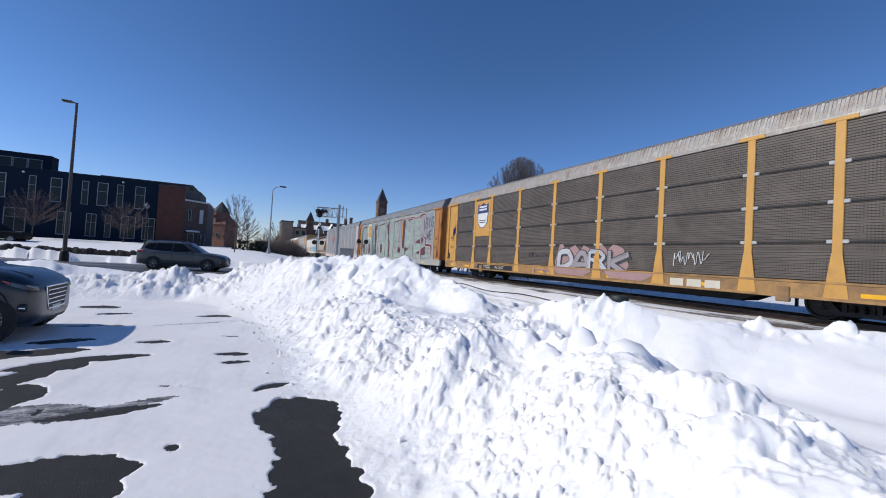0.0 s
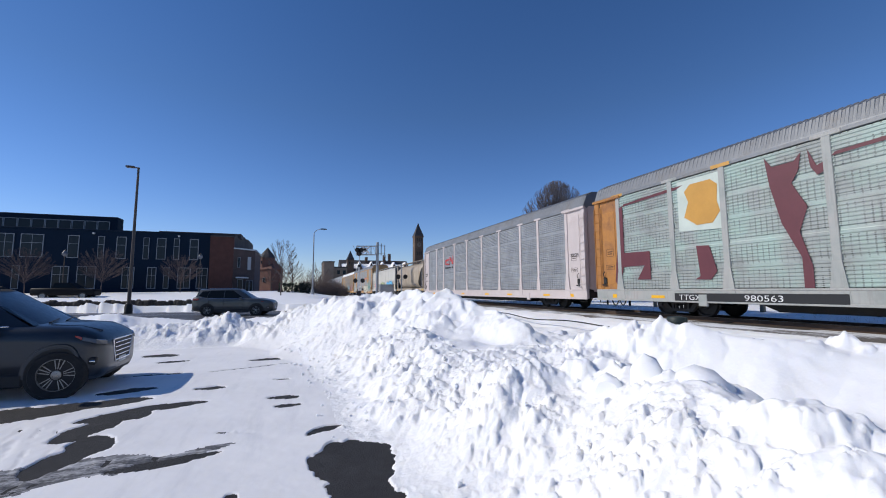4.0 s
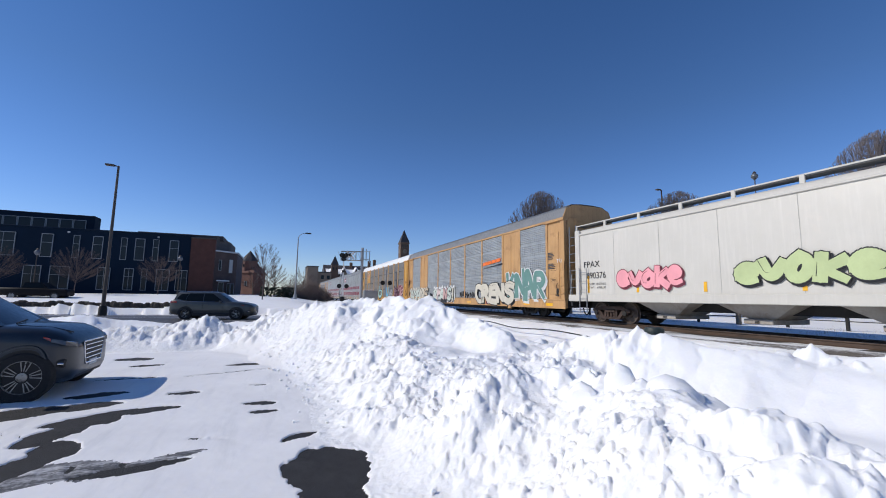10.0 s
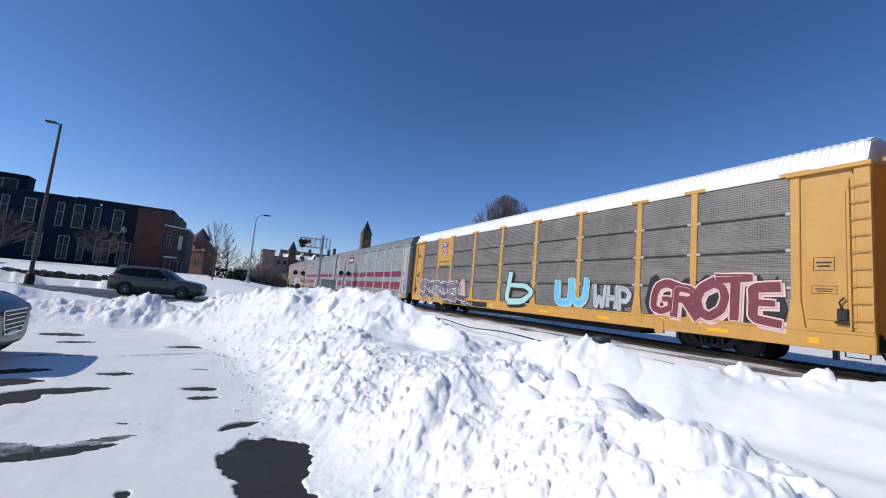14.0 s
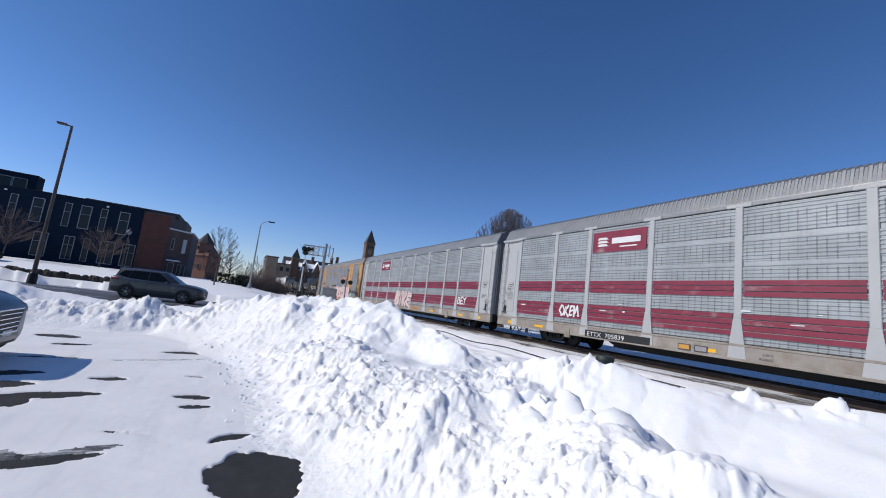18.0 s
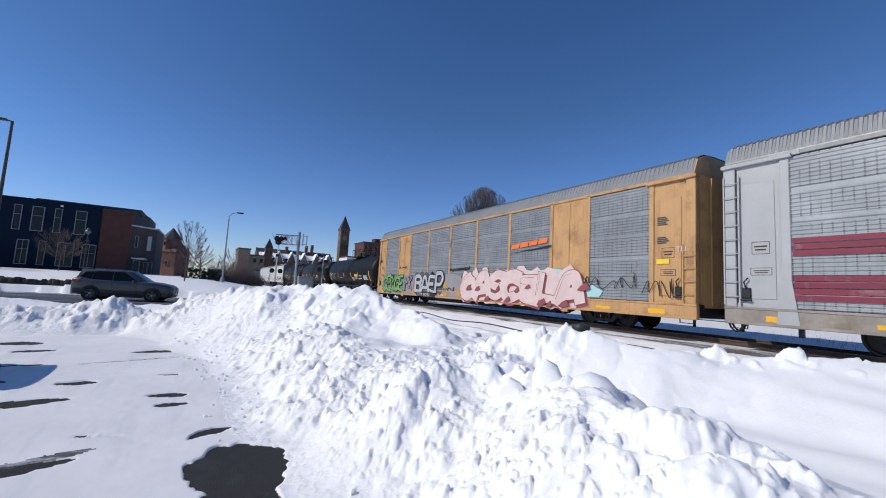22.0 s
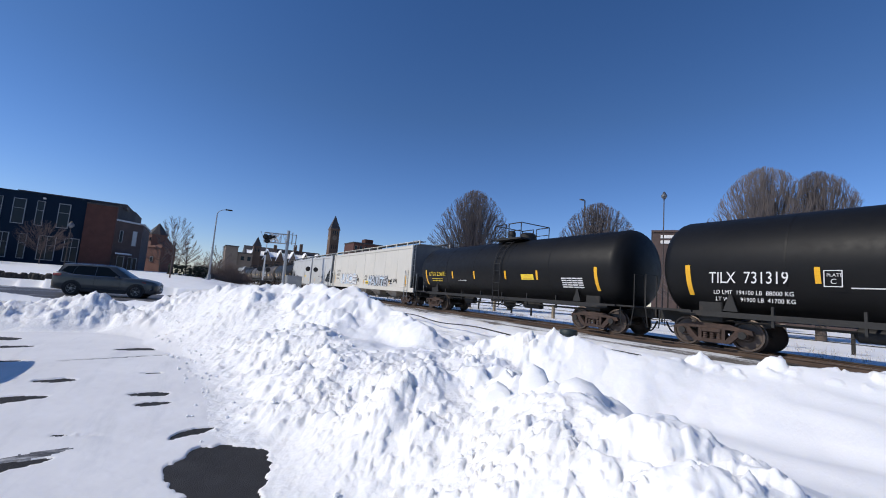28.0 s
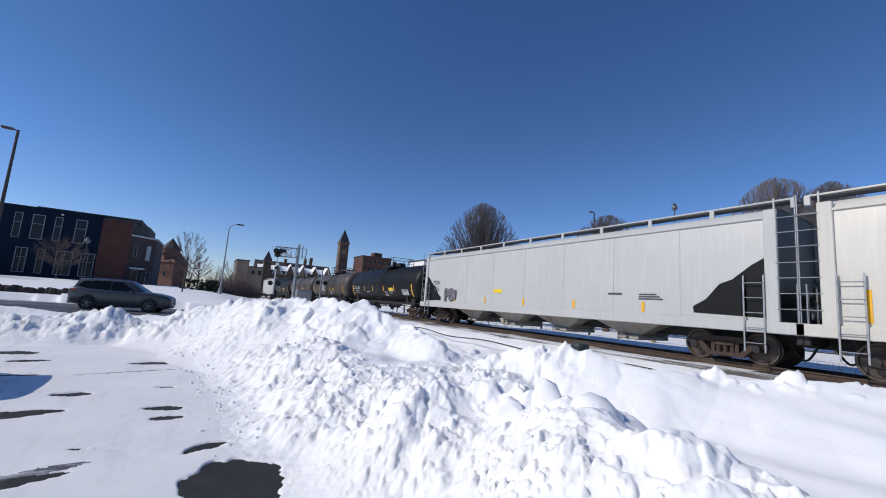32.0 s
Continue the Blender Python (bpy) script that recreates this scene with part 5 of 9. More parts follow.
def shade_tree(label, x, y, h, width, taper, seed, limbs):
    """A pruned shade tree in winter: a low fork, straight limbs fanning out to a dome, and fine twigs along them."""
    rnd = random.Random(seed)
    b = thing("bare_tree", label, "tree", "bare trees", at=pose(x, y, float(ground_height(np.array(float(x)), np.array(float(y)))), 0, 0, rnd.uniform(0, 360)))
    trunk, limb, twig = Shape(), Shape(), Shape()
    trunk.tube((0, 0, -0.1), (0, 0, h * 0.10), 0.34, 12, 0.27)
    trunk.tube((0, 0, h * 0.10), (0.1, 0.05, h * 0.45), 0.25, 8, 0.07)
    low = 0.70 * h

    def under_dome(q):
        q.z = min(q.z, h)
        reach = width / 2 * (max(0.04, h - q.z) / low) ** taper
        f = math.hypot(q.x, q.y)
        return Vector((q.x * reach / f, q.y * reach / f, q.z - (f - reach) * 0.4)) if f > reach else q
    for i in range(limbs):
        d = low * ((i + 0.5) / limbs) ** 1.35
        a = i * 2.39996 + rnd.uniform(-0.3, 0.3)
        k = rnd.uniform(0.95, 1.0) if i % 5 else rnd.uniform(0.5, 0.9)
        rad = width / 2 * (d / low) ** taper * k
        tip = Vector((rad * math.cos(a), rad * math.sin(a), h - d - (1 - k) * h * 0.12))
        start = Vector((0.12 * math.cos(a), 0.12 * math.sin(a), h * (0.08 + 0.24 * (1 - d / low) * rnd.uniform(0.5, 1.0))))
        mid = Vector((tip.x * 0.40, tip.y * 0.40, start.z + (tip.z - start.z) * 0.56))
        n, pts = 7, []
        for j in range(n + 1):
            t = j / n
            q = start * (1 - t) ** 2 + mid * 2 * t * (1 - t) + tip * t * t
            pts.append(q + Vector((rnd.uniform(-1, 1), rnd.uniform(-1, 1), rnd.uniform(-1, 1))) * 0.075 * t)
        thick = rnd.uniform(0.022, 0.042)
        for j in range(n):
            limb.tube(pts[j], pts[j + 1], thick * (1 - j / n) + 0.010, 4, thick * (1 - (j + 1) / n) + 0.009, False)
        for j in range(13):
            t = rnd.uniform(0.35, 0.97) * n
            s = pts[int(t)].lerp(pts[min(n, int(t) + 1)], t - int(t))
            way = (pts[min(n, int(t) + 1)] - pts[int(t)]).normalized()
            turn = Vector((rnd.uniform(-1, 1), rnd.uniform(-1, 1), rnd.uniform(-0.3, 1)))
            dr = (way + turn * 0.42).normalized()
            ln = min(rnd.uniform(0.5, 1.5), (tip - s).length + 0.35)
            e = under_dome(s + dr * ln)
            twig.tube(s, e, 0.013, 3, 0.006, False)
            for m in range(4):
                w = s.lerp(e, rnd.uniform(0.2, 0.9))
                d2 = (dr + Vector((rnd.uniform(-1, 1), rnd.uniform(-1, 1), rnd.uniform(-0.3, 1))) * 0.45).normalized()
                twig.tube(w, under_dome(w + d2 * ln * rnd.uniform(0.25, 0.5)), 0.009, 3, 0.005, False)
    part("trunk", trunk, BARK, b, smooth=60)
    part("limb", limb, GREY_TWIG, b)
    part("crown", twig, GREY_TWIG, b, "fan of fine leafless twigs")
    return b


shade_tree("large leafless shade tree with a dense pointed dome of branches", 25.7, 36.6, 12.9, 12.6, 0.52, 16, 360)
shade_tree("leafless shade tree with a round spreading crown", 33.2, 26.3, 11.2, 11.0, 0.46, 12, 300)
shade_tree("leafless shade tree with a wide domed crown", 35.8, 13.6, 12.5, 10.2, 0.46, 13, 330)
shade_tree("leafless shade tree with a wide domed crown", 37.6, 11.0, 12.0, 8.8, 0.46, 14, 290)
shade_tree("leafless shade tree farther behind the track", 48.0, 24.0, 10.5, 9.6, 0.46, 15, 160)
bare_tree("street_tree", "slender leafless street tree beside the road", -2.1, 58.0, 7.4, 4.2, 21, 0.22, 40, 0.3, 11, thick=0.5, bark=DUSKY_TWIG)
for _i, (_x, _y, _h) in enumerate(((-15.6, 67, 5.0), (-24.0, 65, 5.6), (-31.5, 64.5, 5.4), (-46.0, 64, 5.6))):
    bare_tree("street_tree", "small bushy leafless tree before the blue building", _x, _y, _h * 1.06, 5.4, 31 + _i, 0.12, 64, 0.4, 20, thick=0.5, bark=DUSKY_TWIG)
for _i in range(9):
    _d = 95 + (_i * 37 % 50)
    _az = radians(-3.2 + _i * 0.85)
    bare_tree("far_tree", "leafless tree in the far thicket", _d * math.sin(_az), _d * math.cos(_az), 5.0 + (_i * 5 % 4), 6.0, 50 + _i, 0.15, 22, 0.5, 8, "far trees", 1.2)


def thicket(x, y, w, h, seed, label):
    rnd = random.Random(seed)
    s = Shape()
    for i in range(420):
        a, r = rnd.uniform(0, 6.28), w * math.sqrt(rnd.random())
        p = Vector((r * math.cos(a), r * math.sin(a) * 0.5, 0))
        top = p * 1.1 + Vector((rnd.uniform(-0.5, 0.5), rnd.uniform(-0.5, 0.5), h * (1 - 0.6 * (r / w) ** 2) * rnd.uniform(0.6, 1.05)))
        s.tube(p, top, 0.03, 3, 0.01, False)
        for k in range(4):
            q = p.lerp(top, rnd.uniform(0.4, 1))
            s.tube(q, q + Vector((rnd.uniform(-0.6, 0.6), rnd.uniform(-0.6, 0.6), rnd.uniform(0, 0.6))), 0.014, 3, 0.006, False)
    ob = part("thicket", s, TWIG)
    ob.location = (x, y, float(ground_height(np.array(float(x)), np.array(float(y)))) - 0.1)
    tagged(ob, label, "shrub", "thickets")


thicket(4.6, 74, 2.6, 3.8, 71, "dense brown leafless thicket behind the lamp")
thicket(6.4, 80, 2.6, 3.0, 72, "dense brown leafless thicket behind the lamp")
thicket(1.9, 82, 2.2, 2.6, 73, "low brown leafless bushes by the road")
_s = Shape()
_r = random.Random(9)
for _i in range(500):
    _p = Vector((_r.uniform(-2.3, 2.3), _r.uniform(-0.6, 0.6), _r.uniform(0, 1.9)))
    _d = Vector((_r.uniform(-1, 1), _r.uniform(-1, 1), _r.uniform(-1, 1))) * 0.22
    _e = Vector((_r.uniform(-1, 1), _r.uniform(-1, 1), _r.uniform(-1, 1))) * 0.18
    _s.put([tuple(_p - _d), tuple(_p + _e), tuple(_p + _d), tuple(_p - _e)], [(0, 1, 2, 3)])
_h = part("hedge", _s, HEDGE)
_h.location = (-0.4, 66.5, 0.9)
tagged(_h, "clipped dark evergreen hedge by the road", "hedge")


# ---- fence and grass beyond the track ----
fence = thing("rail_fence", "low dark three-cable fence on timber and steel posts beyond the track", "fence")
_fp = Shape().box(-0.06, 0.06, -0.06, 0.06, -0.1, 1.0, 0.01).mesh("post")
_wp = Shape().box(-0.1, 0.1, -0.1, 0.1, -0.1, 1.05, 0.015).mesh("timber_post")
for i in range(26):
    part("post", _fp if i % 3 else _wp, IRON if i % 3 else WOOD, fence, at=(24.0, -6 + i * 2.4, 0.34))
for z in (0.45, 0.68, 0.9):
    part("cable", Shape().tube((23.93, -6, z + 0.34), (23.93, 54, z + 0.34), 0.022, 5), IRON, fence)
_s = Shape()
_r = random.Random(19)
for _i in range(1500):
    _x, _y = 18.4 + abs(_r.gauss(0, 1)) * 3.4, _r.uniform(-6, 50)
    for _k in range(3):
        _dx, _dy = _r.uniform(-0.12, 0.12), _r.uniform(-0.12, 0.12)
        _s.put([(_x + _k * 0.03, _y, 0.3), (_x + _k * 0.03 + 0.015, _y + 0.01, 0.3), (_x + _dx, _y + _dy, 0.3 + _r.uniform(0.12, 0.4))], [(0, 1, 2)])
tagged(part("dry_grass", _s, GRASS), "scattered dry grass stalks poking through snow", "grass", kind="stuff")


# ---- the train ----
SPEED = 10.413
HALF = 1.60                       # half of a car's width
CACHE = {}


def cached(key, make):
    if key not in CACHE:
        CACHE[key] = make()
    return CACHE[key]


def painted(key, material, make):
    """A mesh shared by all parts of the same form and paint."""
    def build():
        me = cached(key, make)
        return repaint(me, material) if me.materials else (me.materials.append(material) or me)
    return cached((key, material.name), build)


def wheelset_mesh():
    s = Shape()
    for sx in (-1, 1):
        x = sx * 0.7525
        s.lathe([(0.12, x - sx * 0.08), (0.16, x - sx * 0.07), (0.38, x - sx * 0.03), (0.485, x - sx * 0.075), (0.49, x - sx * 0.045), (0.457, x - sx * 0.03), (0.452, x + sx * 0.065), (0.40, x + sx * 0.065), (0.37, x + sx * 0.02), (0.19, x + sx * 0.03), (0.15, x + sx * 0.085), (0.10, x + sx * 0.09)], "x", 30)
        s.lathe([(0.085, x), (0.085, x + sx * 0.30)], "x", 12)
        for k in range(3):
            a = k * 2.094
            s.tube((x + sx * 0.30, 0.045 * math.cos(a), 0.045 * math.sin(a)), (x + sx * 0.325, 0.045 * math.cos(a), 0.045 * math.sin(a)), 0.018, 6)
    s.lathe([(0.09, -0.7), (0.085, 0.7)], "x", 12)
    return s.mesh("wheelset", 35)


def side_frame_mesh():
    s = Shape()
    s.prism([(-1.14, 0.50), (-1.10, 0.62), (-0.80, 0.66), (-0.5, 0.75), (0.5, 0.75), (0.80, 0.66), (1.10, 0.62), (1.14, 0.50), (0.86, 0.50), (0.62, 0.58), (-0.62, 0.58), (-0.86, 0.50)], "x", -0.07, 0.07)
    s.prism([(-0.86, 0.52), (-0.66, 0.56), (-0.40, 0.27), (0.40, 0.27), (0.66, 0.56), (0.86, 0.52), (0.50, 0.16), (-0.50, 0.16)], "x", -0.07, 0.07)
    for y in (-1, 1):
        s.box(-0.06, 0.06, y * 0.34 - 0.05, y * 0.34 + 0.05, 0.24, 0.60)
        s.box(-0.09, 0.10, y * 0.87 - 0.13, y * 0.87 + 0.13, 0.36, 0.56, 0.03)
    return s.mesh("side_frame", 40)


def springs_mesh():
    s = Shape()
    for y in (-0.2, 0.0, 0.2):
        s.lathe([(0.075, 0.27), (0.08, 0.30), (0.065, 0.33), (0.08, 0.36), (0.065, 0.39), (0.08, 0.42), (0.065, 0.45), (0.075, 0.48)], "z", 10, (0, y, 0))
    s.box(-0.10, 0.10, -0.28, 0.28, 0.47, 0.60, 0.02)
    return s.mesh("spring_nest", 40)


WHEELSETS = []


def truck(car, y, material):
    t = part("truck", painted("bolster", material, lambda: Shape().box(-1.05, 1.05, -0.24, 0.24, 0.46, 0.66, 0.03).box(-0.4, 0.4, -0.3, 0.3, 0.6, 0.76, 0.03).mesh("truck")), material, car, at=(0, y, 0))
    for sx in (-1, 1):
        part("side_frame", painted("side_frame", material, side_frame_mesh), material, t, at=(sx * 1.02, 0, 0))
        part("spring_nest", painted("springs", material, springs_mesh), material, t, at=(sx * 1.02, 0, 0))
        for k in (-1, 1):
            part("axle_cap", painted("axle_cap", IRON, lambda: Shape().lathe([(0.11, -0.03), (0.11, 0.03), (0.05, 0.04)], "x", 12).mesh("axle_cap", 40)), IRON, t, at=(sx * 1.13, k * 0.87, 0.457))
    for k in (-1, 1):
        w = part("wheelset", painted("wheelset", TREAD if material is RUST else IRON, wheelset_mesh), TREAD, t, "steel wheels on one axle")
        w.matrix_basis = pose(0, k * 0.87, 0.457)
        WHEELSETS.append((w, car, y + k * 0.87, k * 0.87))
    return t


def coupler(car, y, sy):
    s = Shape()
    s.box(-0.09, 0.09, min(y, y + sy * 0.62), max(y, y + sy * 0.62), 0.72, 0.92, 0.03).box(-0.16, 0.14, min(y + sy * 0.40, y + sy * 0.68), max(y + sy * 0.40, y + sy * 0.68), 0.68, 0.98, 0.05)
    part("coupler", s, RUST, car)
    pts = [(-0.3 * sy, y + sy * (0.02 + 0.6 * t), 0.62 - 0.42 * math.sin(math.pi * t) + 0.1 * t) for t in np.linspace(0, 1, 9)]
    part("air_hose", Shape().path(pts, 0.03, 6), IRON, car, "drooping black rubber air hose")


def letters(parent, text, y, z, size, material, x=-HALF - 0.03, fat=0.0, stretch=1.0, shear=0.0, name="lettering", lift=0.0, wild=0.0):
    """Words painted on the side that faces the lot; y is where the first letter starts, and they run towards -y."""
    key = ("text", text, round(size, 3), fat, stretch, shear, wild)

    def make():
        cu = bpy.data.curves.new("words", "FONT")
        cu.body, cu.size, cu.offset, cu.shear, cu.fill_mode, cu.extrude = text, size, fat, shear, "FRONT", 0.0
        cu.resolution_u = 3
        ob = bpy.data.objects.new("words", cu)
        me = bpy.data.meshes.new_from_object(ob)
        bpy.data.objects.remove(ob)
        me.transform(Matrix(((0, 0, -1, 0), (-stretch, 0, 0, 0), (0, 1, 0, 0), (0, 0, 0, 1))))
        if wild:
            rnd = random.Random(text)
            ph = [rnd.uniform(0, 6.28) for _ in range(6)]
            for v in me.vertices:
                u, w = v.co.y / size, v.co.z / size
                v.co.z = size * (w * (1 + 0.22 * math.sin(2.3 * u + ph[0])) + 0.07 * math.sin(4.1 * u + ph[1]))
                v.co.y = size * (u + wild * (0.16 * math.sin(4.2 * w + 1.7 * u + ph[2]) + 0.07 * math.sin(9 * w + ph[3])))
        me.materials.clear()
        return me
    me = painted(key, material, make)
    return part(name, me, material, parent, at=(x - lift, y, z))


# letters as strokes on a grid ten high: corners joined by thick ribbons, strokes parted by bars
STROKES = {
    "A": "0,0 3.6,10 6.4,10 10,0|1.5,3.2 8.5,3.2", "B": "1,0 1,10 7,10 9,7.6 6.5,5.2 2,5.2|6.5,5.2 9.5,2.6 7,0 1,0", "C": "9.5,8.5 6.5,10 3,9.5 0.5,6 0.8,2.5 3.5,0 7,0.2 9.8,1.8",
    "D": "1,0 1,10 6,9.6 9.5,6 8.8,2 5.5,0 1,0", "E": "9,10 1.2,9.4 1,5 0.8,0.6 9.5,0|1,5.2 7.5,5.4", "F": "9.4,10 1.2,9.5 1,0|1,5.4 7.5,5.6", "G": "9.5,8.6 6,10 2.6,9.2 0.5,5.6 1.4,1.6 5,0 9,1.4 9,4.6 5.6,4.6",
    "H": "1,0 1.4,10|9,0 8.6,10|1.2,5 8.8,5", "I": "5,0 5,10", "K": "1,0 1.4,10|9.5,10 2,5 9.8,0", "L": "1.4,10 1,0.6 9.8,0", "M": "0,0 1.4,10 5,4.2 8.6,10 10,0", "N": "0.8,0 1.4,10 8.6,0.4 9.2,10",
    "O": "5,10 1.4,8.6 0.2,5 1.6,1.2 5,0 8.6,1.4 9.8,5 8.4,8.8 5,10", "P": "1,0 1.2,10 7.4,9.8 9.4,7.2 7,4.4 1.4,4.4", "R": "1,0 1.2,10 7.2,9.8 9.2,7.4 6.8,5 2,4.8|5,4.9 9.9,0", "S": "9.4,8.8 5.6,10 1.6,8.8 1.2,6.2 8.2,4.2 8.8,1.4 5,0 0.4,1.2",
    "T": "0,9.6 10,9.8|5,9.6 5,0", "U": "0.8,10 1.2,2.4 4.8,0 8.6,2.4 9,10", "V": "0.4,10 4.8,0 9.8,10", "W": "0,10 2,0 5,6 8,0 10,10", "X": "0.2,0 9.4,10|0.4,10 9.8,0", "Y": "0.4,10 5,5 9.6,10|5,5 4.6,0", "Z": "0.6,9.8 9.2,9.6 0.6,0.4 9.8,0", "!": "4.4,10 4.4,3.6|4.4,1.2 4.6,0",
    "b": "1,10 1,0 6.4,0 9,2.8 6.4,5.8 1.4,5.6", "e": "1.2,4.2 8.8,4.8 7.4,8 4,8.6 1,5.4 1.8,1.4 5,0 9.2,1.4", "v": "0.6,8.4 4.6,0.4 9.4,8.6", "o": "5,8.6 1.2,6.4 1.2,2 5,0 8.8,2.2 8.6,6.6 5,8.6", "k": "1.2,0 1.4,10|8.8,8.2 2.2,4 9.4,0", "y": "0.8,8.4 4.8,3.4|9.2,8.6 2.4,-2.4",
}


def ribbon(shape, pts, half0, half1, x):
    """A flat band along (y, z) points, from one half width to the other, each length lying just over the one before it, with round joints."""
    n = len(pts)
    for i in range(n - 1):
        (ay, az), (by, bz) = pts[i], pts[i + 1]
        dy, dz = by - ay, bz - az
        ln = math.hypot(dy, dz) or 1.0
        dy, dz = dy / ln, dz / ln
        wa, wb = half0 + (half1 - half0) * i / (n - 1), half0 + (half1 - half0) * (i + 1) / (n - 1)
        if i == 0:
            ay, az = ay - dy * wa * 0.6, az - dz * wa * 0.6
        if i == n - 2:
            by, bz = by + dy * wb * 0.6, bz + dz * wb * 0.6
        q = x - 0.0001 * i
        shape.put([(q, ay - dz * wa, az + dy * wa), (q, by - dz * wb, bz + dy * wb), (q, by + dz * wb, bz - dy * wb), (q, ay + dz * wa, az - dy * wa)], [(0, 1, 2, 3)])
        if i < n - 2:
            shape.put([(q - 0.00005, by + wb * math.cos(k * 0.785), bz + wb * math.sin(k * 0.785)) for k in range(8)], [tuple(range(8))])


def hand_lettering(parent, text, y, z, height, material, x=-HALF - 0.05, wide=0.035, step=0.75, wild=0.06):
    """Single-stroke letters drawn with a marker or a thin spray."""
    rnd = random.Random(text)
    sh = Shape()
    for k, ch in enumerate(text):
        if ch == " ":
            continue
        for stroke in STROKES.get(ch, STROKES["O"]).split("|"):
            pts = [tuple(float(q) / 10 for q in p.split(",")) for p in stroke.split()]
            ribbon(sh, [(y - height * step * (k + 0.8 * u) + rnd.uniform(-wild, wild) * height, z + height * v + rnd.uniform(-wild, wild) * height) for u, v in pts], wide, wide * 0.8, x - 0.003 * k)
    return part("sprayed_tag", sh, material, parent, "single-stroke spray-painted tag")


def graffiti(parent, text, y, z, height, fill, line, x=-HALF - 0.035, stretch=1.15, fat=0.05, shear=0.0, back=None, bubble=False, fills=None, shade=None, thick=0.17, edge=None):
    """Sprayed letters, fat and crowded together: a drop shade, an outline, fills on it and thin lines over them."""
    rnd = random.Random(text + str(y))
    step = height * 0.59 * stretch
    total = step * len(text)
    half = height * thick * (0.62 if bubble else 0.55)
    rim = edge or max(0.028, height * 0.036)
    jitter = 0.015 if bubble else 0.065
    count = 0
    for k, ch in enumerate(text):
        rims, face, under, thin = Shape(), Shape(), Shape(), Shape()
        w, h = step * rnd.uniform(1.08, 1.28), height * rnd.uniform(0.86, 1.06) - 2 * half
        lean, rise, skew = rnd.uniform(-0.12, 0.12) + shear, rnd.uniform(-0.02, 0.05) * height, rnd.uniform(-0.1, 0.1)
        for stroke in STROKES.get(ch, STROKES["O"]).split("|"):
            pts = [tuple(float(q) / 10 for q in p.split(",")) for p in stroke.split()]
            pts = [(u + rnd.uniform(-jitter, jitter), v + rnd.uniform(-jitter, jitter)) for u, v in pts]
            for _ in range(2 if bubble else 1):
                cut = [pts[0]]
                for (au, av), (bu, bv) in zip(pts, pts[1:]):
                    q = 0.27 if bubble else 0.16
                    cut += [(au + (bu - au) * q, av + (bv - av) * q), (bu + (au - bu) * q, bv + (av - bv) * q)]
                pts = cut + [pts[-1]]
            path = [(y - step * k - half * 0.7 - u * (w - half * 1.2) - lean * v * h, z + half + rise + h * (v + skew * (u - 0.5))) for u, v in pts]
            wide = 1.0 if bubble else rnd.uniform(0.9, 1.2)
            h0, h1 = half * wide * rnd.uniform(0.85, 1.35), half * wide * rnd.uniform(0.55, 1.1)
            count += 1
            lift = 0.0013 * count
            ribbon(under, [(p - height * 0.05, q - height * 0.06) for p, q in path], h0 + rim, h1 + rim, x + 0.004 - lift * 0.4)
            ribbon(rims, path, h0 + rim, h1 + rim, x - 0.012 - lift)
            ribbon(face, path, h0, h1, x - 0.017 - lift)
            if len(path) > 3 and rnd.random() < 0.7:
                ribbon(thin, [(p + h0 * 0.45, q + h0 * 0.4) for p, q in path[: len(path) // 2 + 1]], 0.010, 0.004, x - 0.024 - lift)
        letter = part("sprayed_letter", face, fills[k % len(fills)] if fills else fill, parent, "fat sprayed letter")
        part("outline", rims, line, letter)
        part("drop_shade", under, shade or line, letter)
        if thin.v:
            part("highlight_stroke", thin, line, letter)
    if back:
        rnd = random.Random(text + "field")
        n = 4 * len(text)
        top = [(y + 0.15 - (total + 0.3) * k / n + rnd.uniform(-0.04, 0.04), z + height * (0.35 if k in (0, n) else rnd.uniform(0.95, 1.12) if k % 3 else rnd.uniform(0.80, 0.95))) for k in range(n + 1)]
        low = [(y + 0.05 - (total + 0.1) * k / n, z + height * (0.12 if k in (0, n) else rnd.uniform(-0.10, 0.02))) for k in range(n, -1, -1)]
        patch(parent, top + low, back, x + 0.012, "spray_field", "uneven field of spray paint")


def patch(parent, pts, material, x=-HALF - 0.032, name="painted_patch", label=""):
    """A flat painted shape on the near side: corners as (y, z)."""
    n = len(pts)
    me = Shape().put([(x, y, z) for y, z in pts] + [(x + 0.006, y, z) for y, z in pts], [tuple(range(n)), tuple(range(2 * n - 1, n - 1, -1))] + [(i, (i + 1) % n, n + (i + 1) % n, n + i) for i in range(n)])
    return part(name, me, material, parent, label)


def rect(parent, y0, y1, z0, z1, material, x=-HALF - 0.032, name="painted_patch", label=""):
    return patch(parent, [(y0, z0), (y1, z0), (y1, z1), (y0, z1)], material, x, name, label)


def scribble(parent, y, z, w, h, material, seed, strokes=9, r=0.018, x=-HALF - 0.03):
    """A quick tag that cannot be read: looping sprayed strokes."""
    rnd = random.Random(seed)
    pts = []
    for k in range(strokes * 2):
        u = (k + 0.5) / (strokes * 2)
        pts.append((x, y - w * u + rnd.uniform(-1, 1) * w / strokes * 0.9, z + h * (0.5 + (0.5 if k % 2 else -0.5) * rnd.uniform(0.3, 1))))
    for _ in range(2):
        pts = [pts[0]] + [tuple(a[i] + (b[i] - a[i]) * q for i in range(3)) for a, b in zip(pts, pts[1:]) for q in (0.25, 0.75)] + [pts[-1]]
    s = Shape().path(pts, r, 4)
    return part("sprayed_tag", s, material, parent, "scrawled spray-painted tag")


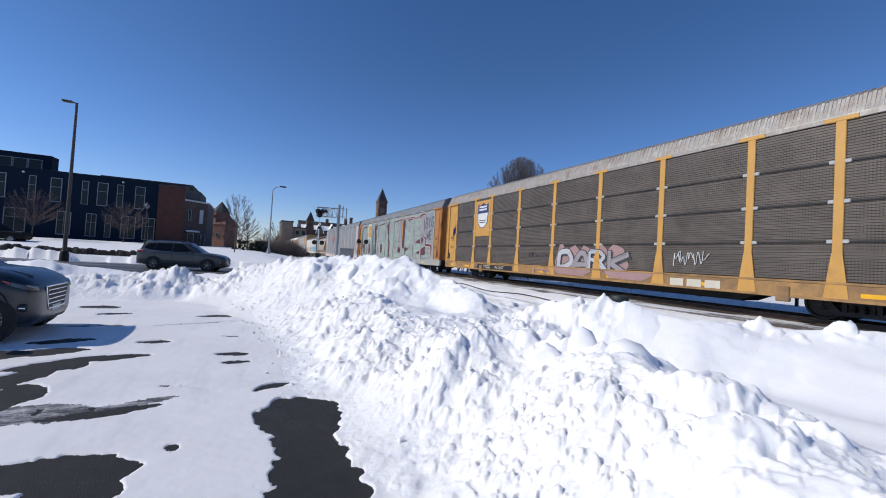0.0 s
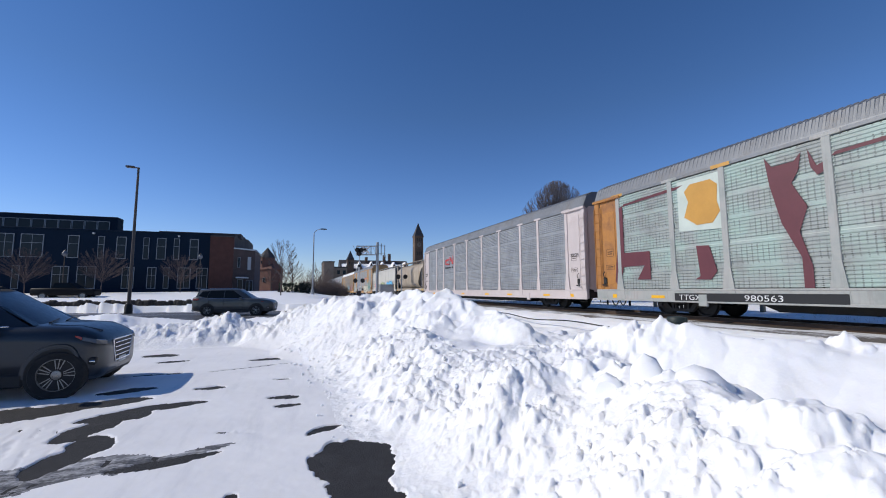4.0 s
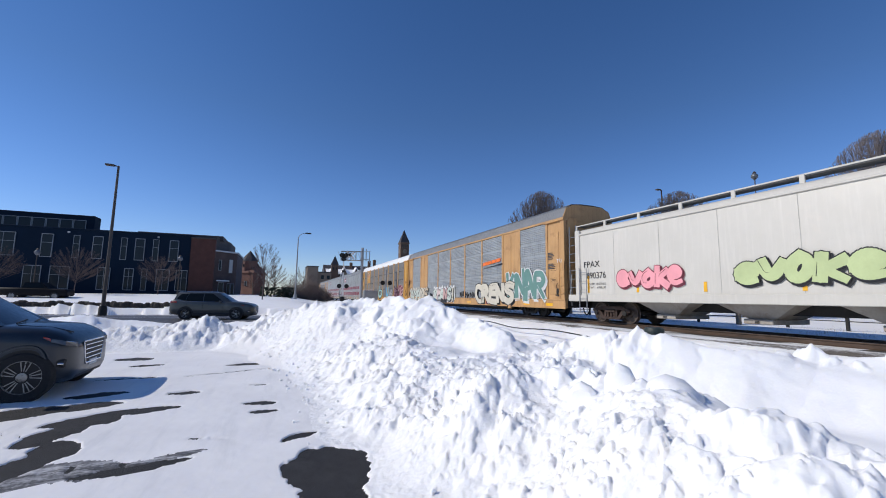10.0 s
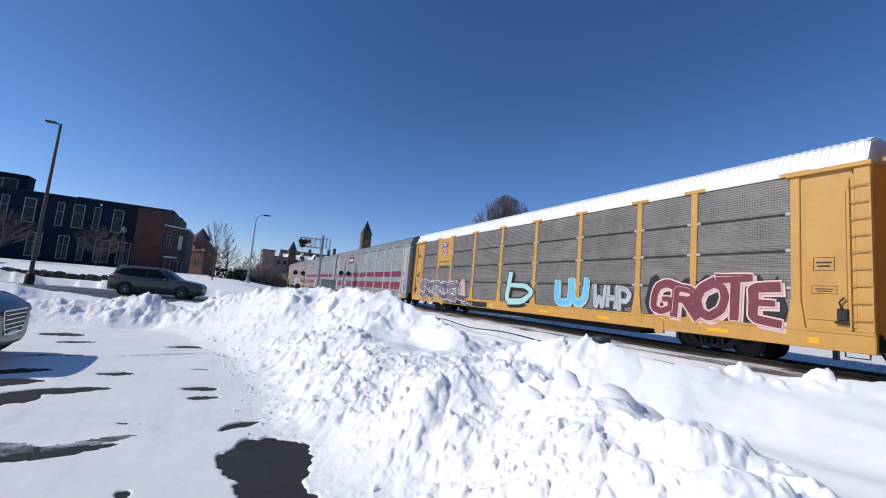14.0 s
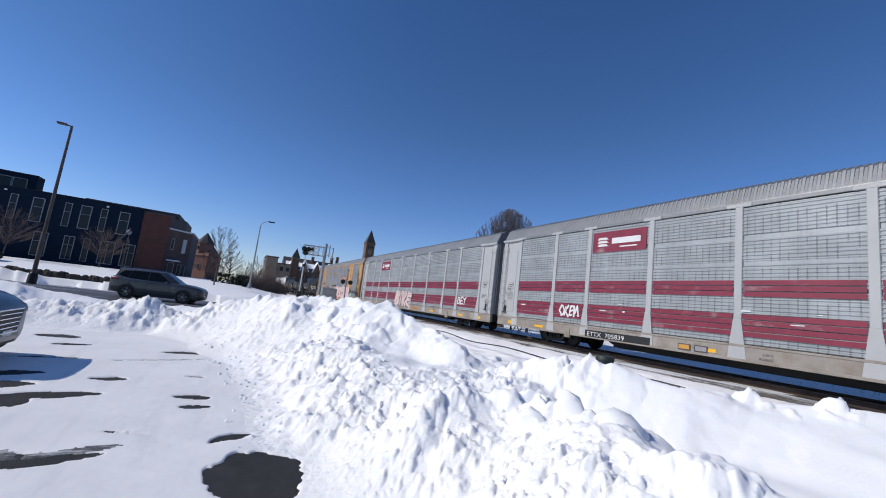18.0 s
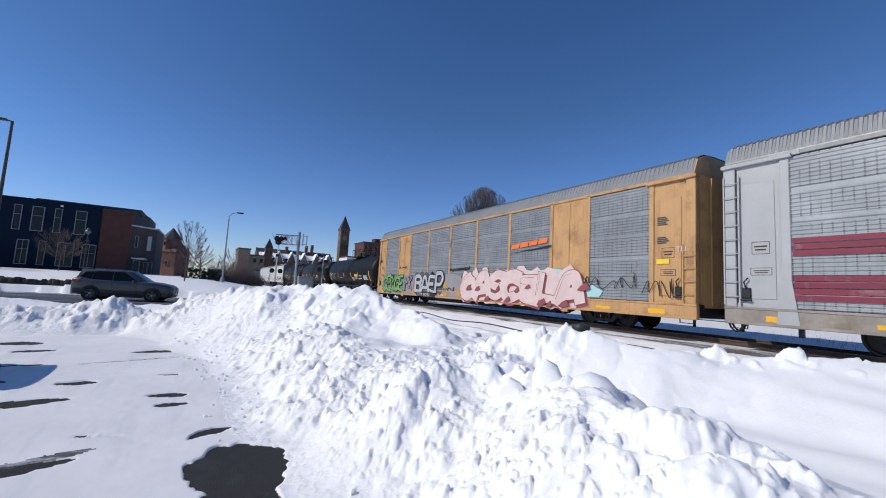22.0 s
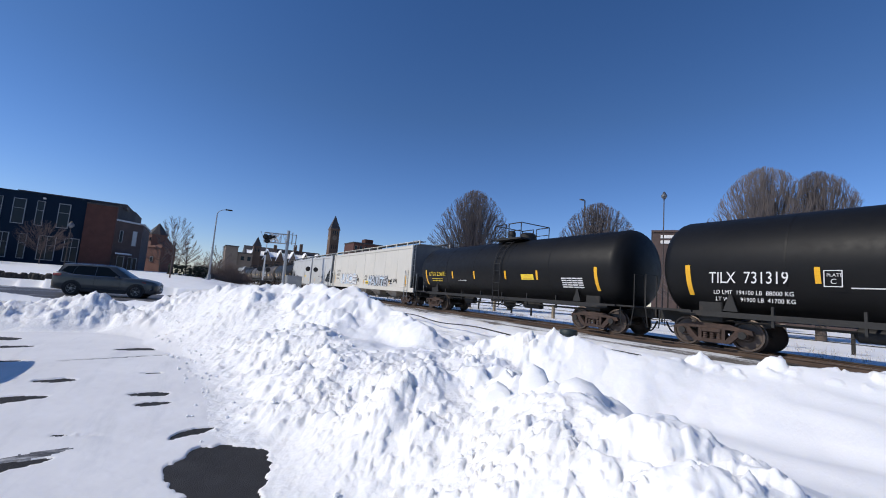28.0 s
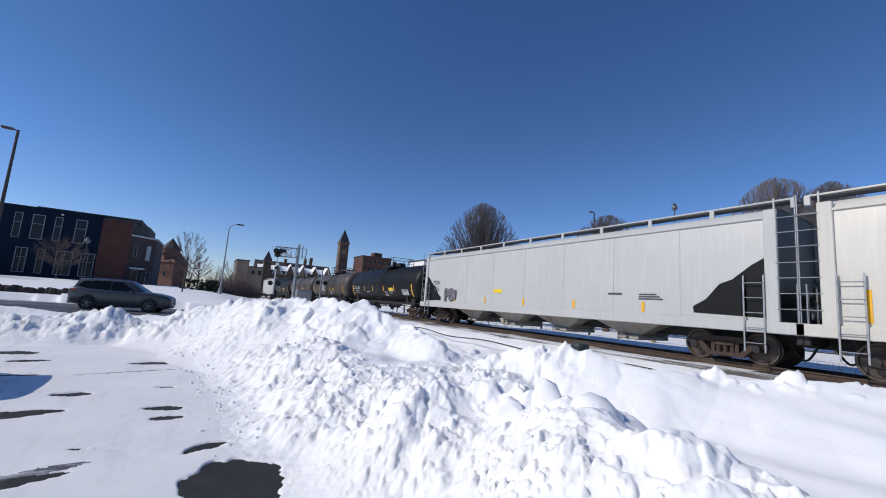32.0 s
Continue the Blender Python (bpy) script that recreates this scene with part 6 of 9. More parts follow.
def ladder(parent, y, z0, z1, x=-HALF - 0.05, w=0.42, material=None, name="ladder"):
    s = Shape()
    s.box(x - 0.012, x + 0.012, y - w / 2 - 0.02, y - w / 2 + 0.02, z0, z1).box(x - 0.012, x + 0.012, y + w / 2 - 0.02, y + w / 2 + 0.02, z0, z1)
    lad = part(name, s, material, parent)
    n = int((z1 - z0) / 0.42)
    rung = cached(("rung", w, material.name), lambda: Shape().tube((-0.015, -w / 2, 0), (-0.015, w / 2, 0), 0.014, 6).mesh("rung"))
    for i in range(n):
        part("rung", rung, material, lad, at=(x - 0.02, y, z0 + 0.25 + i * 0.42))
    return lad


BAYS = [12.4, 9.6, 7.5, 4.5, 1.5, -1.5, -4.5, -7.5, -9.6, -12.4]
SILL0, SILL1, EAVE = 0.54, 1.03, 5.32


def panel_mesh(w, z0, z1, ribs, deep, seams):
    """A corrugated sheet that faces -x, centred on y = 0."""
    s = Shape()
    n = ribs * 4
    zs, xs = [], []
    for i in range(n + 1):
        t = i / n
        k = (0.0, 1.0, 1.0, 0.0)[i % 4] if i < n else 0.0
        zs.append(z0 + (z1 - z0) * t)
        flat = any(abs(t - q) < 0.55 / ribs for q in seams)
        xs.append(0.012 if flat else -deep * k)
    s.sheet(lambda u, j: (xs[j], u, zs[j]), (-w / 2, w / 2), range(n + 1))
    s.box(0.03, 0.06, -w / 2, w / 2, z0, z1)
    return s.mesh("panel")


def roof_mesh(half_len, rise=0.0):
    s = Shape()
    prof = [(-1.64, EAVE - 0.02), (-1.63, EAVE + 0.06), (-1.42, EAVE + 0.42 + rise * 0.7), (-1.0, EAVE + 0.58 + rise), (-0.4, EAVE + 0.63 + rise), (0.4, EAVE + 0.63 + rise), (1.0, EAVE + 0.58 + rise), (1.42, EAVE + 0.42 + rise * 0.7), (1.63, EAVE + 0.06), (1.64, EAVE - 0.02)]
    ys, lift = [], []
    n = int(half_len * 2 / 0.17)
    for i in range(n):
        y = -half_len + i * half_len * 2 / n
        ys += [y, y + 0.05, y + 0.07, y + 0.13]
        lift += [0.0, 0.0, 0.016, 0.016]
    ys.append(half_len)
    lift.append(0.0)
    s.sheet(lambda i, j: (prof[j][0] * (1 + 0.012 * (lift[i] > 0) * (1 < j < 8)), ys[i], prof[j][1] + lift[i] * (1 < j < 8)), range(len(ys)), range(len(prof)))
    return s.mesh("roof")


def post_mesh():
    s = Shape()
    s.box(-0.05, 0.05, -0.11, 0.11, SILL1 + 0.75, EAVE - 0.02, 0.015)
    s.prism([(-0.26, SILL0 + 0.06), (0.26, SILL0 + 0.06), (0.11, SILL1 + 0.76), (-0.11, SILL1 + 0.76)], "x", -0.06, 0.05)
    s.box(-0.06, 0.06, -0.36, 0.36, EAVE - 0.10, EAVE + 0.02, 0.015)
    return s.mesh("post")


def slim_post_mesh():
    return Shape().box(-0.04, 0.05, -0.09, 0.09, SILL1 - 0.05, EAVE, 0.012).mesh("post")


def autorack(label, y0, panel, post, sill, roof, door, style, solid=(), truck_paint=IRON, far_panel=None, end_tone=None):
    """A long enclosed car carrier. style: 'slat' four sheets with seams, 'rib' corrugated sheets, 'flush' sheets set in a solid frame."""
    car = thing("autorack_car", label, "railcar", "railcars", at=pose(TRACK_X, y0, RAIL_Z))
    car["y0"] = y0
    part("underframe", painted("ar_under", IRON, lambda: Shape().box(-1.25, 1.25, -13.6, 13.6, 0.86, 1.08).box(-0.35, 0.35, -13.2, 13.2, 0.62, 0.9).prism([(-8.0, 0.85), (-6.7, 0.27), (6.7, 0.27), (8.0, 0.85)], "x", -0.5, 0.5).box(-1.3, 1.3, -0.15, 0.15, 0.55, 0.9).box(-1.3, 1.3, -5.2, -4.9, 0.6, 0.9).box(-1.3, 1.3, 4.9, 5.2, 0.6, 0.9).mesh("underframe")), IRON, car)
    part("floor", painted("ar_floor", IRON, lambda: Shape().box(-1.5, 1.5, -13.8, 13.8, 1.08, 1.14).box(-1.5, 1.5, -13.6, 13.6, 3.1, 3.2).mesh("floor")), IRON, car)
    flush = style == "flush"
    part("roof", painted(("ar_roof", flush), roof, lambda: roof_mesh(13.85, 0.18)), roof, car, "corrugated roof")
    part("roof_lining", painted("ar_lining", IRON, lambda: Shape().box(-1.45, 1.45, -13.7, 13.7, EAVE + 0.02, EAVE + 0.16).mesh("roof_lining")), IRON, car)
    for sx in (-1, 1):
        turn = None if sx < 0 else (0, 0, 180)
        xs = sx * HALF
        part("side_sill", painted("ar_sill", sill, lambda: Shape().box(-0.05, 0.12, -13.95, 13.95, SILL0 + 0.04, SILL1, 0.02).mesh("side_sill")), sill, car, at=(xs, 0, 0), turn=turn)
        for z0, z1 in ((SILL0, SILL0 + 0.08), (SILL1 - 0.06, SILL1 + 0.01)):
            part("sill_flange", painted(("ar_flange", z0), sill, lambda: Shape().box(-0.07, -0.005, -13.95, 13.95, z0, z1, 0.01).mesh("sill_flange")), sill, car, at=(xs, 0, 0), turn=turn)
        for y in (-8.45, 8.45):
            part("jack_pad", painted("ar_jack", sill, lambda: Shape().box(-0.09, 0.02, -0.17, 0.17, SILL0 - 0.12, SILL0 + 0.3, 0.02).mesh("jack_pad")), sill, car, at=(xs, y, 0), turn=turn)
        part("top_rail", painted("ar_toprail", post if flush else roof, lambda: Shape().box(-0.04, 0.10, -13.9, 13.9, EAVE - 0.09, EAVE + 0.03, 0.012).mesh("top_rail")), post if flush else roof, car, at=(xs, 0, 0), turn=turn)
        for i in range(9):
            a, b = BAYS[i], BAYS[i + 1]
            w, c = round(a - b, 3), (a + b) / 2
            if flush and i in (1, 7):
                part("blank_panel", painted(("ar_blank", w), post, lambda: Shape().box(0.0, 0.05, -w / 2, w / 2, SILL1, EAVE - 0.05).box(-0.025, 0, -0.03, 0.03, SILL1 + 0.1, EAVE - 0.2).box(-0.018, 0, -w / 2 + 0.04, -w / 2 + 0.1, SILL1, EAVE - 0.1).box(-0.018, 0, w / 2 - 0.1, w / 2 - 0.04, SILL1, EAVE - 0.1).studs([(-0.012, u * w, z) for u in (-0.38, -0.1, 0.1, 0.38) for z in (2.0, 3.1, 3.25, 4.2, 4.85)], 0.022).mesh("blank_panel")), post, car, "blank sheet panel", at=(xs, c, 0), turn=turn)
                continue
            key, ribs, deep, seams = {"slat": (("pan_s", w), 56, 0.022, (0.25, 0.5, 0.75)), "rib": (("pan_r", w), 38, 0.026, (0.19, 0.385, 0.58, 0.775)), "flush": (("pan_f", w), 38, 0.024, (0.19, 0.385, 0.58, 0.775))}[style]
            part("side_panel", painted(key, panel, lambda: panel_mesh(w - 0.16, SILL1 + 0.02, EAVE - 0.12, ribs, deep, seams)), panel, car, at=(xs, c, 0), turn=turn)
            if style == "slat":
                for k in (1, 2, 3):
                    part("seam", painted(("seam", w), IRON, lambda: Shape().box(-0.02, 0.02, -w / 2 + 0.06, w / 2 - 0.06, -0.022, 0.022).mesh("seam")), IRON, car, at=(xs, c, SILL1 + 0.02 + (EAVE - SILL1 - 0.14) * k / 4), turn=turn)
                    if sx < 0:
                        for e in (-1, 1):
                            part("clip", painted("clip", LIGHT_GREY, lambda: Shape().box(-0.05, 0.0, -0.07, 0.07, -0.05, 0.05, 0.015).mesh("clip")), LIGHT_GREY, car, at=(xs, c + e * (w / 2 - 0.16), SILL1 + 0.02 + (EAVE - SILL1 - 0.14) * k / 4))
        for y in BAYS:
            part("post", painted("ar_slim" if flush else "ar_post", post, slim_post_mesh if flush else post_mesh), post, car, at=(xs, y, 0), turn=turn)
        for e in (-1, 1):
            dm = painted("ar_door", door, lambda: Shape().box(0.0, 0.05, -0.62, 0.58, SILL1, EAVE - 0.12, 0.01).mesh("end_bay"))
            bay = part("end_bay", dm, door, car, at=(xs, e * 13.05, 0), turn=turn)
            part("door_rail", painted("ar_door_rail", door, lambda: Shape().box(-0.03, 0.005, -0.58, -0.50, SILL1 + 0.1, EAVE - 0.3, 0.01).mesh("door_rail")), door, bay)
            part("door_panel", painted("ar_door_panel", door, lambda: Shape().box(-0.02, 0.005, -0.4, 0.42, SILL1 + 0.25, EAVE - 0.7, 0.008).mesh("door_panel")), door, bay)
            part("corner_post", painted("ar_corner", door, lambda: Shape().box(-0.05, 0.14, -0.16, 0.16, SILL1, EAVE - 0.1, 0.02).mesh("corner_post")), door, car, at=(xs, e * 13.78, 0), turn=turn)
            if sx < 0:
                rect(car, e * 13.615 - 0.03, e * 13.615 + 0.03, SILL1 + 0.12, EAVE - 0.2, IRON, xs - 0.008, "door_gap", "dark gap beside the door")
                part("door_lintel", painted("ar_lintel", door, lambda: Shape().box(-0.12, 0.0, -0.88, 0.88, EAVE - 0.15, EAVE - 0.03, 0.015).mesh("door_lintel")), door, car, at=(xs, e * 13.1, 0))
                latch = part("door_latch", painted("ar_latch", IRON, lambda: Shape().box(-0.07, 0.0, -0.11, 0.11, -0.16, 0.14, 0.02).mesh("door_latch")), IRON, car, "black iron door latch", at=(xs, e * 13.36, SILL1 + 0.42))
                part("latch_lever", painted("ar_lever", IRON, lambda: Shape().path([(-0.08, 0, 0.1), (-0.11, 0.04, 0.3), (-0.09, -0.06, 0.42)], 0.02, 6).tube((-0.08, -0.14, -0.22), (-0.08, 0.14, -0.2), 0.03, 8).mesh("latch_lever")), IRON, latch)
                for z, wy, hz in ((2.55, 0.44, 0.34), (1.95, 0.52, 0.2)):
                    part("print_frame", painted(("ar_frame", wy), RUST, lambda: Shape().box(-0.006, 0, -wy / 2, wy / 2, 0, 0.012).box(-0.006, 0, -wy / 2, wy / 2, hz, hz + 0.012).box(-0.006, 0, -wy / 2, -wy / 2 + 0.012, 0, hz).box(-0.006, 0, wy / 2 - 0.012, wy / 2, 0, hz).mesh("print_frame")), RUST, car, at=(xs - 0.02, e * 13.0, z))
                    rect(car, e * 13.0 - wy * 0.36, e * 13.0 + wy * 0.36, z + hz * 0.58, z + hz * 0.7, RUST, xs - 0.026, "print_line")
                    rect(car, e * 13.0 - wy * 0.3, e * 13.0 + wy * 0.3, z + hz * 0.3, z + hz * 0.42, RUST, xs - 0.026, "print_line")
                ladder(car, e * 13.72, SILL1 + 0.05, 3.0 if flush else EAVE - 0.4, xs - 0.07, 0.40, door)
                part("step", painted("ar_step", IRON, lambda: Shape().path([(0, -0.25, 0.95), (0, -0.22, 0.42), (0, 0.22, 0.42), (0, 0.25, 0.95)], 0.02, 6).mesh("step")), IRON, car, at=(xs + 0.02, e * 13.6, 0))
                rect(car, e * 12.6 - 0.3, e * 12.6 + 0.3, 0.66, 0.82, PAINT["amber"], xs - 0.056, "reflector", "amber reflective strip")
        for y in (-10.4, -6.0, -2.4, 2.4, 6.0, 10.4):
            if sx < 0:
                rect(car, y - 0.32, y + 0.32, 0.68, 0.79, PAINT["amber"], xs - 0.056, "reflector", "amber reflective strip")
    for e in (-1, 1):
        for sx in (-1, 1):
            arc = [(sx * 1.56 * math.cos(q), 0.48 * math.sin(q) ** 0.8) for q in np.linspace(0.02, math.pi / 2, 9)]
            bow = arc + [(u * 0.96, v - 0.05) for u, v in reversed(arc)]
            bow = [(u, e * v) for u, v in bow]
            dr = part("end_door", painted(("ar_end", sx, e), end_tone or door, lambda: Shape().prism(bow, "z", SILL1 - 0.1, EAVE - 0.02).mesh("end_door", 40)), end_tone or door, car, "curved end door", at=(0, e * 13.62, 0))
            for q in (0.5, 0.95):
                u, v = sx * 1.57 * math.cos(q), e * (0.49 * math.sin(q) ** 0.8 + 0.01)
                part("door_rib", painted(("ar_door_rib", sx, e, q), door, lambda: Shape().box(u - 0.025, u + 0.025, v - 0.025, v + 0.025, SILL1, EAVE - 0.1).mesh("door_rib")), door, dr)
            for z in (1.9, 3.3, 4.7):
                part("hinge", painted(("ar_hinge", sx, e), IRON, lambda: Shape().box(sx * 1.50 - 0.06, sx * 1.50 + 0.06, e * 0.14 - 0.07, e * 0.14 + 0.07, -0.06, 0.06, 0.015).mesh("hinge")), IRON, dr, at=(0, 0, z))
        part("end_header", painted("ar_header", door if flush else roof, lambda: Shape().prism([(-1.62, EAVE - 0.12), (-1.62, EAVE + 0.05), (-1.42, EAVE + 0.52), (-0.9, EAVE + 0.74), (0.9, EAVE + 0.74), (1.42, EAVE + 0.52), (1.62, EAVE + 0.05), (1.62, EAVE - 0.12)], "y", -0.12, 0.12).mesh("end_header")), door if flush else roof, car, at=(0, e * 13.78, 0))
        part("end_beam", painted("ar_beam", IRON, lambda: Shape().box(-1.5, 1.5, -0.1, 0.1, 0.6, 1.04, 0.03).mesh("end_beam")), IRON, car, at=(0, e * 13.85, 0))
        truck(car, e * 9.9, truck_paint)
        coupler(car, e * 13.95, e)
    return car


def shield(car, y0, y1, z0, z1, x=-HALF - 0.05):
    """A shield-shaped emblem in navy, white and red, with no lettering."""
    c, w, h = (y0 + y1) / 2, y0 - y1, z1 - z0
    body = [(-0.5, 0.97), (-0.3, 0.9), (0, 1.0), (0.3, 0.9), (0.5, 0.97), (0.54, 0.62), (0.46, 0.2), (0.25, 0.06), (0, 0.0), (-0.25, 0.06), (-0.46, 0.2), (-0.54, 0.62)]
    patch(car, [(c - u * w, z0 + v * h) for u, v in body], PAINT["navy"], x, "emblem", "navy-edged shield-shaped emblem")
    patch(car, [(c - u * w * 0.9, z0 + 0.03 * h + v * h * 0.94) for u, v in [(-0.53, 0.6), (0.53, 0.6), (0.46, 0.2), (0.25, 0.06), (0, 0.0), (-0.25, 0.06), (-0.46, 0.2)]], PAINT["white"], x - 0.004, "emblem_field", "white lower field")
    patch(car, [(c - u * w * 0.95, z0 + v * h) for u, v in [(-0.5, 0.95), (-0.3, 0.88), (0, 0.98), (0.3, 0.88), (0.5, 0.95), (0.53, 0.62), (-0.53, 0.62)]], PAINT["navy"], x - 0.008, "emblem_band", "navy upper band")
    for k in (0.70, 0.81):
        rect(car, c + w * 0.36, c - w * 0.36, z0 + h * k, z0 + h * (k + 0.065), PAINT["white"], x - 0.016, "emblem_bar")
    return c, w, h


def emblem_stripes(car, c, w, z0, h, x=-HALF - 0.06):
    for k in range(6):
        u = -0.36 + k * 0.144
        rect(car, c - u * w + 0.03 * w, c - u * w - 0.03 * w, z0 + 0.14 * h, z0 + 0.58 * h, PAINT["red"], x - 0.012, "emblem_bar")


def swoosh_logo(car, ya, yb, z0, h):
    """An orange slanting wordmark reduced to blocks over a black wedge."""
    n = 4
    w = (ya - yb) / n
    for k in range(n):
        a, q = ya - k * w, 0.06 * k
        patch(car, [(a, z0 + (0.30 + q) * h), (a - w * 0.92, z0 + (0.36 + q) * h), (a - w * 1.02, z0 + (0.66 + q) * h), (a - w * 0.12, z0 + (0.62 + q) * h)], PAINT["orange"], -HALF - 0.05, "logo_block", "orange slanted logo block")
    patch(car, [(ya + 0.1, z0 + 0.02), (yb - 0.25, z0 + 0.36 * h), (yb - 0.25, z0 + 0.22 * h)], PAINT["black"], -HALF - 0.05, "logo_wedge", "thin black logo wedge")


# centre of each car when the clip starts
YA = 15.2
CENTRES = dict(A=14.85, B=43.85, C=72.5, D=93.9, E=111.1, F=135.45, G=163.6, H=192.85, I=221.5, J=250.2, K=273.9, L=291.5, M=308.7, N=327.4, O=348.3, P=368.0, Q=385.9, R=403.7, S=421.6, T=441.0)

car_a = autorack("long car carrier with dark brown pierced panels and yellow posts", CENTRES["A"], BROWN_PANEL, YELLOW, DIRTY_SILL, OLD_ROOF, YELLOW, "slat")
rect(car_a, 9.45, 7.65, 2.75, 5.1, YELLOW, -HALF - 0.045, "sign_plate", "yellow plate with a shield")
_c, _w, _h = shield(car_a, 9.2, 7.9, 3.25, 4.95, -HALF - 0.055)
for _k, _t in ((0, 0.30), (1, 0.22)):
    rect(car_a, _c + _w * 0.3, _c - _w * 0.3, 3.25 + _h * _t, 3.25 + _h * (_t + 0.03), PAINT["black"], -HALF - 0.068, "scrawl")
graffiti(car_a, "DARK", 1.1, 0.85, 1.15, PAINT["ash"], PAINT["darkgrey"], stretch=1.5, fat=0.03, back=PAINT["dusk"], fills=[PAINT["silver"], PAINT["ash"]])
scribble(car_a, 2.8, 0.62, 1.3, 0.32, PAINT["lilac"], 5, 9, 0.02, -HALF - 0.07)
scribble(car_a, 3.8, 1.35, 2.2, 0.5, PAINT["darkgrey"], 6, 9, 0.014, -HALF - 0.04)
for _y0, _y1 in ((1.3, -1.2), (-1.9, -4.3)):
    patch(car_a, [(_y0, 0.98), (_y0 - 0.3, 0.70), (_y1 + 0.5, 0.66), (_y1, 0.9), (_y1 + 0.2, 1.03)], PAINT["dusk"], -HALF - 0.062, "spray_cloud", "faded pink spray over the sill")
scribble(car_a, -5.0, 1.15, 1.3, 0.85, PAINT["white"], 3, 10, 0.014, -HALF - 0.04)
for _k in range(3):
    rect(car_a, -5.0 - _k * 0.62, -5.5 - _k * 0.62, 0.62, 0.87, PAINT["cream"], -HALF - 0.062, "logo_block")
rect(car_a, 8.9, 4.9, 0.60, 0.90, PAINT["black"], -HALF - 0.062, "number_board")
letters(car_a, "941697", 6.75, 0.66, 0.28, PAINT["cream"], -HALF - 0.075, stretch=1.2)
letters(car_a, "TTGX", 8.1, 0.66, 0.30, PAINT["cream"], -HALF - 0.075)
scribble(car_a, 12.9, 2.6, 0.5, 1.3, PAINT["navy"], 8, 8, 0.02, -HALF - 0.04)

car_b = autorack("long car carrier with panels overpainted pale mint and maroon, orange ends", CENTRES["B"], MINT_PANEL, MINT, MINT, GALV_ROOF, ORANGE, "rib")
_m = PAINT["oxblood"]


def sprayed_line(car, pts, wide, material, edge, x=-HALF - 0.045):
    """A broad sprayed line with a pale fringe."""
    e, m = Shape(), Shape()
    ribbon(e, pts, wide * 0.5 + 0.05, wide * 0.5 + 0.05, x)
    ribbon(m, pts, wide * 0.5, wide * 0.5, x - 0.006)
    part("spray_fringe", e, edge, car, "pale pink fringe of spray")
    part("sprayed_line", m, material, car, "broad maroon sprayed line")


sprayed_line(car_b, [(-9.2, 4.72), (-9.6, 4.98), (-10.35, 4.98), (-10.3, 4.0), (-10.32, 2.95), (-10.78, 2.86), (-10.72, 2.25), (-11.95, 2.2), (-12.2, 1.15)], 0.17, _m, PAINT["petal"])
sprayed_line(car_b, [(-4.75, 4.55), (-5.1, 4.88), (-7.3, 4.95), (-8.0, 4.76), (-8.7, 4.8), (-9.35, 4.98)], 0.10, _m, PAINT["petal"])
sprayed_line(car_b, [(-3.5, 4.95), (-3.42, 3.4), (-3.1, 1.7)], 0.07, _m, PAINT["petal"])
patch(car_b, [(9.25, 5.1), (7.5, 5.1), (7.5, 3.1), (9.25, 3.2)], PAINT["mist"], -HALF - 0.043, "spray_field", "pale field sprayed behind the orange blob")
for _p in ([(12.5, 4.65), (12.1, 4.75), (12.1, 2.64), (10.7, 2.6), (10.7, 1.43), (11.4, 1.45), (11.0, 2.03), (12.15, 2.02), (12.45, 1.1), (12.7, 1.4), (12.5, 2.9)], [(8.6, 2.6), (8.1, 2.57), (7.85, 1.65), (8.1, 1.36), (8.7, 1.38), (8.5, 1.5)],
           [(6.1, 5.1), (5.9, 4.75), (5.3, 4.76), (5.1, 4.98), (5.2, 4.48), (5.4, 4.12), (5.05, 3.37), (5.3, 2.67), (5.05, 1.68), (5.05, 1.05), (5.3, 1.03), (5.3, 1.93), (5.75, 2.98), (6.0, 4.17)], [(4.95, 5.03), (4.9, 4.47), (4.75, 4.2), (4.55, 4.28), (4.4, 4.8), (4.55, 4.55), (4.75, 4.47)],
           [(3.2, 1.6), (2.9, 1.4), (2.6, 1.6), (2.55, 2.3), (2.8, 2.6), (3.15, 2.4)], [(1.3, 5.0), (0.8, 4.5), (0.1, 5.0), (0.2, 4.4), (0.0, 3.6), (0.4, 3.3), (0.55, 4.0)],
           [(0.35, 3.4), (0.0, 3.2), (-0.3, 2.6), (-0.25, 1.1), (0.1, 1.1), (0.05, 2.3)], [(-4.62, 4.5), (-4.8, 4.75), (-5.2, 4.85), (-5.15, 3.0), (-5.1, 2.05), (-6.45, 2.0), (-5.55, 1.6), (-5.6, 1.1), (-5.5, 1.1), (-5.3, 1.95), (-4.62, 2.05)],
           [(-3.0, 1.55), (-3.95, 1.55), (-3.95, 1.95), (-3.4, 2.15)], [(-8.2, 2.52), (-9.75, 2.92), (-10.25, 2.85), (-10.2, 2.6), (-9.75, 2.35)], [(-8.5, 1.55), (-9.6, 1.85), (-10.7, 2.15), (-10.65, 1.4), (-9.7, 1.35)]):
    patch(car_b, _p, _m, -HALF - 0.045, "sprayed_shape", "maroon sprayed stroke")
for _y0, _y1, _z in ((12.1, 9.0, 5.0), (4.4, 1.6, 4.92), (-1.7, -4.3, 5.0), (-6.0, -9.4, 4.95)):
    patch(car_b, [(_y0, _z - 0.28), (_y0 - 0.1, _z - 0.18), (_y1 + 0.5, _z - 0.05), (_y1, _z - 0.05), (_y1 + 0.3, _z - 0.16)], _m, -HALF - 0.045, "sprayed_shape")
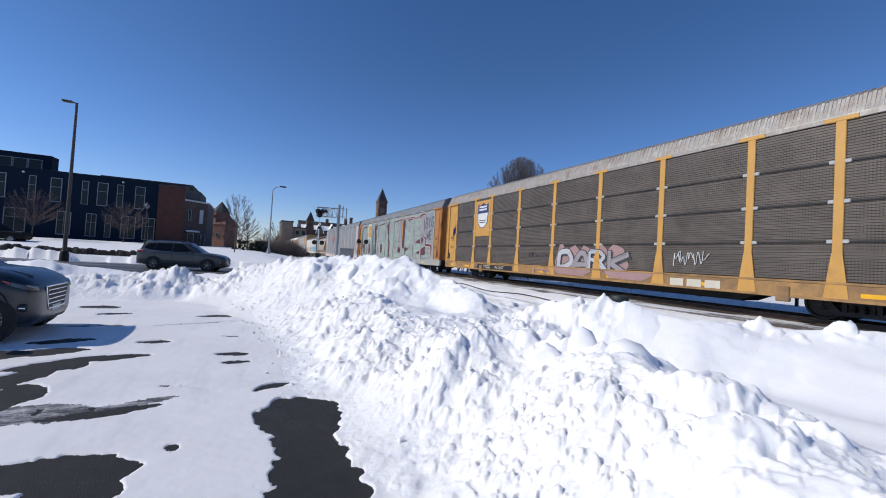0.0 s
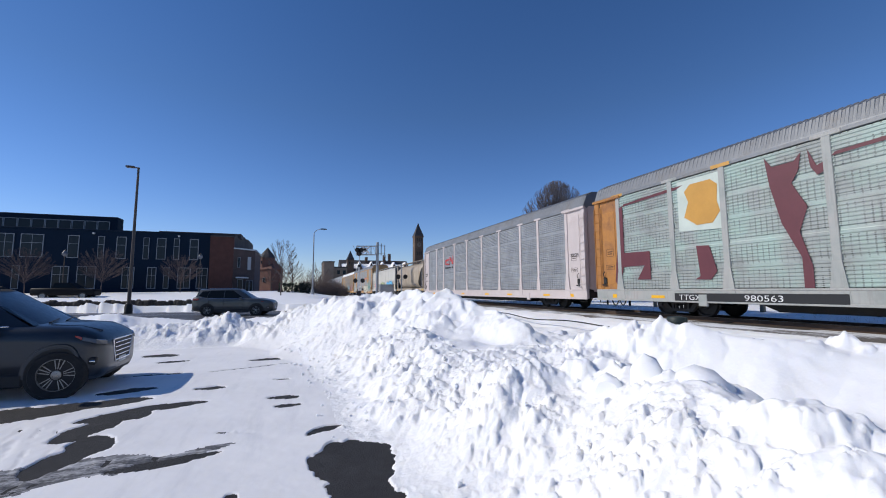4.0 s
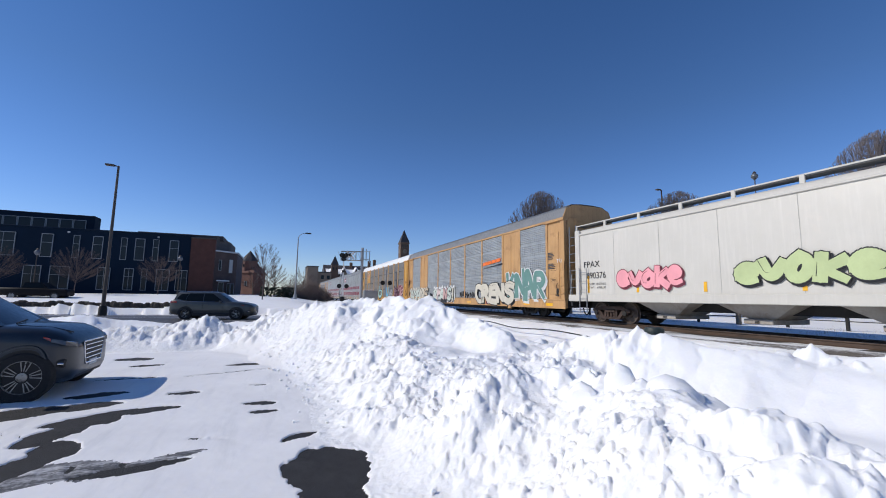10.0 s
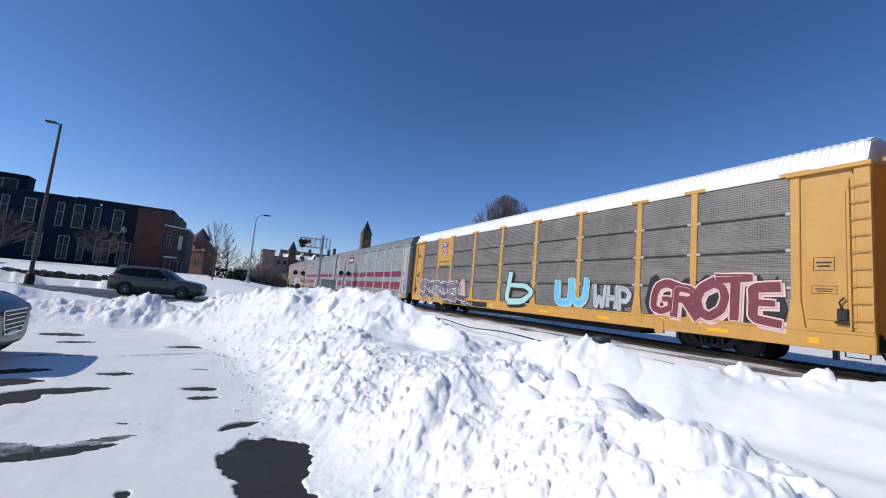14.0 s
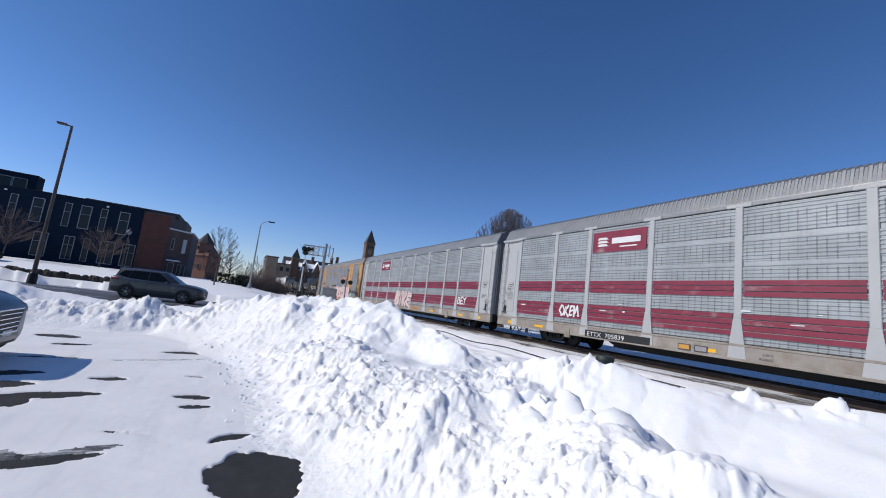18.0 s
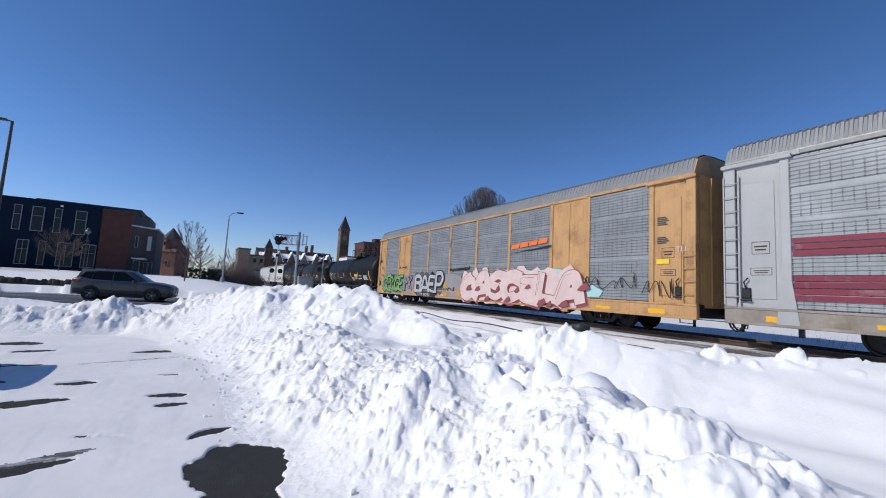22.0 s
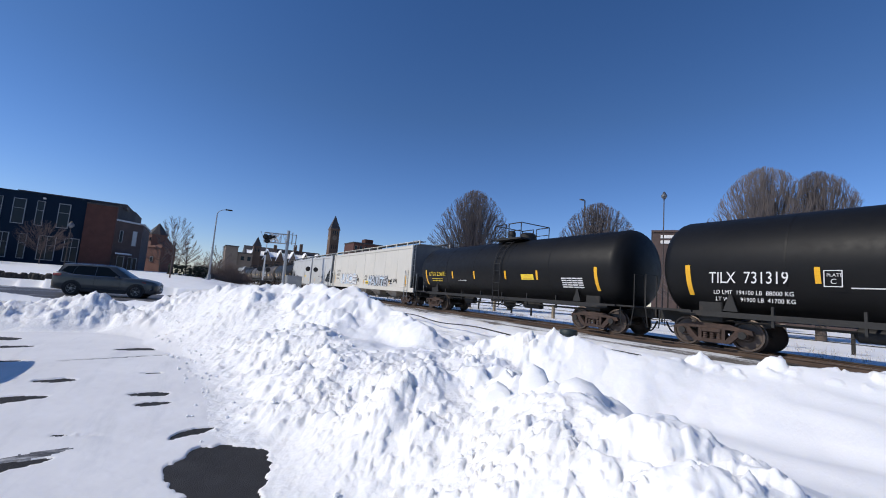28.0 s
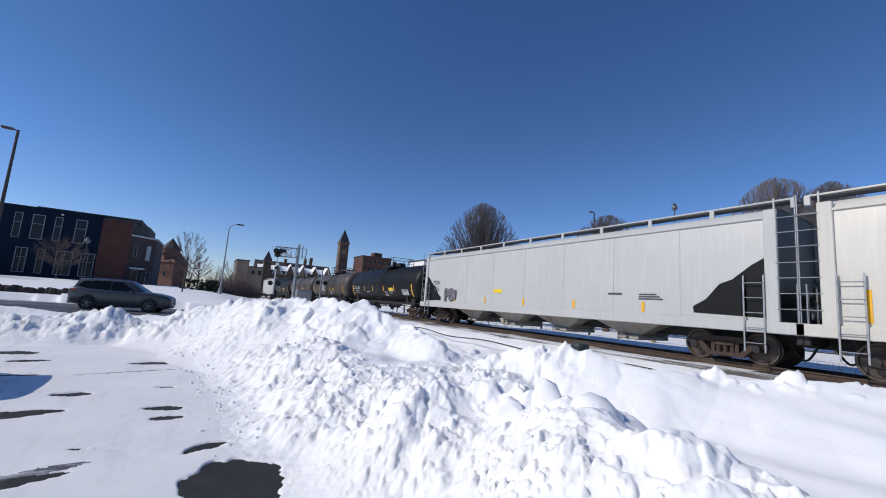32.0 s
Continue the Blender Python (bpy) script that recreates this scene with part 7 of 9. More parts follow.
patch(car_b, [(8.95, 4.66), (8.7, 4.9), (7.9, 4.9), (7.65, 4.67), (7.7, 4.08), (7.6, 3.72), (7.9, 3.35), (8.5, 3.35), (9.0, 3.7), (8.8, 4.25)], PAINT["ochre"], -HALF - 0.052, "sprayed_shape", "orange sprayed blob")
for _y in (-3.9,):
    rect(car_b, _y + 0.35, _y - 0.35, 2.45, 5.0, GREY_PANEL, -HALF - 0.042, "bare_patch")
rect(car_b, -9.75, -12.25, 2.2, 5.05, GREY_PANEL, -HALF - 0.042, "bare_patch", "unpainted grey panel area")
hand_lettering(car_b, "BYG", -10.55, 3.75, 0.85, PAINT["darkgrey"], -HALF - 0.05, 0.05, 0.78)
hand_lettering(car_b, "WE", -10.95, 2.75, 0.70, PAINT["darkgrey"], -HALF - 0.05, 0.05, 0.85)
rect(car_b, 9.6, 4.3, 0.60, 0.88, PAINT["black"], -HALF - 0.072, "number_board")
letters(car_b, "TTGX", 9.4, 0.64, 0.27, PAINT["white"], -HALF - 0.085, stretch=1.25)
letters(car_b, "980563", 7.0, 0.64, 0.27, PAINT["white"], -HALF - 0.085, stretch=1.45)
for _y in (12.4, 7.5, 1.5, -4.5, -12.4):
    rect(car_b, _y + 0.34, _y - 0.34, EAVE - 0.10, EAVE + 0.02, YELLOW, -HALF - 0.07, "post_cap", "yellow post head")
rect(car_b, -4.4, -4.6, 2.0, 5.1, YELLOW, -HALF - 0.06, "bare_post", "bare yellow stretch of post")

car_c = autorack("long car carrier with grey corrugated panels and faded pinkish white posts", CENTRES["C"], GREY_PANEL, PINK_WHITE, PINK_WHITE, GALV_ROOF, PINK_WHITE, "rib")
for _p in ([(6.9, 3.5), (6.9, 3.95), (5.9, 4.05), (5.9, 3.9), (6.7, 3.82), (6.7, 3.62), (5.75, 3.55), (5.75, 3.42)], [(5.9, 3.42), (5.75, 3.42), (5.7, 4.2), (5.55, 4.2), (4.95, 3.6), (4.9, 4.25), (4.75, 4.25), (4.75, 3.5), (4.95, 3.45), (5.6, 3.95)]):
    patch(car_c, _p, PAINT["red"], -HALF - 0.05, "logo_shape", "red curving logo stroke")
for _y0, _y1 in ((6.95, 6.0), (5.85, 5.45), (5.15, 4.75)):
    rect(car_c, _y0, _y1, 3.12, 3.24, PAINT["black"], -HALF - 0.05, "logo_bar")
letters(car_c, "NKCR  9263", 6.5, 0.64, 0.30, PAINT["black"], -HALF - 0.06, stretch=1.1)
letters(car_c, "NKCR", 13.3, 2.75, 0.24, PAINT["black"], -HALF - 0.06)
letters(car_c, "9263", 13.3, 2.5, 0.24, PAINT["black"], -HALF - 0.06)
letters(car_c, "NKCR", -12.75, 2.75, 0.24, PAINT["black"], -HALF - 0.06)


# ---- hoppers ----
def hopper_bay(y, w, z0):
    s = Shape()
    a, b = w / 2, 0.38
    rings = [[(-1.25, y - a, 1.15), (1.25, y - a, 1.15), (1.25, y + a, 1.15), (-1.25, y + a, 1.15)], [(-0.75, y - b, z0 + 0.15), (0.75, y - b, z0 + 0.15), (0.75, y + b, z0 + 0.15), (-0.75, y + b, z0 + 0.15)]]
    s.loft(rings)
    s.box(-0.95, 0.95, y - b - 0.06, y + b + 0.06, z0, z0 + 0.16, 0.02)
    s.tube((-1.15, y, z0 + 0.08), (1.15, y, z0 + 0.08), 0.05, 8)
    return s


def running_boards(car, half, z, material, inset):
    for sx in (-1, 1):
        x = sx * inset
        rb = part("running_board", Shape().box(x - 0.22, x + 0.22, -half, half, z, z + 0.03).box(x - 0.24, x - 0.20, -half, half, z, z + 0.07).box(x + 0.20, x + 0.24, -half, half, z, z + 0.07), SHADE_GREY, car, "steel grating walkway")
        part("edge_rail", Shape().box(x + sx * 0.25 - 0.02, x + sx * 0.25 + 0.02, -half, half, z + 0.03, z + 0.075), material, rb)
        n = int(half * 2 / 1.95)
        for i in range(n + 1):
            y = -half + i * half * 2 / n
            part("bracket", painted("rb_bracket", material, lambda: Shape().box(-0.03, 0.03, -0.07, 0.07, -0.22, 0.06, 0.008).mesh("bracket")), material, rb, at=(x + sx * 0.26, y, z))
    for i in range(int(half * 2 / 3.4)):
        y = -half + 1.7 + i * 3.4
        part("hatch", painted("hatch", material, lambda: Shape().lathe([(0.55, 0), (0.55, 0.1), (0.45, 0.16), (0.1, 0.18)], "z", 16).mesh("hatch", 40)), material, car, at=(0, y, z - 0.24))


def hopper(label, y0, half, body, bays, truck_paint, cut=False):
    """A covered grain hopper with smooth tall sides; half is half its body's length."""
    car = thing("hopper_car", label, "railcar", "railcars", at=pose(TRACK_X, y0, RAIL_Z))
    car["y0"] = y0
    prof = [(-1.30, 1.05), (-1.60, 1.25), (-1.60, 4.15), (-1.55, 4.32), (-1.38, 4.46), (-0.9, 4.56), (0, 4.60), (0.9, 4.56), (1.38, 4.46), (1.55, 4.32), (1.60, 4.15), (1.60, 1.25), (1.30, 1.05)]
    hb = half - 0.75
    part("body", Shape().loft([[(x, y, z) for x, z in prof] for y in (-hb, -hb / 2, 0, hb / 2, hb)], caps=False), body, car, smooth=50)
    for e in (-1, 1):
        ye = e * hb
        upper = [(x, ye - e * 0.06, z) for x, z in prof[2:11]]
        # both end sheets are darker than the body: their shade is in the colour
        part("end_sheet", Shape().put(upper + [(1.58, ye - e * 0.06, 2.15), (-1.58, ye - e * 0.06, 2.15)], [tuple(range(11)) if e < 0 else tuple(range(10, -1, -1))]), SHADE_GREY, car, "upright end sheet with its shade put into the grey")
        part("slope_sheet", Shape().put([(-1.57, ye - e * 0.06, 2.15), (1.57, ye - e * 0.06, 2.15), (1.57, ye - e * 1.9, 1.15), (-1.57, ye - e * 1.9, 1.15)], [(0, 1, 2, 3) if e > 0 else (3, 2, 1, 0)]), SHADE_GREY, car, "sloping lower end sheet with its shade put into the grey")
        part("end_rail", Shape().path([(-1.45, ye + e * 0.70, 1.0), (-1.45, ye + e * 0.70, 2.3), (-0.8, ye + e * 0.70, 2.3), (-0.8, ye + e * 0.70, 1.0)], 0.022, 6), POLE_GREY, car)
        part("far_end_rail", Shape().path([(1.45, ye + e * 0.70, 1.0), (1.45, ye + e * 0.70, 4.1)], 0.05, 6), body, car)
        for sx in (-1, 1):
            part("end_post", Shape().box(sx * 1.60 - 0.06, sx * 1.60 + 0.06, ye - 0.16, ye + 0.16, 0.95, 4.42, 0.02), body, car)
        ladder(car, ye - e * 0.42, 0.40, 2.55, -HALF - 0.10, 0.5, POLE_GREY, "grab_ladder")
        ladder(car, ye + e * 0.36, 0.95, 4.72, -HALF - 0.02, 0.50, POLE_GREY, "end_ladder")
        part("end_platform", Shape().box(-1.5, 1.5, min(ye, ye + e * 0.75), max(ye, ye + e * 0.75), 0.92, 1.02, 0.02), IRON, car)
        part("end_beam", Shape().box(-1.5, 1.5, min(ye + e * 0.6, ye + e * 0.75), max(ye + e * 0.6, ye + e * 0.75), 0.7, 1.02, 0.02), IRON, car)
        part("brake_wheel", painted("brake_wheel_y", IRON, lambda: Shape().lathe([(0.27, -0.02), (0.29, 0.0), (0.27, 0.02), (0.25, 0.0)], "y", 18).tube((-0.26, 0, 0), (0.26, 0, 0), 0.015).tube((0, 0, -0.26), (0, 0, 0.26), 0.015).mesh("brake_wheel")), IRON, car, at=(0.5, ye + e * 0.3, 2.2))
        part("air_tank", Shape().lathe([(0.1, -0.5), (0.2, -0.45), (0.2, 0.45), (0.1, 0.5)], "x", 14, (0, ye + e * 0.3, 1.5)), SHADE_GREY, car, smooth=40)
        truck(car, e * (half - 2.25), truck_paint)
        coupler(car, e * (half - 0.05), e)
        if cut:
            # no hole is cut: a flat black face paints the opening's dark inside
            part("side_opening", Shape().put([(-HALF - 0.012, ye - e * u, z) for u, z in ((0.16, 3.05), (0.5, 2.85), (1.0, 2.45), (1.35, 2.32), (1.75, 1.85), (2.15, 1.62), (2.12, 1.42), (0.16, 1.36))], [tuple(range(8))]), TANK_BLACK, car, "flat black patch for the shade inside a low side opening")
    for sx in (-1, 1):
        part("side_sill", Shape().box(sx * 1.60 - 0.07, sx * 1.60 + 0.05, -half + 0.05, half - 0.05, 0.95, 1.27, 0.02), body, car)
        part("top_sill", Shape().box(sx * 1.60 - 0.05, sx * 1.60 + 0.04, -hb, hb, 4.16, 4.24, 0.015), body, car)
    for i in range(1, 8):
        y = -hb + i * hb / 4
        rect(car, y - 0.007, y + 0.007, 1.30, 4.14, SEAM, -HALF - 0.008, "weld_seam")
    n = len(bays)
    for y in bays:
        part("outlet", hopper_bay(y, (half * 2 - 8.4) / n * 1.02, 0.32), HOPPER_DIRT, car, "grimy tapered outlet chute")
    part("centre_sill", Shape().box(-0.3, 0.3, -half + 0.1, half - 0.1, 0.62, 0.95), IRON, car)
    running_boards(car, hb + 0.45, 4.68, body, 1.02)
    for i in range(7):
        y = -hb + 0.7 + i * (2 * hb - 1.4) / 6
        rect(car, y - 0.06, y + 0.06, 1.36, 2.15 if i in (0, 6) else 1.70, PAINT["amber"], -HALF - 0.012, "reflector", "amber reflective strip")
    return car


def small_marks(car, y, z, rows, w, material, x=-HALF - 0.02, h=0.045):
    """Lines of small painted print that cannot be read."""
    for i in range(rows):
        rect(car, y, y - w * (0.75 + 0.25 * ((i * 7) % 3) / 2), z - i * h * 1.8, z - i * h * 1.8 + h, material, x, "print_line")


def round_hopper(label, y0):
    """An older hopper with bulging sides, open ends and three chutes."""
    half = 6.9
    car = thing("hopper_car", label, "railcar", "railcars", at=pose(TRACK_X, y0, RAIL_Z))
    car["y0"] = y0
    ring = []
    for i in range(28):
        a = 2 * math.pi * i / 28
        x, z = 1.62 * math.sin(a), 2.78 - 1.76 * math.cos(a)
        ring.append((math.copysign(min(1.62, abs(x) * 1.14), x), z))

    def end_y(z):
        return float(np.interp(z, (1.7, 3.5, 3.9), (4.5, 5.85, 6.4)))
    rings = [[(x, -end_y(z), z) for x, z in ring]] + [[(x, y, z) for x, z in ring] for y in (-4.6, 0, 4.6)] + [[(x, end_y(z), z) for x, z in ring]]
    part("body", Shape().loft(rings, caps=False), HOPPER_TAN, car, "bulging dusty tan body", smooth=50)
    for e in (-1, 1):
        # the open end's shade is put into this sheet's grey
        part("end_sheet", Shape().put([(x * 0.985, e * (end_y(z) - 0.25), z) for x, z in ring], [tuple(range(28)) if e < 0 else tuple(range(27, -1, -1))]), SHADE_GREY, car, "sloping end sheet with its shade put into the grey")
    for y in (-4.2, -2.2, -0.3, 1.9, 3.5):
        part("weld_band", Shape().loft([[(p[0] * 1.006, yy, 2.78 + (p[2] - 2.78) * 1.004) for p in rings[2]] for yy in (y - 0.02, y + 0.02)], caps=False), HOPPER_TAN, car)
    for sx in (-1, 1):
        part("side_sill", Shape().box(sx * 1.5 - 0.06, sx * 1.5 + 0.06, -6.9, 6.9, 1.0, 1.3, 0.02), HOPPER_TAN, car)
    for y in (-2.9, 0, 2.9):
        part("outlet", hopper_bay(y, 2.5, 0.32), HOPPER_DIRT, car, "grimy tapered outlet chute")
    part("centre_sill", Shape().box(-0.3, 0.3, -6.7, 6.7, 0.62, 1.0), IRON, car)
    for e in (-1, 1):
        for sx in (-1, 1):
            part("end_post", Shape().box(sx * 1.5 - 0.06, sx * 1.5 + 0.06, e * 6.47 - 0.11, e * 6.47 + 0.11, 1.0, 4.45, 0.02), HOPPER_TAN, car)
            part("stay", Shape().box(sx * 1.5 - 0.03, sx * 1.5 + 0.03, e * 5.78 - 0.03, e * 5.78 + 0.03, 1.2, 3.6, 0.01), POLE_GREY, car)
        part("cross_rail", Shape().box(-1.5, 1.5, e * 6.47 - 0.05, e * 6.47 + 0.05, 4.38, 4.52, 0.02), HOPPER_TAN, car)
        part("end_platform", Shape().box(-1.5, 1.5, min(e * 5.4, e * 6.95), max(e * 5.4, e * 6.95), 0.95, 1.06, 0.02), IRON, car)
        part("air_tank", Shape().lathe([(0.12, -0.5), (0.25, -0.44), (0.25, 0.44), (0.12, 0.5)], "y", 16, (-0.95, e * 5.35, 2.05)), HOPPER_TAN, car, smooth=40)
        ladder(car, e * 6.12, 0.5, 3.0, -HALF + 0.06, 0.64, POLE_GREY)
        truck(car, e * 5.0, RUST)
        coupler(car, e * 6.7, e)
    running_boards(car, 6.6, 4.66, HOPPER_TAN, 0.86)
    letters(car, "TCMX   440226", 4.74, 2.42, 0.36, PAINT["darkgrey"], -HALF - 0.035)
    small_marks(car, 4.6, 2.18, 2, 1.1, PAINT["darkgrey"], -HALF + 0.06)
    small_marks(car, -2.6, 1.98, 3, 0.9, PAINT["darkgrey"], -HALF + 0.06, 0.07)
    for y in (-6.3, 6.3):
        rect(car, y - 0.25, y + 0.25, 1.03, 1.13, PAINT["amber"], -1.57, "reflector")
    return car


car_d = round_hopper("older rounded covered hopper in dusty streaked tan paint", CENTRES["D"])

car_e = hopper("white four-bay covered hopper with three bubble-letter tags", CENTRES["E"], 10.15, HOPPER_WHITE, (-5.1, -1.7, 1.7, 5.1), RUST)
graffiti(car_e, "evoke", 6.9, 1.5, 0.95, PAINT["pink"], PAINT["plum"], stretch=1.12, bubble=True, thick=0.24)
graffiti(car_e, "evoke", 1.95, 1.5, 1.0, PAINT["lime"], PAINT["black"], stretch=1.22, bubble=True, thick=0.24)
graffiti(car_e, "evoke", -3.35, 1.5, 1.15, PAINT["sky"], PAINT["navy"], stretch=1.28, bubble=True, thick=0.25)
letters(car_e, "FPAX", 9.0, 2.55, 0.42, PAINT["black"], -HALF - 0.02, stretch=1.1)
letters(car_e, "890376", 8.8, 2.02, 0.42, PAINT["black"], -HALF - 0.02)
letters(car_e, "LD LMT  198300 LBS", 8.7, 1.72, 0.13, PAINT["black"], -HALF - 0.02)
letters(car_e, "LT WT     64700 LBS", 8.7, 1.55, 0.13, PAINT["black"], -HALF - 0.02)
small_marks(car_e, -8.0, 2.4, 4, 0.35, PAINT["amber"])

car_f = autorack("long yellow car carrier with silver corrugated panels and an orange emblem", CENTRES["F"], SILVER_PANEL, TAN_YELLOW, TAN_YELLOW, DULL_ROOF, TAN_YELLOW, "flush")
swoosh_logo(car_f, -4.7, -7.3, 3.1, 0.75)
graffiti(car_f, "XMANS", 12.9, 0.72, 1.3, PAINT["mist"], PAINT["darkgrey"], -HALF - 0.07, 1.45, 0.05, back=PAINT["cream"], fills=[PAINT["mist"], PAINT["mist"], PAINT["mist"], PAINT["cream"], PAINT["tan"]], thick=0.20)
graffiti(car_f, "XMANS!", 5.4, 0.72, 1.3, PAINT["mist"], PAINT["black"], -HALF - 0.09, 1.08, 0.06, back=PAINT["white"], fills=[PAINT["mist"], PAINT["petal"], PAINT["mist"], PAINT["blush"], PAINT["mist"], PAINT["cream"]], thick=0.22)
for _y, _k in ((-0.6, 31), (-1.6, 32), (-2.6, 34), (6.4, 35)):
    scribble(car_f, _y, 0.75, 0.85, 1.0, PAINT["black"], _k, 7, 0.018, -HALF - 0.07)
graffiti(car_f, "CRENS", -3.5, 0.66, 1.5, PAINT["cream"], PAINT["black"], -HALF - 0.07, 1.2, 0.05, thick=0.22)
graffiti(car_f, "KNAR", -8.2, 0.95, 1.75, PAINT["teal"], PAINT["white"], -HALF - 0.07, 0.95, 0.10)
rect(car_f, 5.85, 2.0, 0.60, 0.87, PAINT["black"], -HALF - 0.14, "number_board")
letters(car_f, "CTTX 693192", 5.7, 0.64, 0.27, PAINT["white"], -HALF - 0.15, stretch=1.45)
for _k in range(3):
    rect(car_f, -5.2 - _k * 0.5, -5.6 - _k * 0.5, 0.64, 0.84, MAROON, -HALF - 0.06, "logo_block")
small_marks(car_f, -12.5, 3.5, 5, 0.55, PAINT["darkgrey"], -HALF - 0.04)
small_marks(car_f, -12.5, 2.9, 4, 0.6, PAINT["darkgrey"], -HALF - 0.04)
letters(car_f, "TRI", -13.3, 2.95, 0.3, PAINT["white"], -HALF - 0.06)
scribble(car_f, 13.7, 1.9, 0.55, 1.4, PAINT["black"], 33, 7, 0.022, -HALF - 0.08)

car_g = autorack("long yellow-framed car carrier with grey-brown pierced panels and a white roof", CENTRES["G"], OLIVE_PANEL, YELLOW, YELLOW, WHITE_ROOF, YELLOW, "slat")
rect(car_g, 9.47, 7.60, 3.25, 5.24, YELLOW, -HALF - 0.045, "sign_plate", "yellow plate with a shield")
_c, _w, _h = shield(car_g, 8.93, 8.20, 3.92, 5.0, -HALF - 0.055)
emblem_stripes(car_g, _c, _w, 3.92, _h, -HALF - 0.06)
letters(car_g, "BUILDING AMERICA", 9.36, 3.46, 0.18, PAINT["black"], -HALF - 0.062)
graffiti(car_g, "SERSEL", 12.5, 0.80, 1.35, PAINT["smoke"], PAINT["white"], -HALF - 0.06, 1.5, 0.05, back=PAINT["blush"], shade=PAINT["soot"], fills=[PAINT["smoke"], PAINT["soot"]], thick=0.25)
scribble(car_g, 11.8, 0.95, 3.0, 1.0, PAINT["white"], 71, 9, 0.014, -HALF - 0.085)
scribble(car_g, 8.8, 0.95, 3.0, 1.0, PAINT["white"], 72, 9, 0.014, -HALF - 0.085)
graffiti(car_g, "b", 0.9, 0.95, 1.7, PAINT["aqua"], PAINT["black"], -HALF - 0.06, 2.2, 0.10)
graffiti(car_g, "UU", -3.0, 1.05, 1.3, PAINT["sky"], PAINT["aqua"], -HALF - 0.06, 1.3, 0.10)
graffiti(car_g, "WHP", -5.4, 1.05, 1.0, PAINT["silver"], PAINT["darkgrey"], -HALF - 0.06, 1.05, 0.06)
graffiti(car_g, "GROTE", -8.0, 1.0, 1.35, PAINT["plum"], PAINT["rose"], -HALF - 0.06, 1.02, 0.06, back=PAINT["black"])
rect(car_g, 8.1, 2.6, 0.58, 0.88, PAINT["black"], -HALF - 0.072, "number_board")
letters(car_g, "ETTX", 7.95, 0.62, 0.30, PAINT["white"], -HALF - 0.09, stretch=1.5)
letters(car_g, "820462", 5.6, 0.62, 0.30, PAINT["white"], -HALF - 0.09, stretch=1.6)
letters(car_g, "R1", 2.2, 0.62, 0.34, PAINT["white"], -HALF - 0.09)
small_marks(car_g, 13.35, 4.2, 3, 0.5, RUST, -HALF - 0.04)
small_marks(car_g, 13.35, 2.6, 3, 0.5, RUST, -HALF - 0.04)


def striped_rack(label, y0):
    # end doors: a darker grey than the sides, with their shade in it
    car = autorack(label, y0, SILVER_PANEL, LIGHT_GREY, GREY_SILL, GALV_ROOF, LIGHT_GREY, "rib", end_tone=SHADE_GREY)
    for i in range(9):
        a, b = BAYS[i] - 0.14, BAYS[i + 1] + 0.14
        for z0 in (1.28, 1.45, 1.62, 1.79, 2.46, 2.63, 2.80):
            rect(car, a, b, z0, z0 + 0.14, MAROON, -HALF - 0.042, "stripe", "maroon stripe")
    rect(car, 7.3, 4.7, 4.15, 5.02, MAROON, -HALF - 0.05, "sign_plate", "maroon plate with a white emblem")
    for k in range(3):
        patch(car, [(7.05, 4.40 + k * 0.14), (6.45, 4.40 + k * 0.14), (6.6, 4.50 + k * 0.14), (6.95, 4.50 + k * 0.14)], PAINT["white"], -HALF - 0.06, "emblem_bar")
    rect(car, 6.3, 4.95, 4.48, 4.72, PAINT["white"], -HALF - 0.06, "logo_bar", "white wordmark strip")
    rect(car, 5.9, 5.1, 4.32, 4.37, PAINT["white"], -HALF - 0.06, "logo_bar")
    for k in range(3):
        rect(car, -2.1 - k * 0.42, -2.46 - k * 0.42, 0.66, 0.86, FADED_ORANGE, -HALF - 0.075, "logo_block")
    for y, c in ((3.3, PAINT["ochre"]), (2.75, PAINT["ash"])):
        rect(car, y, y - 0.42, 0.64, 0.84, PAINT["darkgrey"], -HALF - 0.072, "notice_plate")
        rect(car, y - 0.03, y - 0.39, 0.67, 0.81, c, -HALF - 0.078, "notice_face")
    letters(car, "RLH80C", 0.9, 0.66, 0.10, PAINT["darkgrey"], -HALF - 0.075)
    letters(car, "L-89-4", 0.8, 0.79, 0.09, PAINT["darkgrey"], -HALF - 0.075)
    return car


car_h = striped_rack("light grey car carrier with maroon stripes and snow-specked panels", CENTRES["H"])
rect(car_h, 7.4, 4.35, 0.60, 0.87, PAINT["black"], -HALF - 0.074, "number_board")
letters(car_h, "ETTX  705839", 7.28, 0.635, 0.25, PAINT["white"], -HALF - 0.09, stretch=1.25)
letters(car_h, "FXE", 13.3, 2.42, 0.22, PAINT["darkgrey"], -HALF - 0.06)
letters(car_h, "311071", 13.4, 2.2, 0.22, PAINT["darkgrey"], -HALF - 0.06)
hand_lettering(car_h, "OKEM", 9.0, 1.38, 0.42, PAINT["white"], -HALF - 0.06, 0.05, 0.7, 0.12)
_r = random.Random(44)
for _k in range(16):
    _y, _z = _r.uniform(-8, 12), _r.choice((1.95, 2.0, 1.7))
    rect(car_h, _y, _y - _r.uniform(0.1, 0.4), _z, _z + _r.uniform(0.02, 0.07), PAINT["white"], -HALF - 0.05, "snow_speck")

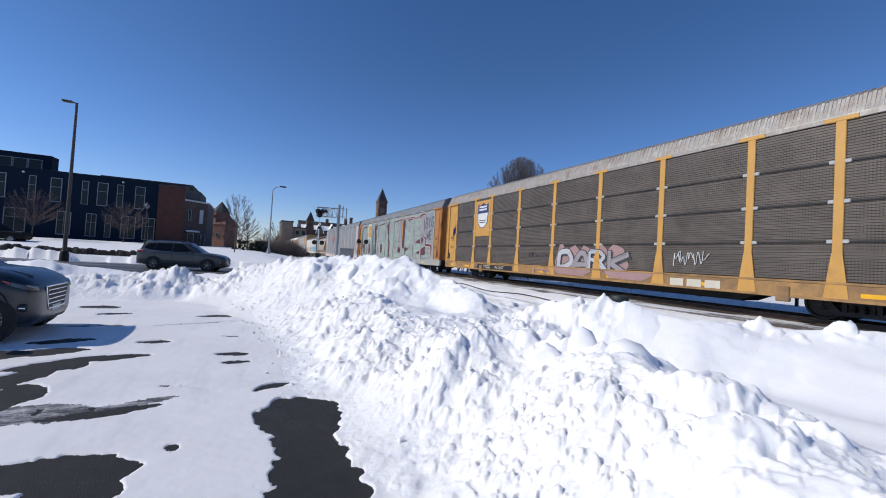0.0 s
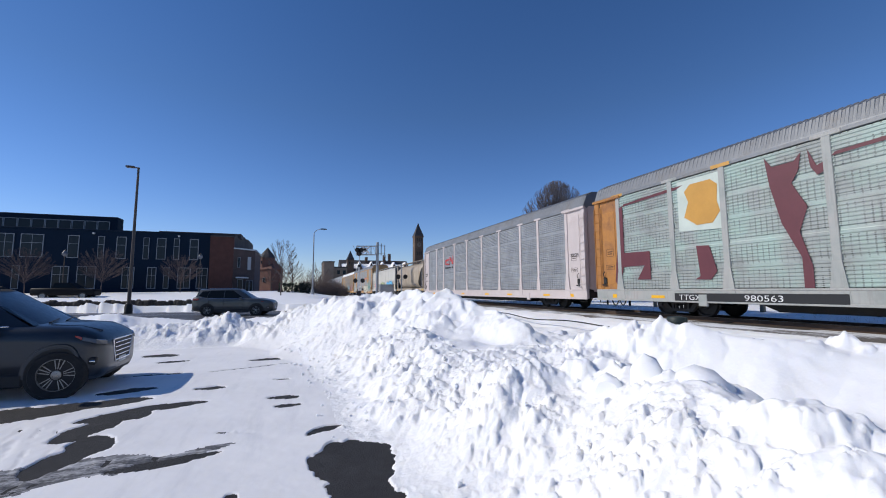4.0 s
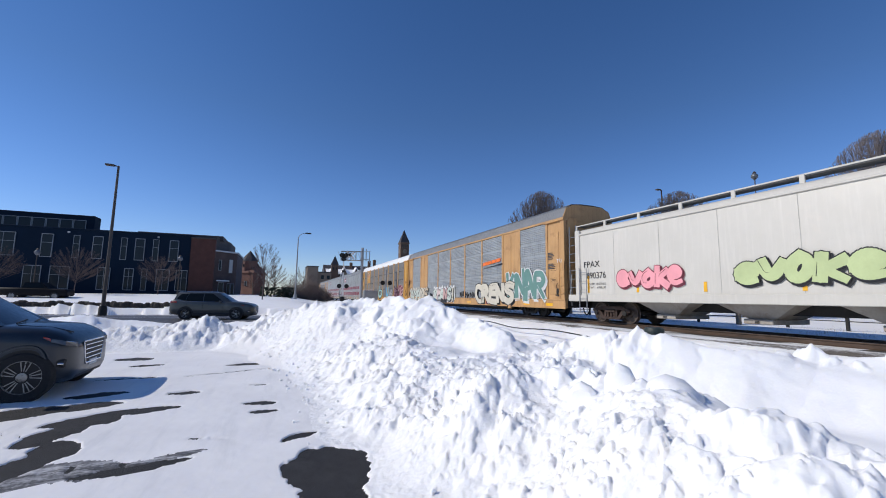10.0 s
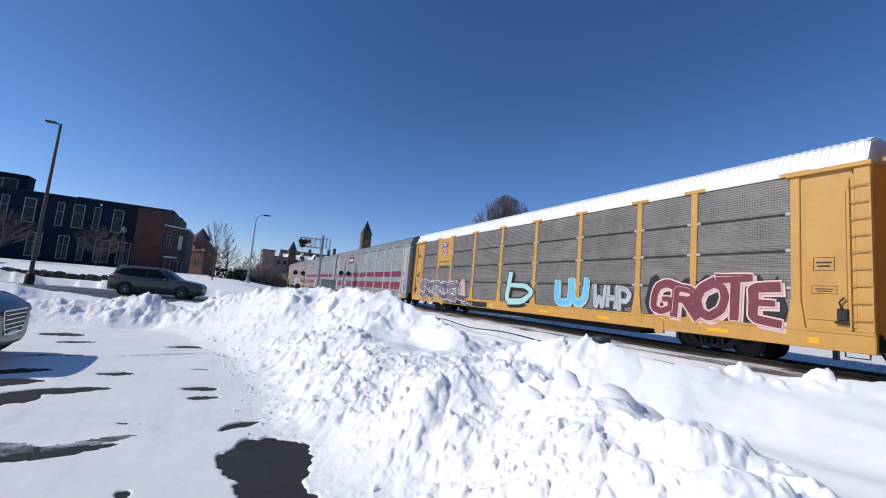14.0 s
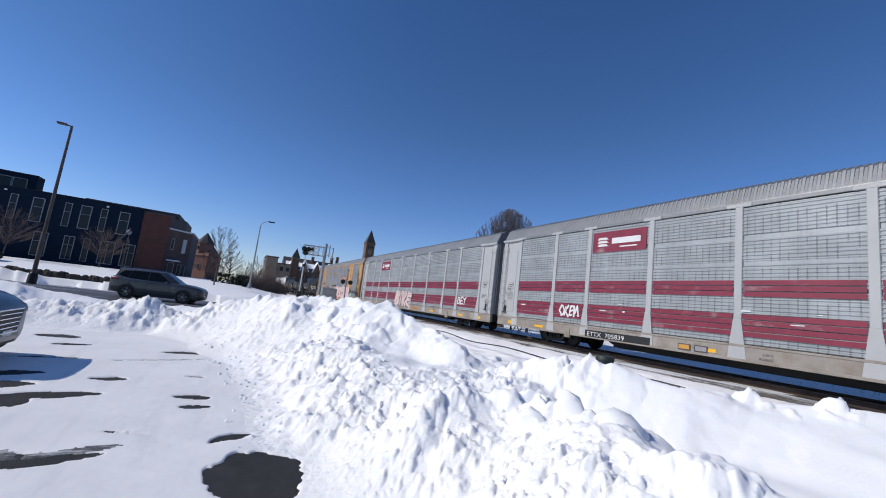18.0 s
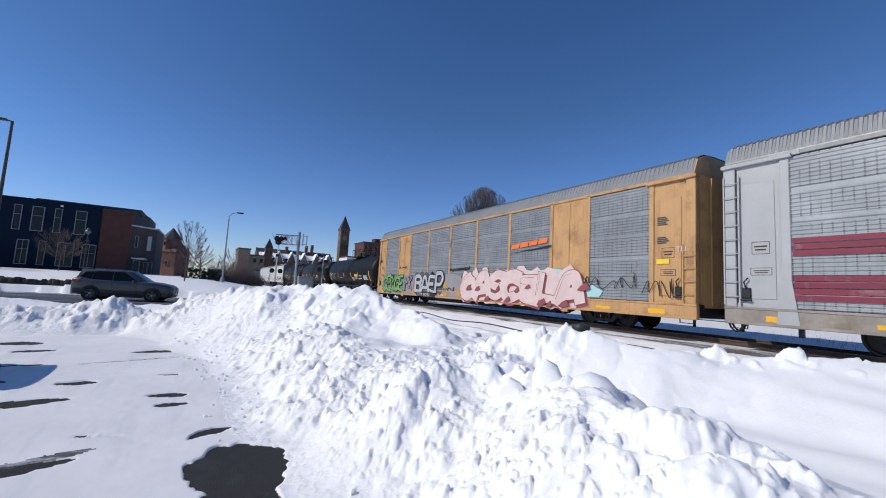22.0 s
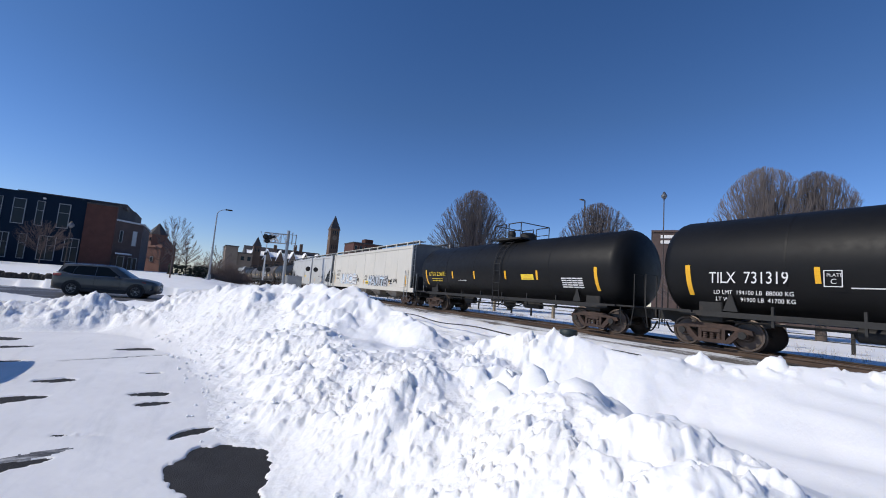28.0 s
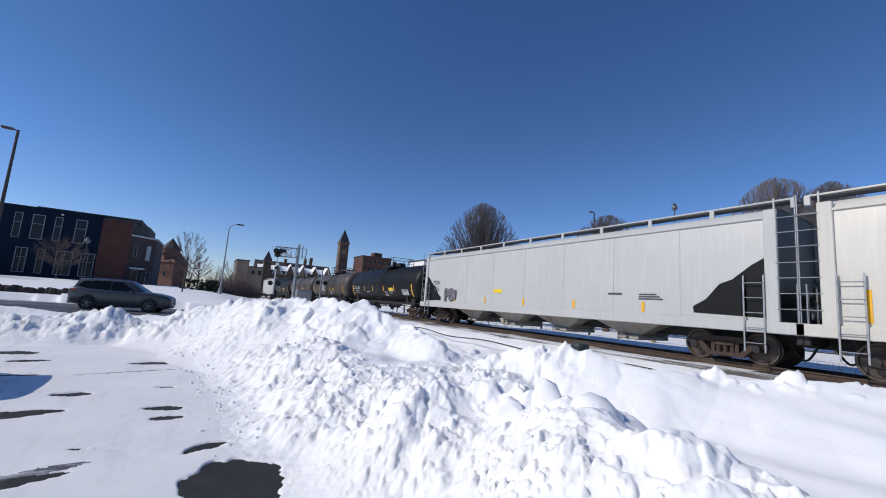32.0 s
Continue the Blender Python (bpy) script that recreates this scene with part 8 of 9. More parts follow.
car_i = striped_rack("long light grey car carrier with maroon stripes and a white tag", CENTRES["I"])
rect(car_i, 7.4, 4.35, 0.60, 0.87, PAINT["black"], -HALF - 0.074, "number_board")
letters(car_i, "ETTX  705456", 7.28, 0.635, 0.25, PAINT["white"], -HALF - 0.09, stretch=1.25)
graffiti(car_i, "SIKE", 2.1, 0.72, 1.3, PAINT["petal"], PAINT["darkgrey"], -HALF - 0.06, 1.2, 0.05, 0.12, back=PAINT["petal"], thick=0.2, edge=0.018)
hand_lettering(car_i, "BEY", -9.9, 1.45, 0.42, PAINT["white"], -HALF - 0.06, 0.05, 0.9, 0.12)

car_j = autorack("yellow car carrier with silver panels and large pink and green tags", CENTRES["J"], DULL_PANEL, TAN_YELLOW, TAN_YELLOW, DULL_ROOF, TAN_YELLOW, "flush")
swoosh_logo(car_j, -4.7, -7.3, 3.1, 0.75)
patch(car_j, [(12.9, 0.62), (12.7, 1.7), (11.2, 2.05), (9.6, 1.95), (8.0, 2.1), (6.2, 1.95), (4.6, 2.1), (2.9, 1.75), (1.4, 2.2), (0.0, 1.95), (-0.6, 1.2), (-0.2, 0.6), (4.0, 0.6)], PAINT["ash"], -HALF - 0.052, "spray_field", "uneven field of grey spray")
graffiti(car_j, "SERGE", 12.7, 0.72, 1.35, PAINT["green"], PAINT["black"], -HALF - 0.07, 1.05, 0.09, back=PAINT["teal"], thick=0.13, edge=0.03)
graffiti(car_j, "MK", 8.1, 0.95, 1.05, PAINT["ash"], PAINT["black"], -HALF - 0.07, 1.0, 0.05, thick=0.11, edge=0.035)
graffiti(car_j, "BAEP", 6.4, 0.8, 1.4, PAINT["silver"], PAINT["black"], -HALF - 0.07, 1.25, 0.05, back=PAINT["soot"], thick=0.15, edge=0.05)
for _y, _z, _w in ((10.6, 1.75, 0.35), (6.7, 0.75, 0.5), (2.2, 1.3, 0.55), (2.0, 0.7, 0.4), (0.5, 0.8, 0.7), (-3.1, 0.78, 0.5), (3.9, 1.95, 0.4)):
    patch(car_j, [(_y, _z), (_y - _w * 0.4, _z - 0.1), (_y - _w, _z + 0.04), (_y - _w * 0.9, _z + 0.3), (_y - _w * 0.3, _z + 0.36)], PAINT["ochre"], -HALF - 0.058, "spray_dab", "ochre dab of spray")
scribble(car_j, 2.1, 0.9, 1.5, 0.5, PAINT["black"], 61, 7, 0.016, -HALF - 0.062)
scribble(car_j, 1.2, 2.25, 2.2, 0.3, PAINT["black"], 62, 12, 0.04, -HALF - 0.062)
scribble(car_j, 12.4, 1.0, 3.4, 0.9, PAINT["black"], 63, 12, 0.012, -HALF - 0.115)
# the long pale pink piece: turquoise haze, wine-red depths, pale letters with thin outlines
patch(car_j, [(-1.2, 1.2), (-1.0, 1.9), (-2.4, 2.25), (-3.4, 2.05), (-4.9, 2.35), (-6.4, 2.2), (-7.6, 2.3), (-8.9, 2.15), (-9.6, 1.7), (-10.4, 1.35), (-10.2, 1.1)], PAINT["aqua"], -HALF - 0.046, "spray_haze", "turquoise haze of spray")
graffiti(car_j, "OASCELA", -0.1, 0.58, 1.7, PAINT["petal"], PAINT["wine"], -HALF - 0.07, 1.30, 0.05, 0.10, back=PAINT["petal"], thick=0.27, edge=0.032, shade=PAINT["wine"])
_r = random.Random(77)
for _k in range(11):
    _y, _z, _w, _h = -1.0 - _k * 0.80 + _r.uniform(-0.2, 0.2), _r.choice((0.55, 0.62, 1.15, 1.35)), _r.uniform(0.35, 0.75), _r.uniform(0.18, 0.34)
    patch(car_j, [(_y, _z), (_y - _w * 0.5, _z - _h * 0.1), (_y - _w, _z + _h * 0.3), (_y - _w * 0.75, _z + _h), (_y - _w * 0.3, _z + _h * 0.6)], PAINT["wine"], -HALF - 0.128 - 0.001 * _k, "spray_wedge", "wine-red wedge of spray")
scribble(car_j, -9.2, 1.25, 2.9, 0.9, PAINT["black"], 51, 9, 0.014, -HALF - 0.07)
scribble(car_j, -12.2, 0.95, 1.2, 1.2, PAINT["black"], 54, 5, 0.014, -HALF - 0.09)
scribble(car_j, 9.2, 2.5, 1.4, 0.35, PAINT["darkgrey"], 52, 7, 0.02, -HALF - 0.07)
rect(car_j, 5.85, 3.1, 0.58, 0.85, PAINT["black"], -HALF - 0.125, "number_board")
letters(car_j, "CTTX 690403", 5.7, 0.61, 0.27, PAINT["white"], -HALF - 0.14, stretch=1.2)
letters(car_j, "TRI", -13.3, 2.75, 0.24, PAINT["petal"], -HALF - 0.06)
small_marks(car_j, -12.62, 3.95, 5, 0.42, PAINT["darkgrey"], -HALF - 0.04, 0.035)
small_marks(car_j, -12.62, 3.25, 4, 0.42, PAINT["darkgrey"], -HALF - 0.04, 0.035)
rect(car_j, -12.6, -13.05, 2.35, 2.52, PAINT["yellow"], -HALF - 0.045, "notice_plate")
scribble(car_j, 13.6, 3.0, 0.6, 0.6, PAINT["black"], 53, 6, 0.018, -HALF - 0.08)


# ---- tank cars ----
def tank(label, y0, half, paint, number, yellow_print=False):
    car = thing("tank_car", label, "railcar", "railcars", at=pose(TRACK_X, y0, RAIL_Z))
    car["y0"] = y0
    R, ZC, hl = 1.62, 2.55, half - 0.75
    part("tank", cached(("tank", half, paint.name), lambda: Shape().lathe([(0.30, -hl), (0.85, -hl + 0.06), (1.25, -hl + 0.17), (1.47, -hl + 0.31), (1.58, -hl + 0.46), (R, -hl + 0.60), (R, hl - 0.60), (1.58, hl - 0.46), (1.47, hl - 0.31), (1.25, hl - 0.17), (0.85, hl - 0.06), (0.30, hl)], "y", 48, (0, 0, ZC)).mesh("tank", 50)), paint, car, "long black barrel with domed ends")
    for k in range(1, 5):
        y = -hl + 0.82 + k * (2 * hl - 1.64) / 5
        part("weld_seam", cached(("seam", paint.name), lambda: Shape().lathe([(R + 0.004, -0.03), (R + 0.006, 0), (R + 0.004, 0.03)], "y", 48, (0, 0, ZC)).mesh("weld_seam", 50)), paint, car, at=(0, y, 0))
    for e in (-1, 1):
        part("saddle", Shape().box(-1.15, 1.15, e * (half - 2.35) - 0.35, e * (half - 2.35) + 0.35, 0.8, 1.55, 0.03), IRON, car)
        part("stub_sill", Shape().box(-0.32, 0.32, min(e * (half - 3.4), e * (half - 0.1)), max(e * (half - 3.4), e * (half - 0.1)), 0.72, 1.1), IRON, car)
        part("end_platform", Shape().box(-1.45, 1.45, min(e * (half - 1.5), e * (half - 0.3)), max(e * (half - 1.5), e * (half - 0.3)), 1.05, 1.12, 0.02), IRON, car)
        for sx in (-1, 1):
            hr = Shape()
            hr.path([(sx * 1.4, e * (half - 0.35), 1.1), (sx * 1.4, e * (half - 0.35), 2.25), (sx * 0.75, e * (half - 0.35), 2.25), (sx * 0.75, e * (half - 0.35), 1.1)], 0.022, 6)
            hr.path([(sx * 1.4, e * (half - 0.35), 1.1), (sx * 1.42, e * (half - 0.45), 0.42), (sx * 1.42, e * (half - 0.85), 0.42), (sx * 1.4, e * (half - 0.9), 1.08)], 0.02, 6)
            part("end_rail", hr, IRON, car)
        part("side_step", Shape().box(-HALF, -HALF + 0.1, e * (half - 1.5) - 0.5, e * (half - 1.5) + 0.5, 1.05, 1.12), IRON, car)
        part("brake_wheel", painted("brake_wheel_y", IRON, lambda: None), IRON, car, at=(0.55, e * (half - 0.45), 1.9)) if e > 0 else None
        part("hook_plate", Shape().prism([(e * (half - 3.0) - 0.2, 1.15), (e * (half - 3.0) + 0.2, 1.15), (e * (half - 3.0), 1.75)], "x", -1.35, -1.28), IRON, car)
        truck(car, e * (half - 2.35), RUST)
        coupler(car, e * (half - 0.15), e)
    for sx in (-1, 1):
        part("side_walk", Shape().box(sx * 1.32 - 0.05, sx * 1.32 + 0.05, -half + 1.5, half - 1.5, 0.96, 1.12), IRON, car, "long side bar under the barrel")
    for k in range(6):
        y = -4.6 + k * 1.85
        part("hanger", painted("hanger", IRON, lambda: Shape().box(-1.36, -1.28, -0.03, 0.03, 0.78, 1.35).mesh("hanger")), IRON, car, at=(0, y, 0))
    part("brake_pipe", Shape().path([(-0.9, -half + 2.4, 0.86), (-0.9, -2.0, 0.84), (-0.75, -1.6, 0.72), (-0.75, 2.6, 0.72), (-0.9, 3.0, 0.84), (-0.9, half - 2.4, 0.86)], 0.035, 6), IRON, car, "thin brake pipe along the belly")
    part("outlet_valve", Shape().lathe([(0.36, ZC - R + 0.04), (0.30, 0.62), (0.16, 0.56), (0.16, 0.40)], "z", 16, (0, 0.0, 0)), IRON, car, "bottom outlet valve", smooth=40)
    part("brake_cylinder", Shape().lathe([(0.05, -0.5), (0.19, -0.45), (0.19, 0.35), (0.08, 0.45)], "y", 14, (-0.75, 2.7, 0.78)), IRON, car, smooth=40)
    part("air_tank", Shape().lathe([(0.05, -0.62), (0.16, -0.55), (0.16, 0.55), (0.05, 0.62)], "y", 14, (-0.75, -2.6, 0.80)), IRON, car, smooth=40)
    part("belly_skid", Shape().box(-0.5, 0.5, -1.1, 1.1, ZC - R - 0.10, ZC - R + 0.06, 0.03), IRON, car)
    pl = Shape()
    pl.box(-1.05, 1.05, -1.75, 0.45, ZC + R - 0.02, ZC + R + 0.06)
    part("top_platform", pl, IRON, car)
    rl = Shape()
    for sx in (-1, 1):
        for y in (-1.7, -0.75, -0.5, 0.4):
            rl.tube((sx * 1.0, y, ZC + R), (sx * 1.0, y, ZC + R + 0.82), 0.025)
        for ya, yb in ((-1.7, -0.75), (-0.5, 0.4)):
            rl.tube((sx * 1.0, ya, ZC + R + 0.82), (sx * 1.0, yb, ZC + R + 0.82), 0.028)
            rl.tube((sx * 1.0, ya, ZC + R + 0.42), (sx * 1.0, yb, ZC + R + 0.42), 0.02)
    for y in (-1.7, 0.4):
        rl.tube((-1.0, y, ZC + R + 0.82), (1.0, y, ZC + R + 0.82), 0.025)
    part("top_rail", rl, IRON, car, "bent black safety rail")
    part("manway", Shape().lathe([(0.42, ZC + R), (0.42, ZC + R + 0.34), (0.30, ZC + R + 0.42), (0.05, ZC + R + 0.44)], "z", 18, (0, -1.15, 0)), IRON, car, smooth=40)
    part("vent_valve", Shape().lathe([(0.2, ZC + R), (0.2, ZC + R + 0.5), (0.12, ZC + R + 0.62)], "z", 14, (-0.2, -0.1, 0)), IRON, car, smooth=40)
    part("valve_box", Shape().box(-0.25, 0.25, 0.6, 1.0, ZC + R, ZC + R + 0.32, 0.03), IRON, car)
    lad = Shape()
    for y in (-1.05, -0.55):
        pts = [(-math.sin(a) * (R + 0.09), y, ZC + math.cos(a) * (R + 0.09)) for a in np.linspace(0.5, 1.7, 9)] + [(-R - 0.05, y, 0.55)]
        lad.path(pts, 0.025, 6)
    side = part("side_ladder", lad, IRON, car, "curved black ladder over the barrel")
    for a in np.linspace(0.55, 1.65, 6):
        part("rung", painted("tank_rung", IRON, lambda: Shape().tube((0, -0.25, 0), (0, 0.25, 0), 0.016, 6).mesh("rung")), IRON, side, at=(-math.sin(a) * (R + 0.09), -0.8, ZC + math.cos(a) * (R + 0.09)))
    for z in (0.6, 1.0, 1.4, 1.8):
        part("rung", painted("tank_rung", IRON, lambda: None), IRON, side, at=(-R - 0.06, -0.8, z))

    def bowed(y, w, z0, z1, material, name="reflector", label=""):
        zs = np.linspace(z0, z1, 5)
        part(name, Shape().sheet(lambda u, z: (-math.sqrt(max(0.01, R * R - (z - ZC) ** 2)) - 0.012, u, z), (y - w / 2, y + w / 2), zs), material, car, label)
    for y in (-hl + 1.15, -3.6, -1.35, 1.35, 3.6, hl - 1.15):
        big = abs(y) > 5
        bowed(y, 0.15 if big else 0.12, ZC - 0.95 if big else ZC - 0.55, ZC - 0.02 if big else ZC - 0.13, PAINT["amber"], label="amber reflective strip")
    col = PAINT["yellow"] if yellow_print else PAINT["white"]
    if number != "":
        letters(car, number, hl - 1.6, ZC - 0.40, 0.36, col, -R - 0.02)
    for k in range(2 if number else 0):
        bowed(hl - 2.5, 1.3, ZC - 0.60 - k * 0.12, ZC - 0.57 - k * 0.12, col, "print_line")
    bowed(-2.95, 0.85, ZC - 0.56, ZC - 0.30, PAINT["yellow"], "notice_plate", "yellow notice plate with dark print")
    for k in range(3):
        bowed(-2.95, 0.60 - 0.1 * k, ZC - 0.52 + k * 0.08, ZC - 0.50 + k * 0.08, PAINT["ochre"], "print_line")
    for yy, n in ((2.6, 1),) if yellow_print else ((-1.9, 4), (-2.95, 2), (2.6, 1)):
        for k in range(n):
            bowed(yy, 0.8 - 0.1 * (k % 2), ZC - 0.66 - k * 0.1, ZC - 0.63 - k * 0.1, PAINT["white"], "print_line")
    if number:
        for r0 in range(5):
            for c0 in range(4):
                bowed(-hl + 1.95 + 0.29 * c0, 0.26, ZC - 0.86 + r0 * 0.09, ZC - 0.81 + r0 * 0.09, PAINT["white"], "print_cell")
    return car


car_k = tank("long gloss black tank car with white lettering and amber reflectors", CENTRES["K"], 8.9, TANK_BLACK, "GATX 64313")
letters(car_k, "FRA AIP", -4.05, 2.02, 0.22, PAINT["white"], -1.58)
scribble(car_k, -3.85, 1.6, 1.0, 0.38, PAINT["white"], 61, 8, 0.014, -1.50)
car_l = tank("long black tank car with large white lettering", CENTRES["L"], 8.7, TANK_BLACK, "")
letters(car_l, "TILX  731319", 6.18, 1.98, 0.48, PAINT["white"], -1.60, stretch=0.74)
letters(car_l, "LD LMT  194100 LB  88000 KG", 6.12, 1.66, 0.17, PAINT["white"], -1.44, stretch=0.9)
letters(car_l, "LT WT     91900 LB  41700 KG", 6.12, 1.46, 0.17, PAINT["white"], -1.31, stretch=0.9)
letters(car_l, "PLATE", 3.42, 2.18, 0.11, PAINT["white"], -1.63)
letters(car_l, "C", 3.36, 2.0, 0.18, PAINT["white"], -1.60)
for _u, _v in (((3.48, 3.12), (2.32, 2.34)), ((3.48, 3.12), (1.92, 1.94)), ((3.48, 3.46), (1.94, 2.32)), ((3.14, 3.12), (1.94, 2.32))):
    rect(car_l, _u[0], _u[1], _v[0], _v[1], PAINT["white"], -1.615, "print_line")
car_m = tank("black tank car with small yellow lettering", CENTRES["M"], 8.75, TANK_BLACK, "UTLX 224671", True)

car_n = hopper("white covered hopper with pale blue and grey tags along its side", CENTRES["N"], 10.2, HOPPER_WHITE, (-5.1, -1.7, 1.7, 5.1), RUST)
letters(car_n, "CHVX", 8.3, 2.5, 0.36, PAINT["black"], -HALF - 0.02, stretch=1.2)
letters(car_n, "890301", 8.25, 2.12, 0.34, PAINT["black"], -HALF - 0.02)
small_marks(car_n, 8.2, 1.85, 2, 0.9, PAINT["darkgrey"])
graffiti(car_n, "UNOE", 6.6, 1.36, 0.95, PAINT["white"], PAINT["ash"], -HALF - 0.03, 2.05, 0.06, back=PAINT["frost"])
letters(car_n, "JUNGLE", -0.15, 1.98, 0.24, PAINT["black"], -HALF - 0.02, wild=0.5)
letters(car_n, "FEVER", -0.2, 1.72, 0.24, PAINT["black"], -HALF - 0.02, wild=0.5)
rect(car_n, -0.65, -1.5, 1.4, 1.66, PAINT["yellow"], -HALF - 0.045, "notice_plate", "yellow notice plate")
rect(car_n, -0.72, -1.42, 1.44, 1.52, PAINT["black"], -HALF - 0.055, "print_line")
graffiti(car_n, "HAUNTE", -1.3, 1.25, 0.88, PAINT["frost"], PAINT["darkgrey"], -HALF - 0.03, 1.32, 0.06, back=PAINT["silver"], fills=[PAINT["frost"], PAINT["silver"]])
for _y, _k in ((1.9, 71), (-5.6, 73), (-6.6, 75)):
    scribble(car_n, _y, 1.45, 0.75, 0.6, PAINT["black"], _k, 7, 0.014)
rect(car_n, -5.9, -6.4, 1.4, 1.62, PAINT["white"], -HALF - 0.03, "print_plate")
rect(car_n, -5.95, -6.35, 1.45, 1.57, PAINT["darkgrey"], -HALF - 0.04, "print_line")

car_o = hopper("pale grey covered hopper with dark side openings and a black tag", CENTRES["O"], 11.0, HOPPER_GREY, (-5.3, -1.75, 1.75, 5.3), RUST, True)
letters(car_o, "FCBX", 9.2, 2.45, 0.36, PAINT["darkgrey"], -HALF - 0.02)
letters(car_o, "1078", 9.1, 2.0, 0.36, PAINT["darkgrey"], -HALF - 0.02)
graffiti(car_o, "PEN", 7.6, 1.4, 0.8, PAINT["smoke"], PAINT["darkgrey"], -HALF - 0.03, 0.95, 0.06)
rect(car_o, 2.4, 1.7, 1.95, 2.15, PAINT["yellow"], -HALF - 0.02, "notice_plate", "small yellow notice plate")
small_marks(car_o, -6.2, 1.95, 3, 0.9, PAINT["darkgrey"])
rect(car_o, -4.9, -5.5, 1.95, 2.02, PAINT["darkgrey"], -HALF - 0.02, "print_line")

car_p = tank("black tank car near the crossing", CENTRES["P"], 8.9, TANK_BLACK, "UTLX 2246")
car_q = tank("sooty black tank car with pale scrawls", CENTRES["Q"], 8.9, TANK_BROWN, "")
graffiti(car_q, "SZ", 2.0, 1.9, 1.0, PAINT["silver"], PAINT["darkgrey"], -1.66, 1.4, 0.08)
car_r = tank("sooty brown tank car far down the train", CENTRES["R"], 8.9, TANK_BROWN, "")
car_s = tank("sooty black tank car far down the train", CENTRES["S"], 8.9, TANK_BLACK, "")
car_t = hopper("pale grey covered hopper far down the train", CENTRES["T"], 10.2, HOPPER_GREY, (-5.1, -1.7, 1.7, 5.1), RUST)
TRAIN = [car_a, car_b, car_c, car_d, car_e, car_f, car_g, car_h, car_i, car_j, car_k, car_l, car_m, car_n, car_o, car_p, car_q, car_r, car_s, car_t]


# ---- parked vehicles ----
def wheel(parent, x, y, r, spokes=5):
    sy = 1 if y > 0 else -1
    w = part("wheel", Shape().lathe([(r * 0.62, -0.10), (r * 0.93, -0.11), (r, -0.07), (r, 0.07), (r * 0.93, 0.11), (r * 0.66, 0.115), (r * 0.64, 0.06)], "y", 32, (0, 0, 0)), TYRE, parent, "black tyre", at=(x, y, r), smooth=40)
    if sy < 0:
        w.rotation_euler = (0, 0, math.pi)
    part("rim_well", Shape().lathe([(r * 0.63, -0.02), (r * 0.64, 0.0), (r * 0.2, 0.0)], "y", 28), IRON, w)
    part("rim", Shape().lathe([(r * 0.60, 0.06), (r * 0.66, 0.075), (r * 0.67, 0.112), (r * 0.645, 0.112), (r * 0.62, 0.075)], "y", 32), ALLOY, w, "machined alloy rim", smooth=40)
    part("hub", Shape().lathe([(0.07, 0.02), (0.065, 0.10), (0.03, 0.105)], "y", 14), ALLOY, w, smooth=40)
    sp = cached(("spoke", r), lambda: Shape().put([(-0.009, 0.03, 0.05), (0.009, 0.03, 0.05), (0.010, 0.03, r * 0.62), (-0.010, 0.03, r * 0.62), (-0.006, 0.085, 0.05), (0.006, 0.085, 0.05), (0.006, 0.1, r * 0.63), (-0.006, 0.1, r * 0.63)], [(0, 1, 2, 3), (4, 7, 6, 5), (0, 4, 5, 1), (1, 5, 6, 2), (2, 6, 7, 3), (3, 7, 4, 0)]).mesh("spoke"))
    for k in range(spokes):
        for d in (-0.40, -0.13, 0.13):
            q = part("spoke", sp, ALLOY, w)
            q.rotation_euler = (0, 2 * math.pi * k / spokes + d, 0)
    return w


def ring_of(x, w, zb, zt, crown=0.03):
    h = zt - zb
    half = [(0.0, zb), (w * 0.80, zb), (w * 0.95, zb + 0.10 * h), (w * 0.995, zb + 0.28 * h), (w, zb + 0.46 * h), (w * 0.985, zb + 0.62 * h), (w * 0.99, zb + 0.74 * h), (w * 0.965, zt - 0.09 * h), (w * 0.90, zt - 0.015), (w * 0.72, zt + crown * 0.4), (w * 0.4, zt + crown * 0.85), (0.0, zt + crown)]
    return [(x, y, z) for y, z in half] + [(x, -y, z) for y, z in half[-2:0:-1]]


